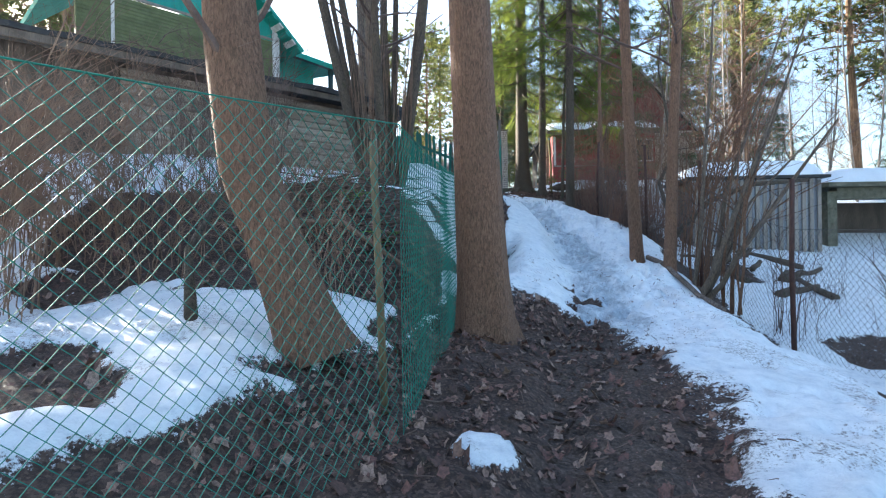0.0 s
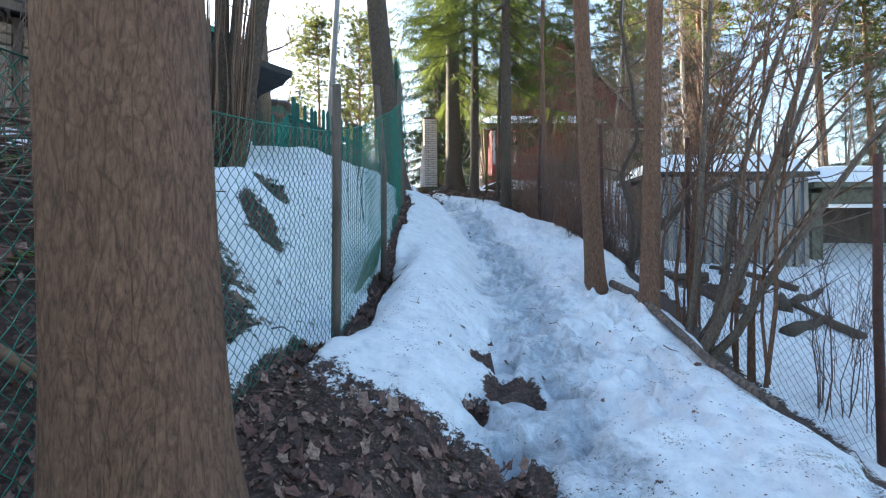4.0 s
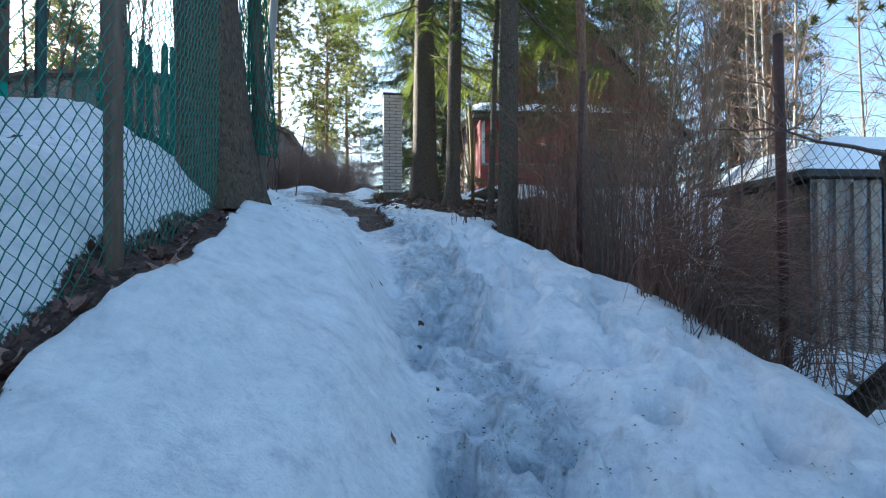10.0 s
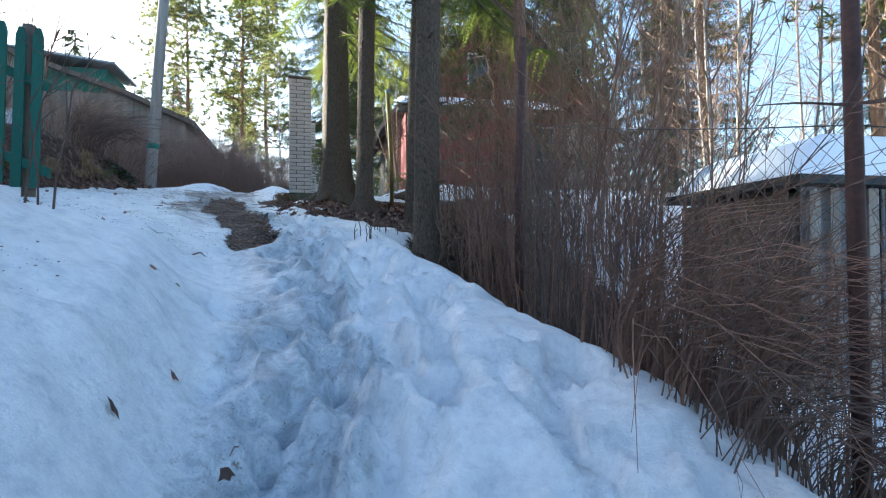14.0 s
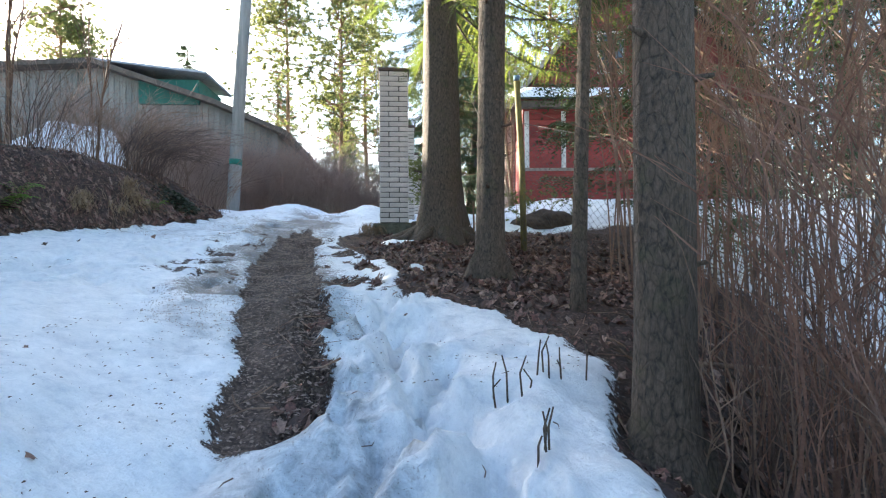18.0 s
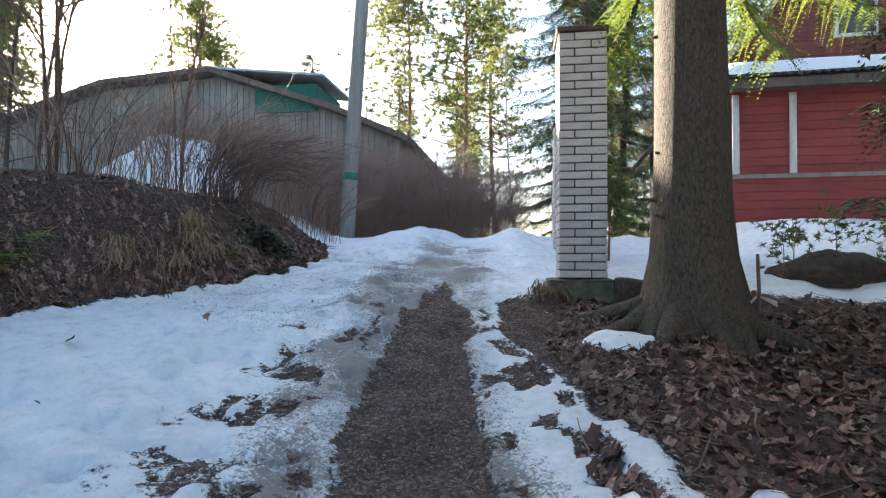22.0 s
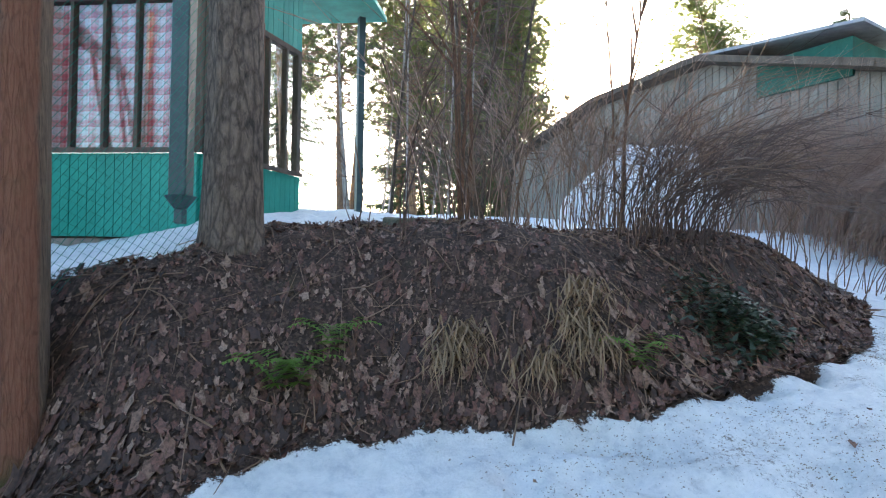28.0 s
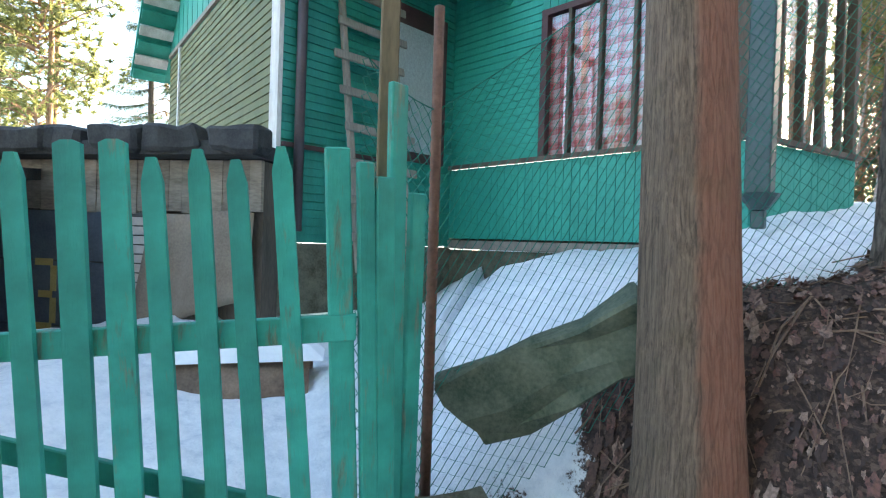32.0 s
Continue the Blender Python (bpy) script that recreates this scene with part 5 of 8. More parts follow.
def glazed(m, x0, x1, z0, z1, posts, curtain, frame_mat, bars=True):
    """A strip of windows: frame, glazing bars, panes and a curtain behind."""
    f = hpart("window_frame", block(x0, -0.02, z0, x0 + 0.07, 0.06, z1), frame_mat, m, "weathered window frame")
    hpart("window_frame", block(x1 - 0.07, -0.02, z0, x1, 0.06, z1), frame_mat, m)
    hpart("window_frame", block(x0 + 0.07, -0.02, z1 - 0.06, x1 - 0.07, 0.06, z1), frame_mat, m)
    for p in posts:
        hpart("glazing_bar", block(p - 0.016, -0.015, z0, p + 0.016, 0.05, z1 - 0.06), M_dark_wood, m, "", f)
    xs = [x0 + 0.07, *posts, x1 - 0.07]
    for a, b in zip(xs, xs[1:]):
        ob = hpart("pane", block(a + 0.016, 0.02, z0, b - 0.016, 0.024, z1 - 0.06), M_pane, m, "", f)
        ob.visible_shadow = False
    if curtain:
        bm = bmesh.new()
        n = 60
        cols = [[bm.verts.new((x0 + 0.05 + (x1 - x0 - 0.1) * i / n, 0.075 + 0.012 * math.sin(i * 0.9) + 0.006 * math.sin(i * 2.3), z)) for z in (z0 - 0.02, z1)] for i in range(n + 1)]
        for a, b in zip(cols, cols[1:]):
            bm.faces.new((a[0], b[0], b[1], a[1]))
        hpart("curtain", bm, curtain, m, "red and white plaid curtain", f)


mA, LA = wall_matrix(P2, PC, HZ), length(P2, PC)
ribbed("panel", 0, LA, 0, 0.78, 0.09, M_teal_bright, mA, "bright teal vertical boards")
ribbed("wall", 0, 1.22, 0.83, 3.18, 0.075, M_teal_bright, mA, "teal horizontal siding", False)
ribbed("upper_wall", 1.22, LA, 2.28, 3.18, 0.09, M_teal_bright, mA, "")
hpart("sill", block(0.0, -0.06, 0.782, LA + 0.05, -0.016, 0.826), M_dark_wood, mA, "weathered wooden sill")
hpart("foundation", block(0.0, 0.02, -0.9, LA, 0.12, -0.125), M_concrete, mA, "rough grey foundation")
hpart("foundation_beam", block(-0.05, -0.03, -0.12, LA + 0.03, 0.1, -0.022), M_grey_wood, mA)
glazed(mA, 1.22, LA - 0.12, 0.83, 2.28, [1.22 + 0.32 + 0.33 * i for i in range(4)], M_plaid, M_door_brown)
hpart("corner_post", block(LA - 0.12, -0.03, 0.83, LA + 0.02, 0.1, 2.28), M_dark_wood, mA)
mR, LR = wall_matrix(PC, PB, HZ), length(PC, PB)
ribbed("panel", 0.02, LR, 0, 0.78, 0.09, M_teal_bright, mR, "bright teal vertical boards")
ribbed("upper_wall", 0.02, LR, 2.28, 3.18, 0.09, M_teal_bright, mR, "")
hpart("sill", block(0.02, -0.06, 0.782, LR, -0.016, 0.826), M_dark_wood, mR)
glazed(mR, 0.04, LR, 0.83, 2.28, [0.04 + LR * k for k in (0.2, 0.4, 0.6, 0.8)], None, M_dark_wood)
hpart("floor", block(-0.3, 0.1, -0.1, LA, 2.0, 0.0), M_dark_wood, mA)
mB, LB = wall_matrix(P1, P2, HZ), length(P1, P2)
ribbed("wall", 0, LB, -0.1, 3.0, 0.075, M_teal, mB, "teal horizontal siding", False)
hpart("foundation", block(-0.02, -0.02, -0.75, LB, 0.1, -0.105), M_concrete, mB)
dw = hpart("window_frame", block(1.10, -0.05, 0.80, 1.98, -0.018, 2.42), M_door_brown, mB, "dark brown window frame")
hpart("shutter_pane", block(1.22, -0.075, 0.90, 1.80, -0.052, 2.20), M_sheer, mB, "pale curtained window leaf", dw)
hpart("leaf_edge", block(1.805, -0.085, 0.90, 1.83, -0.052, 2.20), M_white_old, mB, "", dw)
hpart("belt_board", block(0.0, -0.05, 0.74, 1.09, -0.02, 0.78), M_door_brown, mB)
hp = tube("downpipe", [(0.14, -0.08, 0.0), (0.14, -0.08, 3.0)], 0.045, M_brown_pipe, house, 10)
hp.data.transform(TO_HOUSE @ mB)
# olive gable wall
mO, LO = wall_matrix(PO, P1, HZ), length(PO, P1)
ribbed("gable_wall", 0.0, LO - 0.02, -0.6, 2.7, 0.085, M_olive, mO, "olive green horizontal boards", False)
hpart("trim", block(0.68, -0.035, -0.4, 0.75, -0.001, 2.72), M_white_old, mO, "white trim board")
hpart("trim", block(0.0, -0.04, 2.72, LO, 0.0, 2.78), M_grey_wood, mO)
for i in range(6):
    hpart("balcony_board", block(0.02 + i * 0.11, -0.03, -0.2, 0.12 + i * 0.11, -0.002, 1.4), M_yellow, mO, "yellow board")
hpart("corner_board", block(LO - 0.19, -0.04, 0.62, LO + 0.015, 0.0, 3.1), M_white_old, mO, "peeling white corner board")
hpart("corner_board", block(LO - 0.17, -0.035, -0.5, LO + 0.01, 0.0, 0.615), M_door_brown, mO, "dark brown lower corner board")
gable = hpart("gable", block(0.3, 0.0, 2.79, LO - 0.3, 0.05, 3.2), M_teal, mO, "teal vertical gable boards")
n = 34
for i in range(n):
    x0, x1 = LO * i / n, LO * (i + 1) / n
    top = 2.95 + 2.2 * (1 - abs((x0 + x1) / 2 - LO / 2) / (LO / 2 + 0.01))
    hpart("board", block(x0 + 0.003, -0.012 - 0.004 * (i % 2), 2.79, x1 - 0.003, -0.001, top), M_teal, mO, "", gable)
for sg in (0, 1):
    # two slopes of the main roof with boards showing under the eave
    ang = math.degrees(math.atan2(2.2, LO / 2))
    m = mO @ Matrix.Translation((0 if sg == 0 else LO, 0, 2.80)) @ (pose(0, 0, 0, 0, -ang, 0) if sg == 0 else pose(0, 0, 0, 0, ang, 0) @ Matrix.Diagonal((-1, 1, 1, 1)))
    bm = block(-0.6, -0.5, 0.08, math.hypot(2.2, LO / 2) + 0.02, 3.4, 0.15)
    if sg:
        bmesh.ops.reverse_faces(bm, faces=bm.faces[:])
    roof = hpart("roof_slope", bm, M_teal, m)
    for i in range(14):
        bm = block(-0.58 + i * 0.26, -0.48, 0.03, -0.42 + i * 0.26, -0.02, 0.078)
        if sg:
            bmesh.ops.reverse_faces(bm, faces=bm.faces[:])
        hpart("soffit_board", bm, M_white_old if i % 2 else M_teal, m, "", roof)
# porch roof on its post
m = mA @ Matrix.Translation((0, 0, 3.27)) @ pose(0, 0, 0, 6, 0, 0)
roof = hpart("porch_roof", block(-0.2, -0.85, 0.0, LA + 0.95, 3.9, 0.07), M_teal, m, "teal porch roof")
hpart("fascia", block(-0.2, -0.88, -0.07, LA + 0.97, -0.852, 0.09), M_teal_bright, m, "", roof)
hpart("eave_post", block(-7.08, 21.62, 4.2, -6.98, 21.72, 7.95), M_gutter, Matrix(), "dark porch post")
# square downspout at the corner with a funnel foot
mD = Matrix.Translation((-3.86, 18.91, 0)) @ pose(0, 0, 0, 0, 0, 54)
hpart("downspout", block(-0.075, -0.06, 4.66, 0.075, 0.06, 7.5, 0.008), M_gutter, mD, "dark green square downspout")
bm = bmesh.new()
bmesh.ops.create_cone(bm, cap_ends=True, segments=10, radius1=0.05, radius2=0.125, depth=0.1, matrix=Matrix.Translation((0, 0, 4.61)))
hpart("funnel", bm, M_gutter, mD)
hpart("drain_elbow", block(-0.04, -0.035, 4.44, 0.04, 0.035, 4.562, 0.01), M_gutter, mD)
hpart("gutter", block(-2.9, -0.09, 7.502, 0.4, 0.07, 7.59, 0.01), M_gutter, mD, "dark eave gutter")

# ladder against the house
lad = thing("ladder", *(mB @ Vector((0.55, -0.45, -0.35))), "grey weathered wooden ladder leaning against the teal wall", "ladder")
mL = (Matrix.Translation(-lad.location) @ mB @ Matrix.Translation((0.55, -0.45, -0.35)) @ pose(0, 0, 0, -9, 0, 0))
for x in (0.0, 0.62):
    part("stile", block(x, 0, 0, x + 0.06, 0.05, 2.9, 0.006), M_grey_wood, lad).data.transform(mL)
for i in range(8):
    part("rung", block(-0.08, -0.03, 0.28 + i * 0.34, 0.76, -0.002, 0.36 + i * 0.34, 0.006), M_grey_wood, lad).data.transform(mL @ pose(0, 0, 0, 0, random.uniform(-2, 2), 0))

# ---- shed by the gate, its front along the yard ----
SB, SL = 3.0, 4.4
mS = wall_matrix((-4.3, 10.95), (-4.22, 15.35), SB)
shed = thing("gate_shed", -4.25, 13.2, SB, "old patched shed with plank eaves and torn felt roof under snow", "shed")
TO_SHED = Matrix.Translation((4.25, -13.2, -SB))


def spart(name, bm, mat, label="", smooth=False, m=Matrix(), parent=None):
    ob = part(name, bm, mat, parent or shed, label, smooth)
    ob.data.transform(TO_SHED @ mS @ m)
    return ob


def wedge(z0, z1, front, back_n, back_s, over=0.0):
    """A slab of the shed's ground plan, deep at one end and shallow beside the house."""
    bm = bmesh.new()
    lo = [bm.verts.new((x, y, z0)) for x, y in ((-over, front), (SL + over * 0.3, front), (SL + over * 0.3, back_n), (-over, back_s))]
    f = bm.faces.new(lo)
    g = bmesh.ops.extrude_face_region(bm, geom=[f])
    bmesh.ops.translate(bm, vec=(0, 0, z1 - z0), verts=[v for v in g["geom"] if isinstance(v, bmesh.types.BMVert)])
    bmesh.ops.recalc_face_normals(bm, faces=bm.faces[:])
    return bm


rs = random.Random(8)
spart("wall", wedge(-0.6, 1.9, 0.03, 0.3, 1.9), M_dark_wood)
x = 0.0
while x < SL - 0.05:
    w = rs.uniform(0.1, 0.17)
    spart("plank", block(x + 0.004, -0.01 - rs.uniform(0, 0.012), 1.47 + rs.uniform(-0.03, 0.02), min(x + w, SL), 0.028, 1.9), M_hut)
    x += w
M_sheet = two_tone("dark_sheet", (0.06, 0.07, 0.09), (0.13, 0.15, 0.18), 4, 0.7)
for i, (x0, x1) in enumerate(((0.1, 1.05), (1.06, 2.04), (2.05, 3.06))):
    for k, (za, zb) in enumerate(((-0.3, 0.45), (0.46, 1.02), (1.03, 1.46))):
        spart("sheet", block(x0, -0.004 - 0.004 * ((i + k) % 2), za, x1, 0.024, zb, 0.004), M_sheet, "dark grey sheet with faded yellow paint")
# a faded painted 3 and one upright stroke with a bar
for a, b, c, d in ((2.28, 0.98, 2.46, 1.04), (2.44, 0.76, 2.5, 0.98), (2.32, 0.7, 2.46, 0.76), (2.44, 0.48, 2.5, 0.7), (2.28, 0.42, 2.46, 0.48), (2.66, 0.42, 2.71, 1.02), (2.78, 0.4, 2.83, 0.8)):
    spart("painted_stroke", block(a, -0.016, b, c, -0.011, d), M_yellow, "faded yellow paint stroke")
patch = spart("brick_patch", block(3.1, 0.0, -0.2, 3.42, 0.028, 1.46), M_mortar, "white brick patch")
for k in range(20):
    for x0, x1 in (((3.1, 3.36), (3.37, 3.42)) if k % 2 else ((3.1, 3.2), (3.21, 3.42))):
        spart("brick", block(x0, -0.018, -0.15 + k * 0.079, x1, -0.001, -0.082 + k * 0.079, 0.004), M_brick, parent=patch)
bm = bmesh.new()
rows = []
for j in range(11):
    row = []
    for k in range(15):
        u, w = k / 14, j / 10
        row.append(bm.verts.new((3.43 + 0.92 * u - 0.08 * w * (1 - u), -0.04 - 0.09 * w - 0.035 * math.sin(11 * u + 2 * w) * (0.3 + w), 1.47 - 1.0 * w * (1 - 0.3 * u) - 0.02 * math.sin(6 * u))))
    rows.append(row)
for a, b in zip(rows, rows[1:]):
    for k in range(14):
        bm.faces.new((a[k], b[k], b[k + 1], a[k + 1]))
g = bmesh.ops.extrude_face_region(bm, geom=bm.faces[:])
bmesh.ops.translate(bm, vec=(0, 0.008, 0), verts=[v for v in g["geom"] if isinstance(v, bmesh.types.BMVert)])
spart("hanging_tarp", bm, two_tone("dirty_tan_tarp", (0.17, 0.125, 0.09), (0.36, 0.28, 0.21), 3, 0.7, strength=0.4), "dirty tan tarpaulin", True)
spart("roof", wedge(1.91, 2.02, -0.25, 0.28, 1.9, 0.15), M_tar, "sagging black roofing felt")
for i in range(9):
    x = 0.1 + i * 0.5 + rs.uniform(-0.08, 0.08)
    bm = block(x, -0.3 + rs.uniform(-0.03, 0.03), 1.93, x + rs.uniform(0.34, 0.52), -0.02, 2.1 + rs.uniform(0, 0.06), 0.03)
    bmesh.ops.subdivide_edges(bm, edges=bm.edges[:], cuts=2, use_grid_fill=True)
    for v in bm.verts:
        v.co += Vector((noise.noise(v.co * 4), noise.noise(v.co * 4 + Vector((9, 0, 0))), noise.noise(v.co * 5 + Vector((0, 7, 0))))) * 0.05
    spart("felt_edge", bm, M_tar)
spart("snow_cover", snow_slab([(0.0, -0.05, 2.025), (3.6, -0.05, 2.025), (3.6, 0.5, 2.025), (0.0, 1.7, 2.025)], 0.16), M_snow, "old snow", True)

# ---- low hut behind the yard ----
def hut():
    A, B, z0, z1, rise = (-1.3, 12.25), (-8.2, 8.9), 2.75, 4.3, 0.7
    m = wall_matrix(B, A, z0)
    L, H = length(A, B), z1 - z0
    t = thing("long_hut", B[0], B[1], z0, "long low hut of weathered boards with a sagging felt roof", "shed")
    to = Matrix.Translation(-t.location) @ m
    rr = random.Random(12)

    def put(name, bm, mat, label="", parent=t):
        for v in bm.verts:
            v.co.z += rise * (1 - v.co.x / L) * min(max(v.co.z / H, 0), 1)
        part(name, bm, mat, parent, label).data.transform(to)
    put("wall", block(0, 0.3, -0.5, L, 0.4, H), M_dark_wood)
    put("end_wall", block(L - 0.06, 0.41, -0.5, L - 0.002, 1.9, H), M_dark_wood)
    x = 0.0
    while x < L - 5.3:
        w = rr.uniform(0.14, 0.22)
        if x < 1.1:
            put("board", block(x, 0.26 + rr.uniform(0, 0.02), -0.4, x + w - 0.012, 0.295, H - 0.02), M_dark_wood)
        x += w
    for x0, x1 in ((L - 5.2, L - 3.0), (L - 2.9, L - 0.52), (L - 0.42, L + 0.01)):
        for i in range(14):
            j = rr.uniform(0, 0.015)
            put("log", block(x0 + rr.uniform(0, 0.02), 0.2 + j, -0.3 + i * 0.127, x1, 0.298, -0.185 + i * 0.127, 0.02), M_hut)
    for x in (0.1, 1.2, L - 5.31, L - 2.99, L - 0.51):
        put("post", block(x, 0.14, -0.5, x + 0.09, 0.195, H - 0.02, 0.006), M_dark_wood)
    bm = bmesh.new()
    rows = []
    for i in range(33):
        u = i / 32
        row = []
        for k in range(8):
            w = k / 7
            x, y = -0.4 + (L + 1.05) * u, -0.4 + 2.6 * w
            ragged = rr.uniform(-0.06, 0.05) if k == 0 or i == 32 else 0.0
            row.append(bm.verts.new((x + (ragged if i == 32 else 0), y + (ragged if k == 0 else 0), H + 0.02 + 0.2 * w - 0.1 * max(0, u - 0.9) * 10 * (1 - w) + 0.03 * noise.noise(Vector((x * 2, y * 2, 3))))))
        rows.append(row)
    for p, q in zip(rows, rows[1:]):
        for k in range(7):
            bm.faces.new((p[k], q[k], q[k + 1], p[k + 1]))
    g = bmesh.ops.extrude_face_region(bm, geom=bm.faces[:])
    bmesh.ops.translate(bm, vec=(0, 0, 0.1), verts=[v for v in g["geom"] if isinstance(v, bmesh.types.BMVert)])
    put("roof", bm, M_tar, "black torn roofing felt")
    put("rafter_edge", block(-0.4, -0.37, H - 0.09, L + 0.1, -0.31, H + 0.01), M_dark_wood)
    b = thing("dead_brush", (A[0] + B[0]) / 2, (A[1] + B[1]) / 2, z1 + 0.5, "dead branches heaped on the hut roof", "branches")
    V, F = [], []
    for i in range(120):
        x = rr.uniform(0.2, L - 2.2)
        q = m @ Vector((x, rr.uniform(-0.5, 0.9), H + 0.16 + rise * (1 - x / L) + 0.2 * rr.random() ** 2)) - b.location
        a = rr.uniform(0, 6.28)
        branchy(V, F, q, (math.cos(a), math.sin(a), rr.uniform(-0.4, 0.25)), rr.uniform(0.4, 1.2), rr.uniform(0.005, 0.013), rr, 1, 0.06)
    raw("tangle", V, F, M_twig, b)["kind"] = "stuff"


hut()

# ---- picket fence and gate ----
def picket_mesh(h, w=0.075, th=0.02, pointed=True):
    bm = bmesh.new()
    pr = [(-w / 2, 0), (w / 2, 0), (w / 2, h - (0.07 if pointed else 0.01)), (w * 0.22, h), (-w * 0.22, h), (-w / 2, h - (0.07 if pointed else 0.01))]
    vs = [bm.verts.new((x, 0, z)) for x, z in pr]
    f = bm.faces.new(vs)
    g = bmesh.ops.extrude_face_region(bm, geom=[f])
    bmesh.ops.translate(bm, vec=(0, th, 0), verts=[v for v in g["geom"] if isinstance(v, bmesh.types.BMVert)])
    bmesh.ops.recalc_face_normals(bm, faces=bm.faces[:])
    return bm


def picket_run(name, a, b, h, gap, label, posts=(), mat=None, base_z=None, level=None, lean=0.0, upper=0.35, flat=(), wild=2.0, front=False, wide=0.075, uneven=0.06):
    mat = mat or M_teal
    L = length(a, b)
    d = Vector((b[0] - a[0], b[1] - a[1], 0)) / L
    za = gz(*a) if base_z is None else base_z
    slope = (gz(*b) - za) if level is None else level
    t = thing(name, a[0], a[1], za, label, "fence", rz=math.degrees(math.atan2(d.y, d.x)))
    me = None
    n = int(L / gap)
    for i in range(n + 1):
        x = i * gap
        hh = h + random.uniform(-uneven, uneven)
        m = Matrix.Translation((x, 0.024 if front else -0.045, slope * x / L + 0.06 + (hh - h))) @ pose(0, 0, 0, 0, lean + random.uniform(-wild, wild), 0)
        if me is None:
            ob = part("picket", picket_mesh(h, wide), mat, t)
            me = ob.data
        else:
            ob = new("picket", me)
            ob.parent = t
        if i in flat:
            bm = picket_mesh(h + 0.04, wide + 0.014, 0.022, False)
            ob.data = bpy.data.meshes.new("picket")
            bm.to_mesh(ob.data)
            bm.free()
            ob.data.materials.append(mat)
        ob.matrix_local = m
    for z in (0.25, h - upper):
        bm = block(-0.1, -0.022, z - 0.04, L + 0.1, 0.02, z + 0.04, 0.004)
        for v in bm.verts:
            v.co.z += slope * v.co.x / L
        part("rail", bm, mat, t)
    for x in posts:
        tube("post", [(x, 0.05, slope * x / L - 0.3), (x, 0.05, slope * x / L + h + 0.1)], 0.05, M_dark_wood, t)
    return t


M_mossy_wood = two_tone("mossy_brown_wood", (0.07, 0.055, 0.03), (0.22, 0.16, 0.09), 6, 0.9, (1, 1, 0.2), 0.6)


def worn_build(nt, bsdf):
    """Teal paint, scuffed to grey-green wood along the grain."""
    v, w = coords(nt, (1, 1, 0.16)), coords(nt)
    info = nt.nodes.new("ShaderNodeObjectInfo")
    tone = ramp(nt, grain(nt, w, 5.0, 5), [(0.3, (0.010, 0.17, 0.125)), (0.7, (0.030, 0.34, 0.25))])
    hs = node(nt, "ShaderNodeHueSaturation")
    nt.links.new(tone, hs.inputs["Color"])
    nt.links.new(math_node(nt, "ADD", math_node(nt, "MULTIPLY", info.outputs["Random"], 0.3), 0.85), hs.inputs["Value"])
    wood = ramp(nt, grain(nt, v, 60.0, 5, 0.7), [(0.35, (0.06, 0.06, 0.035)), (0.65, (0.20, 0.19, 0.12))])
    chips = math_node(nt, "ADD", grain(nt, v, 22.0, 6, 0.7), math_node(nt, "MULTIPLY", math_node(nt, "SUBTRACT", info.outputs["Random"], 0.5), 0.12))
    col = mix(nt, math_node(nt, "MULTIPLY", ramp(nt, chips, [(0.58, (0, 0, 0)), (0.68, (1, 1, 1))]), 0.75), hs.outputs[0], wood)
    nt.links.new(col, bsdf.inputs["Base Color"])
    bsdf.inputs["Roughness"].default_value = 0.62
    bump(nt, bsdf, grain(nt, v, 45.0, 5, 0.7), 0.5, 0.006)


M_worn_teal = material("worn_teal_paint", worn_build)
GATE, GATE_END = (-1.72, 16.89), (-1.27, 15.51)
gate = picket_run("picket_gate", GATE, GATE_END, 1.58, 0.118, "teal-green painted picket gate with pointed slats on rails", base_z=2.89, level=-0.1, lean=4.5, upper=0.46, flat=(4, 5), wild=0.6, front=True, mat=M_worn_teal, wide=0.056, uneven=0.02)
part("brace", block(0, -0.05, 0, 1.4, -0.024, 0.07, 0.004, m=pose(-0.1, 0, 0.46, 0, -15, 0)), M_worn_teal, gate)
# darker than the gate's teal: its backlit shade is coloured in
picket_run("picket_fence", (-1.08, 15.3), (0.35, 15.2), 1.3, 0.13, "old green picket fence with pointed slats, shade in its colour", (0.0, 1.35), M_green_dark)
gp = thing("gate_post", -1.80, 17.05, 2.9, "weathered gate post of teal boards nailed round a mossy pole", "post")
for i, (dx, dy, h, w, mt, rz, ry) in enumerate(((-0.2, -0.08, 2.28, 0.045, M_mossy_wood, 20, 1.0), (0.03, -0.06, 1.66, 0.075, M_worn_teal, -60, 3.0), (0.0, -0.0, 1.62, 0.055, M_worn_teal, -50, 2.5), (-0.04, 0.03, 1.58, 0.07, M_worn_teal, -40, 2.0), (-0.13, 0.02, 1.9, 0.075, M_worn_teal, -30, 1.0), (-0.19, 0.05, 1.55, 0.07, M_worn_teal, -35, -0.5))):
    part("board" if i else "pole", block(-w / 2, -0.014, 0, w / 2, 0.014 if i else 0.05, h, 0.005, m=Matrix.Translation((dx, dy, 0)) @ pose(0, 0, 0, 0, ry, rz)), mt, gp)

# ---- chain-link fences ----
M_rust_light = two_tone("orange_rusty_pipe", (0.08, 0.036, 0.022), (0.20, 0.095, 0.06), 12, 0.85, strength=0.5)



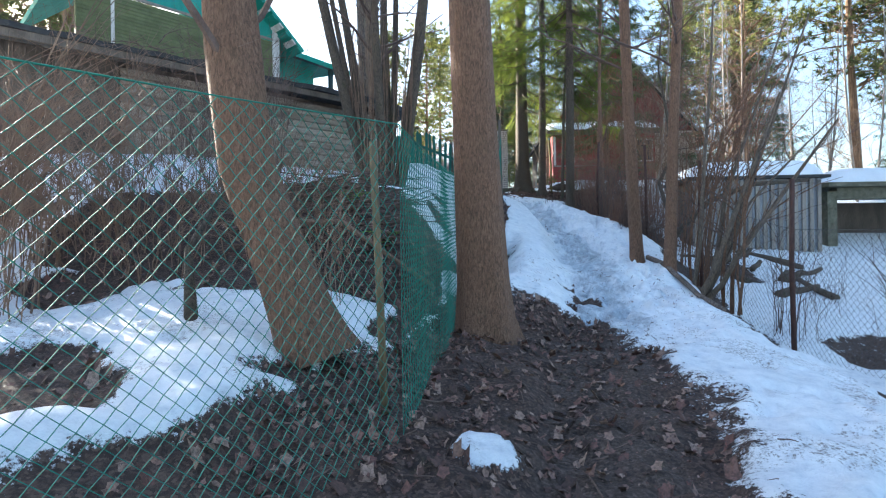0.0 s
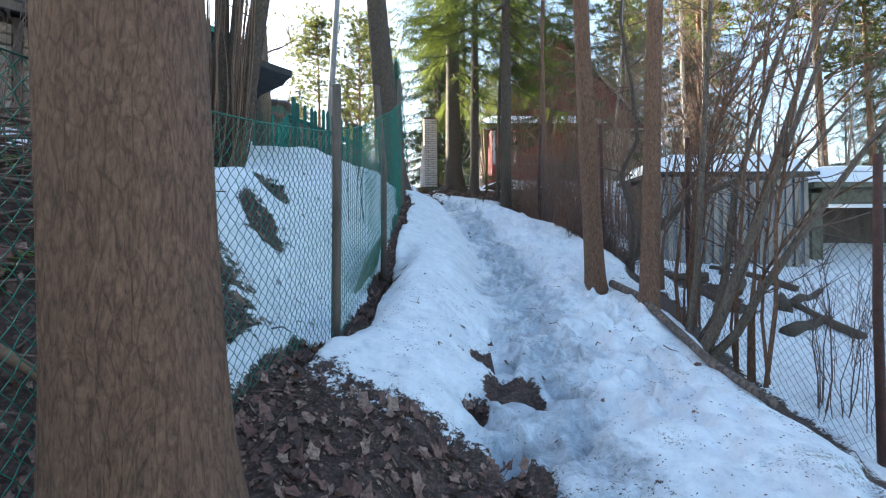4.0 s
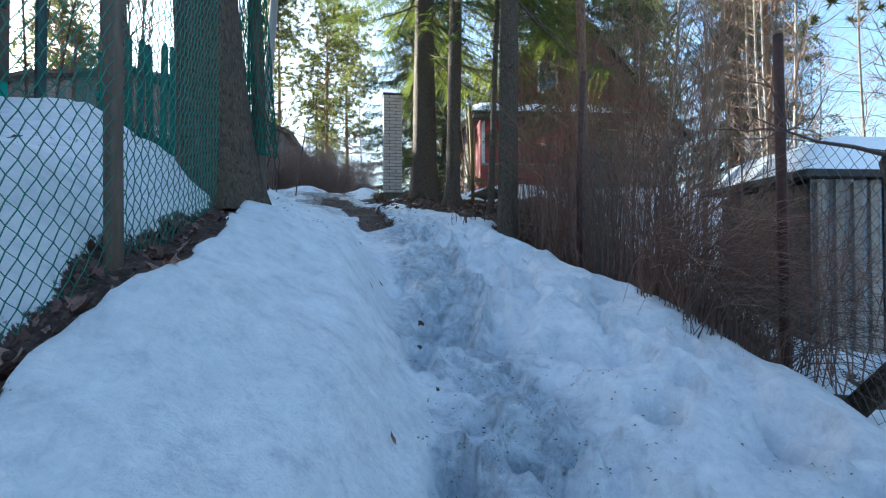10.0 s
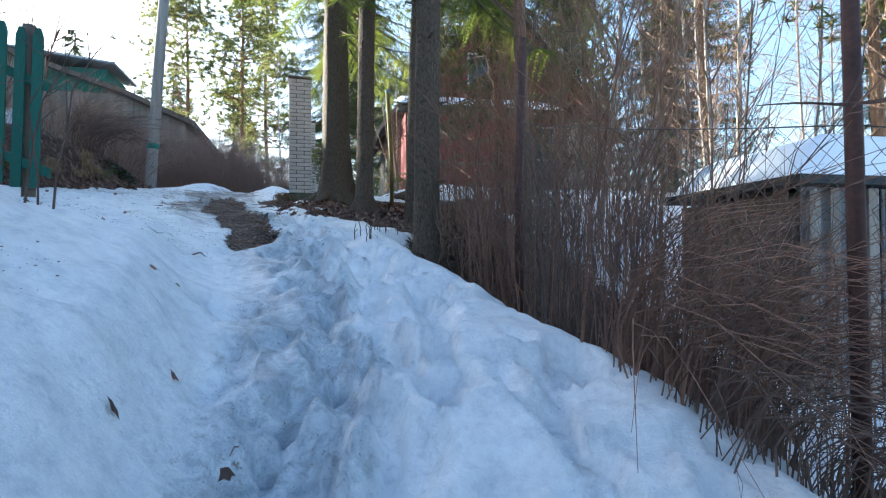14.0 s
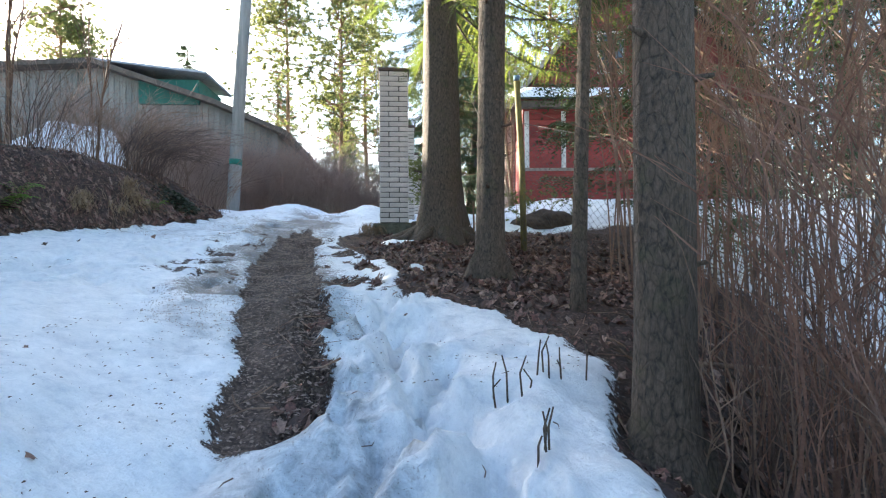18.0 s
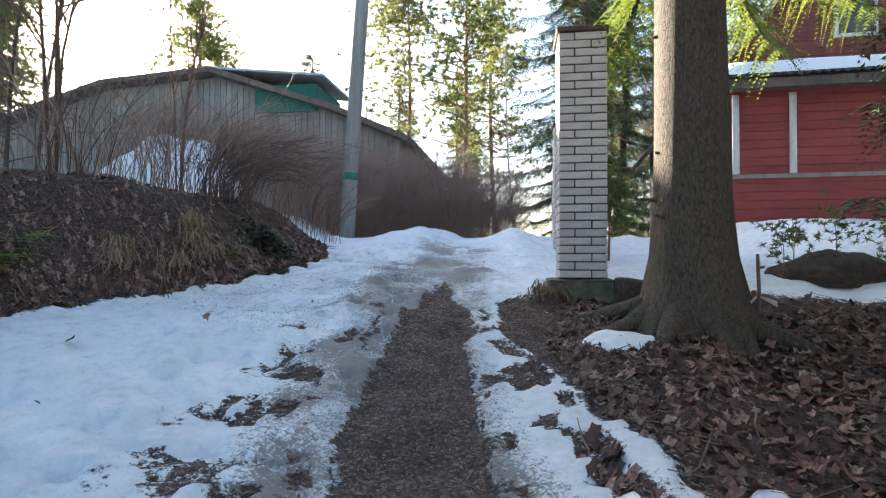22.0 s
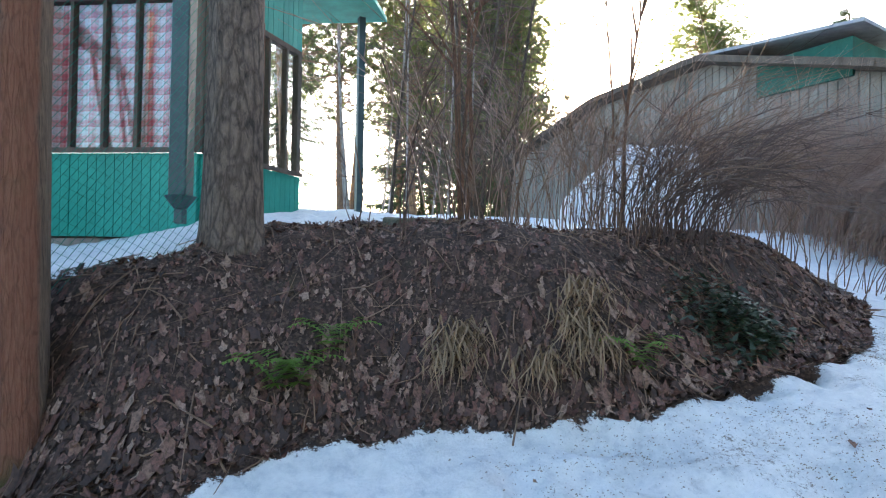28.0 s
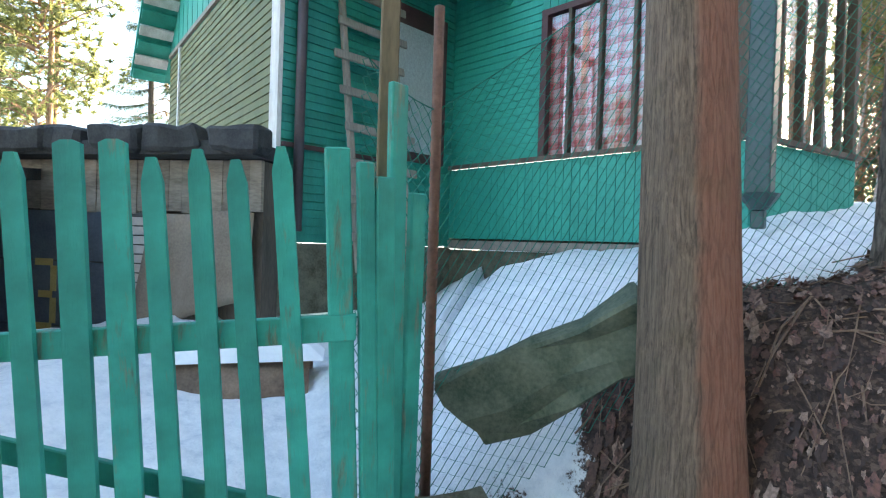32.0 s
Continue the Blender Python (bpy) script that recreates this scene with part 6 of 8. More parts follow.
def chain_link(parent, a, b, za, zb, h, cell=0.062, r=0.0026, mat=None, sag=0.03, seed=0):
    """Woven zigzag wires between two posts; one part of countless wires."""
    rnd = random.Random(seed)
    L = length(a, b)
    d = Vector((b[0] - a[0], b[1] - a[1], 0)) / L
    nrm = Vector((-d.y, d.x, 0))
    V, F = [], []
    n = int(L / cell * 2)
    rows = int(h / cell * 2)
    for i in range(n):
        pts = []
        for k in range(rows + 1):
            x = (i + (0.5 if (k + i) % 2 else -0.5) * 1.0 + 0.5) * cell / 2
            s = min(max(x / L, 0), 1)
            z = za + (zb - za) * s + h * k / rows - sag * math.sin(math.pi * s) * k / rows
            wob = 0.015 * math.sin(4 * x + 2 * k / rows + seed) * math.sin(math.pi * s)
            pts.append(Vector((a[0], a[1], 0)) + d * x + nrm * (wob + (0.003 if k % 2 else -0.003)) + Vector((0, 0, z)))
        tube_into(V, F, pts, [r] * len(pts), 3)
    ob = raw("wire_mesh", V, F, mat or M_wire_green, parent)
    ob.data.transform(Matrix.Translation(-parent.location))
    ob["kind"] = "stuff"
    return ob


def fence_foot(x, y):
    return gz(x, y) + (0.27 if 7.0 < y < 9.4 and x < 2 else 0.0)


def link_fence(label, spots, h, mat, post_mat, post_h, post_r, cell=0.062, wood=False, r=0.0022):
    x0, y0 = spots[0][:2]
    t = thing("mesh_fence", x0, y0, gz(x0, y0), label, "fence")
    for i, s in enumerate(spots):
        z = fence_foot(s[0], s[1])
        p = Vector((s[0], s[1], z)) - t.location
        hh = s[2] if len(s) > 2 else post_h
        if hh:
            tube("post", [p - Vector((0, 0, 0.45)), p + Vector((random.uniform(-0.03, 0.03), 0, hh * 0.5)), p + Vector((random.uniform(-0.05, 0.05), 0, hh))], [post_r * 1.05, post_r, post_r * 0.95], post_mat, t, 8)
    for i, (a, b) in enumerate(zip(spots, spots[1:])):
        za, zb = fence_foot(a[0], a[1]) - 0.02, fence_foot(b[0], b[1]) - 0.02
        chain_link(t, a, b, za, zb, h, cell, r, mat, seed=i + 3)
        top = [Vector((a[0] + (b[0] - a[0]) * k / 6, a[1] + (b[1] - a[1]) * k / 6, za + (zb - za) * k / 6 + h - 0.03 * math.sin(math.pi * k / 6))) - t.location for k in range(7)]
        tube("top_wire", top, 0.003, mat, t, 4)
    return t


link_fence("green chain-link fence on rough posts along the path", [(-1.75, 0.1, 0), (-0.19, 2.4, 0), (0.12, 4.9, 0), (0.64, 6.79), (0.93, 8.76), (1.17, 10.57), (1.12, 11.9, 0)], 1.42, M_wire_green, M_dark_wood, 1.7, 0.03)
link_fence("rusty grey chain-link fence on iron posts", [(4.25, 3.2), (4.3, 6.62), (4.23, 8.81), (4.42, 11.65), (3.98, 13.78), (5.2, 15.6, 0), (5.3, 17.2, 0), (3.82, 18.97, 0)], 1.5, M_wire_grey, M_rust, 2.1, 0.03, 0.085, r=0.0019)
link_fence("slack green chain-link fence by the house", [(-1.98, 16.9, 0), (-2.36, 17.1, 2.25), (-2.55, 18.0, 0), (-2.85, 19.3, 1.4)], 1.85, M_wire_green, M_rust_light, 2.7, 0.023)

# green net hung on a stake at the end of the fence
net = thing("garden_net", 1.22, 12.5, gz(1.22, 12.5), "green plastic netting hung on a rough stake", "net")
tube("stake", [(0, 0, -0.2), (-0.03, 0, 1.0), (-0.1, 0.03, 2.1)], [0.05, 0.045, 0.03], M_dark_wood, net, 8)
V, F = [], []
for k in range(22):
    for sg in (-1, 1):
        pts = []
        for z in np.linspace(0.25, 2.2, 20):
            w = k * 0.2856 + sg * z * 1.9
            rr = 0.09 + 0.035 * math.sin(3 * w + 2 * z) - 0.02 * z
            pts.append(Vector((-0.045 * z + rr * math.cos(w), rr * math.sin(w), z)))
        tube_into(V, F, pts, [0.004] * len(pts), 3)
for k in range(12):
    pts = [Vector((-0.02 - 0.11 * k * 0.3 - 0.05 * z, -0.2 - 0.012 * k + 0.01 * math.sin(6 * z + k), z)) for z in np.linspace(0.1, 2.0, 14)]
    tube_into(V, F, pts, [0.003] * len(pts), 3)
raw("mesh_wrap", V, F, M_wire_green, net)["kind"] = "stuff"

# ---- shrubs and undergrowth ----
def shrub(name, x, y, stems, h, spread, label, mat, seed, arch=(0, 0), r=0.006, category="shrub", group="", twigs=3, base=0.25, z=None):
    """A clump of thin stems with side twigs."""
    rnd = random.Random(seed)
    t = thing(name, x, y, gz(x, y) - 0.03 if z is None else z, label, category, group)
    V, F = [], []
    for _ in range(stems):
        a, q = rnd.uniform(0, 6.28), rnd.random() ** 0.5
        p = Vector((math.cos(a) * base * q, math.sin(a) * base * q, 0))
        p.z = gz(x + p.x, y + p.y) - t.location.z - 0.03 if base > 0.3 else 0.0
        hh = h * rnd.uniform(0.55, 1.1)
        out = Vector((math.cos(a), math.sin(a), 0)) * spread * rnd.uniform(0.2, 1.0) * hh
        bend = Matrix.Rotation(rnd.gauss(0, 0.45), 3, "Z") @ Vector((arch[0], arch[1], 0)) * rnd.uniform(0.3, 1.2)
        drop = -0.55 * bend.length
        pts = [p + Vector((0, 0, hh * s)) + out * s * s + bend * s ** 2.2 + Vector((rnd.gauss(0, 0.02), rnd.gauss(0, 0.02), drop * s ** 3)) for s in (0, 0.2, 0.4, 0.6, 0.8, 1.0)]
        rr = r * rnd.uniform(0.6, 1.3)
        tube_into(V, F, pts, [rr, rr * 0.9, rr * 0.75, rr * 0.6, rr * 0.45, rr * 0.2], 3)
        for _ in range(twigs):
            i = rnd.randint(2, 4)
            d = (pts[i + 1] - pts[i]).normalized() + Vector((rnd.gauss(0, 0.5), rnd.gauss(0, 0.5), rnd.gauss(0, 0.25)))
            l = hh * rnd.uniform(0.12, 0.32)
            q0 = pts[i].lerp(pts[i + 1], rnd.random())
            tube_into(V, F, [q0, q0 + d * l * 0.5, q0 + d * l + Vector((rnd.gauss(0, 0.03), 0, drop * 0.1))], [rr * 0.5, rr * 0.35, rr * 0.12], 3)
    raw("stem_mass", V, F, mat, t)["kind"] = "stuff"
    return t


# thicket at the edge of the drop
rnd = random.Random(77)
for i in range(17):
    y = 11.9 + i * 0.23
    x = float(right_edge(y)) + 0.12 + rnd.uniform(0, 0.35)
    shrub("bush", x + 0.15, y, 14, rnd.uniform(0.9, 1.6), 0.12, "dense bare bush with upright brown stems at the path edge", (M_red_twig, M_stem, M_twig)[i % 3], 100 + i, arch=(rnd.uniform(-0.1, 0.15), rnd.uniform(-0.12, 0.12)), r=0.0048, group="bushes at the path edge", base=0.3, twigs=6)
for i in range(10):
    x, y = rnd.uniform(4.3, 6.4), rnd.uniform(12.6, 17.2)
    shrub("bush", x, y, 17, rnd.uniform(1.5, 2.2), 0.35, "tangled reddish-brown bare bush on the low ground", M_red_twig, 140 + i, arch=(rnd.uniform(-0.5, 0.5), rnd.uniform(-0.5, 0.5)), r=0.0065, group="bushes on the low ground", base=0.5, twigs=8)
for i in range(15):
    x, y = rnd.uniform(4.3, 6.8), rnd.uniform(13.6, 19.0)
    shrub("sapling", x, y, 7, rnd.uniform(3.0, 5.0), 0.22, "slender bare saplings with dry yellowish twigs", M_stem, 170 + i, r=0.012, group="saplings by the spruces", base=0.4, twigs=12)
shrub("reed_clump", 4.15, 12.25, 230, 1.15, 0.2, "drooping clump of dry brown reeds", M_red_twig, 190, arch=(0.3, -1.0), r=0.004, category="reeds", base=0.35, twigs=1)
shrub("reed_clump", 4.2, 11.8, 140, 0.8, 0.2, "drooping clump of dry brown reeds", M_twig, 191, arch=(0.25, -0.8), r=0.004, category="reeds", base=0.35, twigs=1)
for i in range(9):
    y = 13.0 + i * 0.4
    shrub("bush", float(right_edge(y)) + rnd.uniform(0.5, 1.2), y, 10, rnd.uniform(1.2, 2.0), 0.1, "dense upright thicket of thin dry stems", (M_red_twig, M_twig)[i % 2], 760 + i, r=0.006, group="thicket at the path edge", base=0.45, twigs=5)
# leaning stems on the right slope
for i, (x, y, n, h, ar) in enumerate(((4.0, 7.6, 7, 3.6, (0.7, 0.4)), (3.85, 8.4, 6, 3.2, (0.5, 0.1)), (4.5, 9.4, 7, 3.8, (0.4, 0.2)), (4.7, 10.7, 5, 3.4, (0.3, -0.2)), (5.0, 5.6, 8, 1.6, (0.2, 0.2)), (4.9, 7.6, 9, 1.8, (0.2, 0.0)))):
    shrub("sapling", x, y, n, h, 0.2, "leaning grey-brown bare stems on the snowy slope", M_bark_brown if h > 2.5 else M_twig, 200 + i, arch=ar, r=0.018 if h > 2.5 else 0.007, group="saplings on the slope", base=0.22, twigs=9)
for i in range(12):
    x, y = rnd.uniform(4.6, 8.0), rnd.uniform(3.5, 10.5)
    shrub("weed", x, y, 10, rnd.uniform(0.5, 1.1), 0.35, "thin dead weed stalks in the snow", M_twig, 220 + i, r=0.004, category="weeds", group="weeds in the hollow", base=0.3)
t = thing("crooked_tree", 4.55, 10.95, gz(4.55, 10.95) - 0.05, "crooked dark bare young tree beside the fence", "tree")
V, F = [], []
tube_into(V, F, [(0, 0, 0), (0.05, 0, 0.8), (-0.12, 0.05, 1.5), (0.12, 0, 2.0), (0.05, 0, 2.8), (-0.1, 0.05, 3.8), (0, 0, 5.2)], [0.045, 0.04, 0.038, 0.035, 0.03, 0.022, 0.01], 9)
raw("trunk", V, F, M_bark_spruce, t, True)
bare_crown(t, [Vector(p) for p in ((0, 0, 0), (0.05, 0, 1.2), (0, 0, 2.6), (0, 0, 4), (0, 0, 5.2))], 9, 0.3, 12, 1.2, 0.015)
# fallen trunks
def log(name, pts, r0, r1, label, mat, seed=0):
    z0 = Vector(pts[0])
    t = thing(name, z0.x, z0.y, z0.z, label, "log")
    tube("bole", [Vector(p) - z0 for p in pts], list(np.linspace(r0, r1, len(pts))), mat, t, 10)
    return t


log("fallen_tree", [(4.75, 11.6, gz(4.75, 11.6) + 0.05), (5.0, 11.4, 1.45), (5.5, 11.1, 2.05), (6.2, 10.8, 2.35), (7.2, 10.6, 2.4)], 0.07, 0.04, "dark fallen trunk leaning over the hollow", M_bark_spruce)
log("fallen_log", [(x, y, gz(x, y) + 0.05) for x, y in ((3.32, 8.75), (3.36, 8.2), (3.42, 7.6), (3.30, 7.0), (3.28, 6.3))], 0.042, 0.028, "peeling fallen log at the edge of the snow", M_bark_pine)
for i in range(9):
    x, y, a = rnd.uniform(4.9, 8.2), rnd.uniform(9.0, 12.4), rnd.uniform(0, 3.14)
    l = rnd.uniform(0.7, 1.6)
    log("old_log", [(x + math.cos(a) * l * k, y + math.sin(a) * l * k, gz(x + math.cos(a) * l * k, y + math.sin(a) * l * k) + 0.02 + 0.03 * (k == 0.25)) for k in (0, 0.25, 0.5, 0.75, 1)], rnd.uniform(0.06, 0.11), 0.045, "rotting dark log lying in the snowy hollow", M_bark_spruce)
log("long_branch", [(3.75, 15.75, gz(3.75, 15.75) + 0.1), (4.1, 15.8, gz(4.1, 15.8) + 0.18), (4.6, 15.9, gz(4.6, 15.9) + 0.3)], 0.018, 0.01, "bare pale fallen branch on the leaf litter", M_stem)
# yard by the first fence: heap of brush and multi-stemmed tree
t = thing("stem_cluster", -1.05, 9.6, gz(-1.05, 9.6) - 0.1, "old multi-stemmed tree with many grey-brown upright stems", "tree")
rr = random.Random(5)
for i in range(10):
    a = i * 1.25
    trunk(t, trunk_path((0.25 * math.cos(a), 0.25 * math.sin(a), 0), (1.5 * math.cos(a) - 0.4, 1.2 * math.sin(a), 7.5), 0.15, 7, i), 0.12 - 0.008 * i, 0.03, M_bark_spruce, 1.2, 10, i, "stem")
V, F = [], []
for i in range(90):
    a = rr.uniform(0, 6.28)
    tube_into(V, F, trunk_path((0.35 * math.cos(a), 0.35 * math.sin(a), 0), (0.55 * math.cos(a), 0.5 * math.sin(a), rr.uniform(1.5, 3.2)), 0.1, 5, i), [0.012, 0.011, 0.009, 0.006, 0.002], 3)
raw("sucker_growth", V, F, M_stem, t)["kind"] = "stuff"
bare_crown(t, trunk_path((0, 0, 0), (0, 0, 6.5), 0.1, 7, 3), 8, 0.35, 22, 1.8, 0.03)
heap = thing("brush_heap", -0.9, 6.2, gz(-0.9, 6.2), "heap of dead branches, ferns and leaves behind the fence", "brush")
V, F = [], []
for i in range(240):
    x, y, a = min(rr.gauss(-0.3, 0.55), 0.45), rr.gauss(0, 0.55), rr.gauss(0.1, 0.5)
    l, z = rr.uniform(0.3, 1.1), max(0, 0.45 - 0.35 * math.hypot(x, y)) * rr.random() + gz(-0.9 + x, 6.2 + y) - heap.location.z
    p = Vector((x, y, z))
    d = Vector((math.cos(a), math.sin(a), rr.gauss(0.05, 0.15))) * l
    tube_into(V, F, [p - d * 0.5, p + Vector((0, 0, 0.03)), p + d * 0.5], [0.009, 0.008, 0.004], 4)
raw("tangle", V, F, M_twig, heap)["kind"] = "stuff"
log("long_pole", [(-2.0, 5.2, gz(-2.0, 5.2) + 0.25), (-1.0, 5.3, gz(-1.0, 5.3) + 0.22), (-0.1, 5.35, gz(-0.1, 5.35) + 0.12)], 0.035, 0.02, "long pale branch lying on the brush", M_stem)
log("forked_branch", [(-1.5, 3.2, gz(-1.5, 3.2) + 0.1), (-1.7, 3.6, gz(-1.5, 3.2) + 0.5), (-1.6, 3.9, gz(-1.6, 3.9) + 0.75)], 0.04, 0.015, "dark crooked dead branch", M_bark_spruce)
for i in range(16):
    x, y = rnd.uniform(-5.0, -0.7), rnd.uniform(3.4, 9.5)
    shrub("undergrowth", x, y, 14, rnd.uniform(0.5, 1.3), 0.4, "thin bare undergrowth behind the mesh fence", M_stem, 260 + i, r=0.005, group="undergrowth in the yard", base=0.35, twigs=4)
for i in range(6):
    x, y = rnd.uniform(-4.5, -2.0), rnd.uniform(6.0, 11.0)
    shrub("bush", x, y, 28, rnd.uniform(1.2, 2.0), 0.35, "dark leafless bush on the yard slope", M_twig, 290 + i, r=0.007, group="bushes in the yard", base=0.4, twigs=5)
for i, (x, y) in enumerate(((1.0, 13.0), (1.25, 12.75), (0.55, 12.6), (0.85, 10.0), (0.6, 9.2))):
    shrub("sapling", x, y, 5, 0.9 if i < 3 else 1.9, 0.3, "thin bare sapling in the snow by the fence", M_twig, 310 + i, r=0.006, group="saplings by the fence", twigs=5)
# sheet of board propped along the inside of the fence
bd = thing("leaning_board", 0.72, 7.75, gz(0.72, 7.75), "weathered green-grey board propped low against the mesh fence", "board")
bm = bmesh.new()
q = []
for y, low, h in ((7.98, 0.92, 0.30), (8.42, 0.95, 0.40), (8.92, 0.99, 0.50)):
    for dx, k in ((-0.14, 0.0), (-0.04, 1.0)):
        x, z = float(fence_x(y)) + dx, low + k * h
        q.append([bm.verts.new(Vector((x + o, y + 0.02 * k, z)) - bd.location) for o in (0.0, 0.018)])
for i in (0, 2):
    for u, w in ((0, 1), (1, 0)):
        f = [q[i][u], q[i + 2][u], q[i + 3][u], q[i + 1][u]]
        bm.faces.new(f if u else f[::-1])
for u, w in ((0, 2), (2, 4), (1, 3), (3, 5), (0, 1), (4, 5)):
    bm.faces.new((q[u][0], q[w][0], q[w][1], q[u][1]))
part("sheet", bm, two_tone("grey_green_board", (0.06, 0.075, 0.055), (0.25, 0.255, 0.20), 7, 0.85, strength=0.5), bd)

# bank: bushes, ferns, tufts
arch = shrub("arching_bush", -1.7, 22.1, 95, 1.25, 0.4, "arching leafless bush bending over the snow", M_twig, 330, arch=(1.0, 0.1), r=0.0055, base=0.4, twigs=10)
for i, (x, y, n, h, ax) in enumerate(((-2.0, 21.7, 40, 1.35, 0.6), (-2.6, 22.5, 34, 1.6, 0.2), (-1.9, 23.0, 36, 1.4, 0.5), (-3.2, 22.2, 26, 1.9, -0.2), (-1.5, 24.0, 36, 1.3, 0.4), (-2.7, 21.0, 16, 1.6, -0.2))):
    shrub("arching_bush", x, y, n, h, 0.75, "bushy bare grey-brown shrub on top of the bank", (M_stem, M_hedge)[i % 2], 331 + i, arch=(ax, 0.1), r=0.0055, base=0.5, twigs=12, group="bushes on the bank top")
green = thing("evergreen_shrub", -0.95, 21.65, gz(-0.95, 21.65), "small dark green creeping evergreen at the foot of the bank", "shrub")
rg = random.Random(52)
V, F = [], []
for i in range(1100):
    x, y = min(rg.gauss(0.0, 0.15), 0.2), rg.gauss(0, 0.18)
    c = Vector((x, y, gz(-0.95 + x, 21.65 + y) - green.location.z + rg.uniform(0.02, 0.22) * max(0.2, 1 - math.hypot(x, y) * 1.6)))
    a, l = rg.uniform(0, 6.28), rg.uniform(0.018, 0.034)
    u, w = Vector((math.cos(a), math.sin(a), rg.gauss(0.1, 0.4))) * l, Vector((-math.sin(a), math.cos(a), rg.gauss(0, 0.4))) * l * 0.45
    n0 = len(V)
    V.extend((c - u, c + w, c + u, c - w))
    F.append((n0, n0 + 1, n0 + 2, n0 + 3))
raw("leaf_mass", V, F, two_tone("dark_evergreen_leaves", (0.012, 0.022, 0.010), (0.04, 0.062, 0.028), 8, 0.5), green)["kind"] = "stuff"
for i in range(11):
    x, y = rnd.uniform(-3.3, -2.0), rnd.uniform(19.8, 23.6)
    shrub("bush", x, y, 8, rnd.uniform(0.8, 1.6), 0.75, "thin leafless shrub on the leafy bank", M_stem if i % 3 else M_twig, 340 + i, r=0.006, group="shrubs on the bank", base=0.3, twigs=5)
for i in range(3):
    x, y = rnd.uniform(-3.4, -2.4), rnd.uniform(20.4, 23.0)
    shrub("young_tree", x, y, 2, rnd.uniform(3.2, 5.0), 0.2, "thin bare young tree on the bank", M_bark_brown, 360 + i, r=0.024, category="tree", group="young trees on the bank", base=0.1, twigs=16)
for i in range(26):
    k = i / 25
    x, y = -3.6 + 4.6 * k + rnd.uniform(-0.5, 0.5), 27.2 + 5.0 * k + rnd.uniform(-0.6, 0.6)
    shrub("hedge_bush", x, y, 80, rnd.uniform(1.6, 2.6) * (0.85 + 0.1 * k), 0.5, "dense reddish-brown leafless hedge bush", M_hedge, 380 + i, arch=(rnd.uniform(-0.2, 0.6), rnd.uniform(-0.4, 0.4)), r=0.007, group="hedge along the road", base=0.8, twigs=13)
for i in range(8):
    x, y = rnd.uniform(-9, -4.5), rnd.uniform(23.5, 28.5)
    shrub("bush", x, y, 16, rnd.uniform(1.3, 2.2), 0.7, "bare brown bush in front of the barn", M_stem, 400 + i, r=0.007, group="bushes by the barn", base=0.5, twigs=12)
heap = thing("snow_heap", -5.4, 26.3, gz(-5.4, 26.3) - 0.1, "rounded heap of old snow in front of the barn", "snow heap")
bm = bmesh.new()
bmesh.ops.create_uvsphere(bm, u_segments=28, v_segments=16, radius=1.0)
bmesh.ops.delete(bm, geom=[v for v in bm.verts if v.co.z < -0.15], context="VERTS")
for v in bm.verts:
    v.co *= 1 + 0.18 * noise.noise(v.co * 1.7)
    v.co = Vector((v.co.x * 1.5, v.co.y * 1.2, v.co.z * 1.5))
part("mound", bm, M_snow, heap, smooth=True)


def fern(x, y, seed, n=12, l=0.34):
    rnd = random.Random(seed)
    t = thing("fern", x, y, gz(x, y), "bright green fern on the leafy bank", "fern", "ferns on the bank")
    for i in range(n):
        V, F = [], []
        a = rnd.uniform(0, 6.28)
        o = Vector((math.cos(a), math.sin(a), 0))
        for k in range(11):
            s = k / 11
            p = o * l * s * 0.8 + Vector((0, 0, 0.42 * s - 0.30 * s * s))
            w = 0.085 * (1 - s) + 0.008
            sd = Vector((-o.y, o.x, 0))
            for sg in (-1, 1):
                n0 = len(V)
                V.extend((p - o * 0.008, p + o * 0.012, p + sd * sg * w + o * 0.02 - Vector((0, 0, 0.012))))
                F.append((n0, n0 + 1, n0 + 2))
        raw("frond", V, F, M_fern, t)


for i, (x, y) in enumerate(((-1.84, 19.2), (-1.8, 19.3), (-1.87, 19.5), (-1.0, 20.9), (-1.0, 6.0), (-0.6, 5.6))):
    fern(x, y, 420 + i)


def tuft(x, y, seed, h=0.34, n=70, mat=None):
    rnd = random.Random(seed)
    t = thing("grass_tuft", x, y, gz(x, y), "tuft of dry straw-coloured grass hanging down the bank", "grass", "dry grass tufts")
    V, F = [], []
    for i in range(n):
        a = rnd.gauss(0.0, 0.8)
        o = Vector((math.cos(a), math.sin(a), 0))
        l = h * rnd.uniform(0.35, 1.2)
        p = Vector((rnd.gauss(0, 0.05), rnd.gauss(0, 0.07), rnd.uniform(0.0, 0.1)))
        sd = Vector((-o.y, o.x, 0)) * 0.004
        k = rnd.uniform(0.25, 0.7)
        q = p + o * l * 0.4 * k + Vector((0, 0, l * 0.25))
        m2 = p + o * l * 0.8 * k + Vector((rnd.gauss(0, 0.02), rnd.gauss(0, 0.03), l * 0.02))
        e = p + o * l * k + Vector((rnd.gauss(0, 0.03), rnd.gauss(0, 0.05), -l * rnd.uniform(0.2, 0.55)))
        n0 = len(V)
        V.extend((p - sd, p + sd, q + sd, q - sd, m2 + sd * 0.8, m2 - sd * 0.8, e))
        F.extend(((n0, n0 + 1, n0 + 2, n0 + 3), (n0 + 3, n0 + 2, n0 + 4, n0 + 5), (n0 + 5, n0 + 4, n0 + 6)))
    raw("blade_mass", V, F, mat or M_straw, t)["kind"] = "stuff"


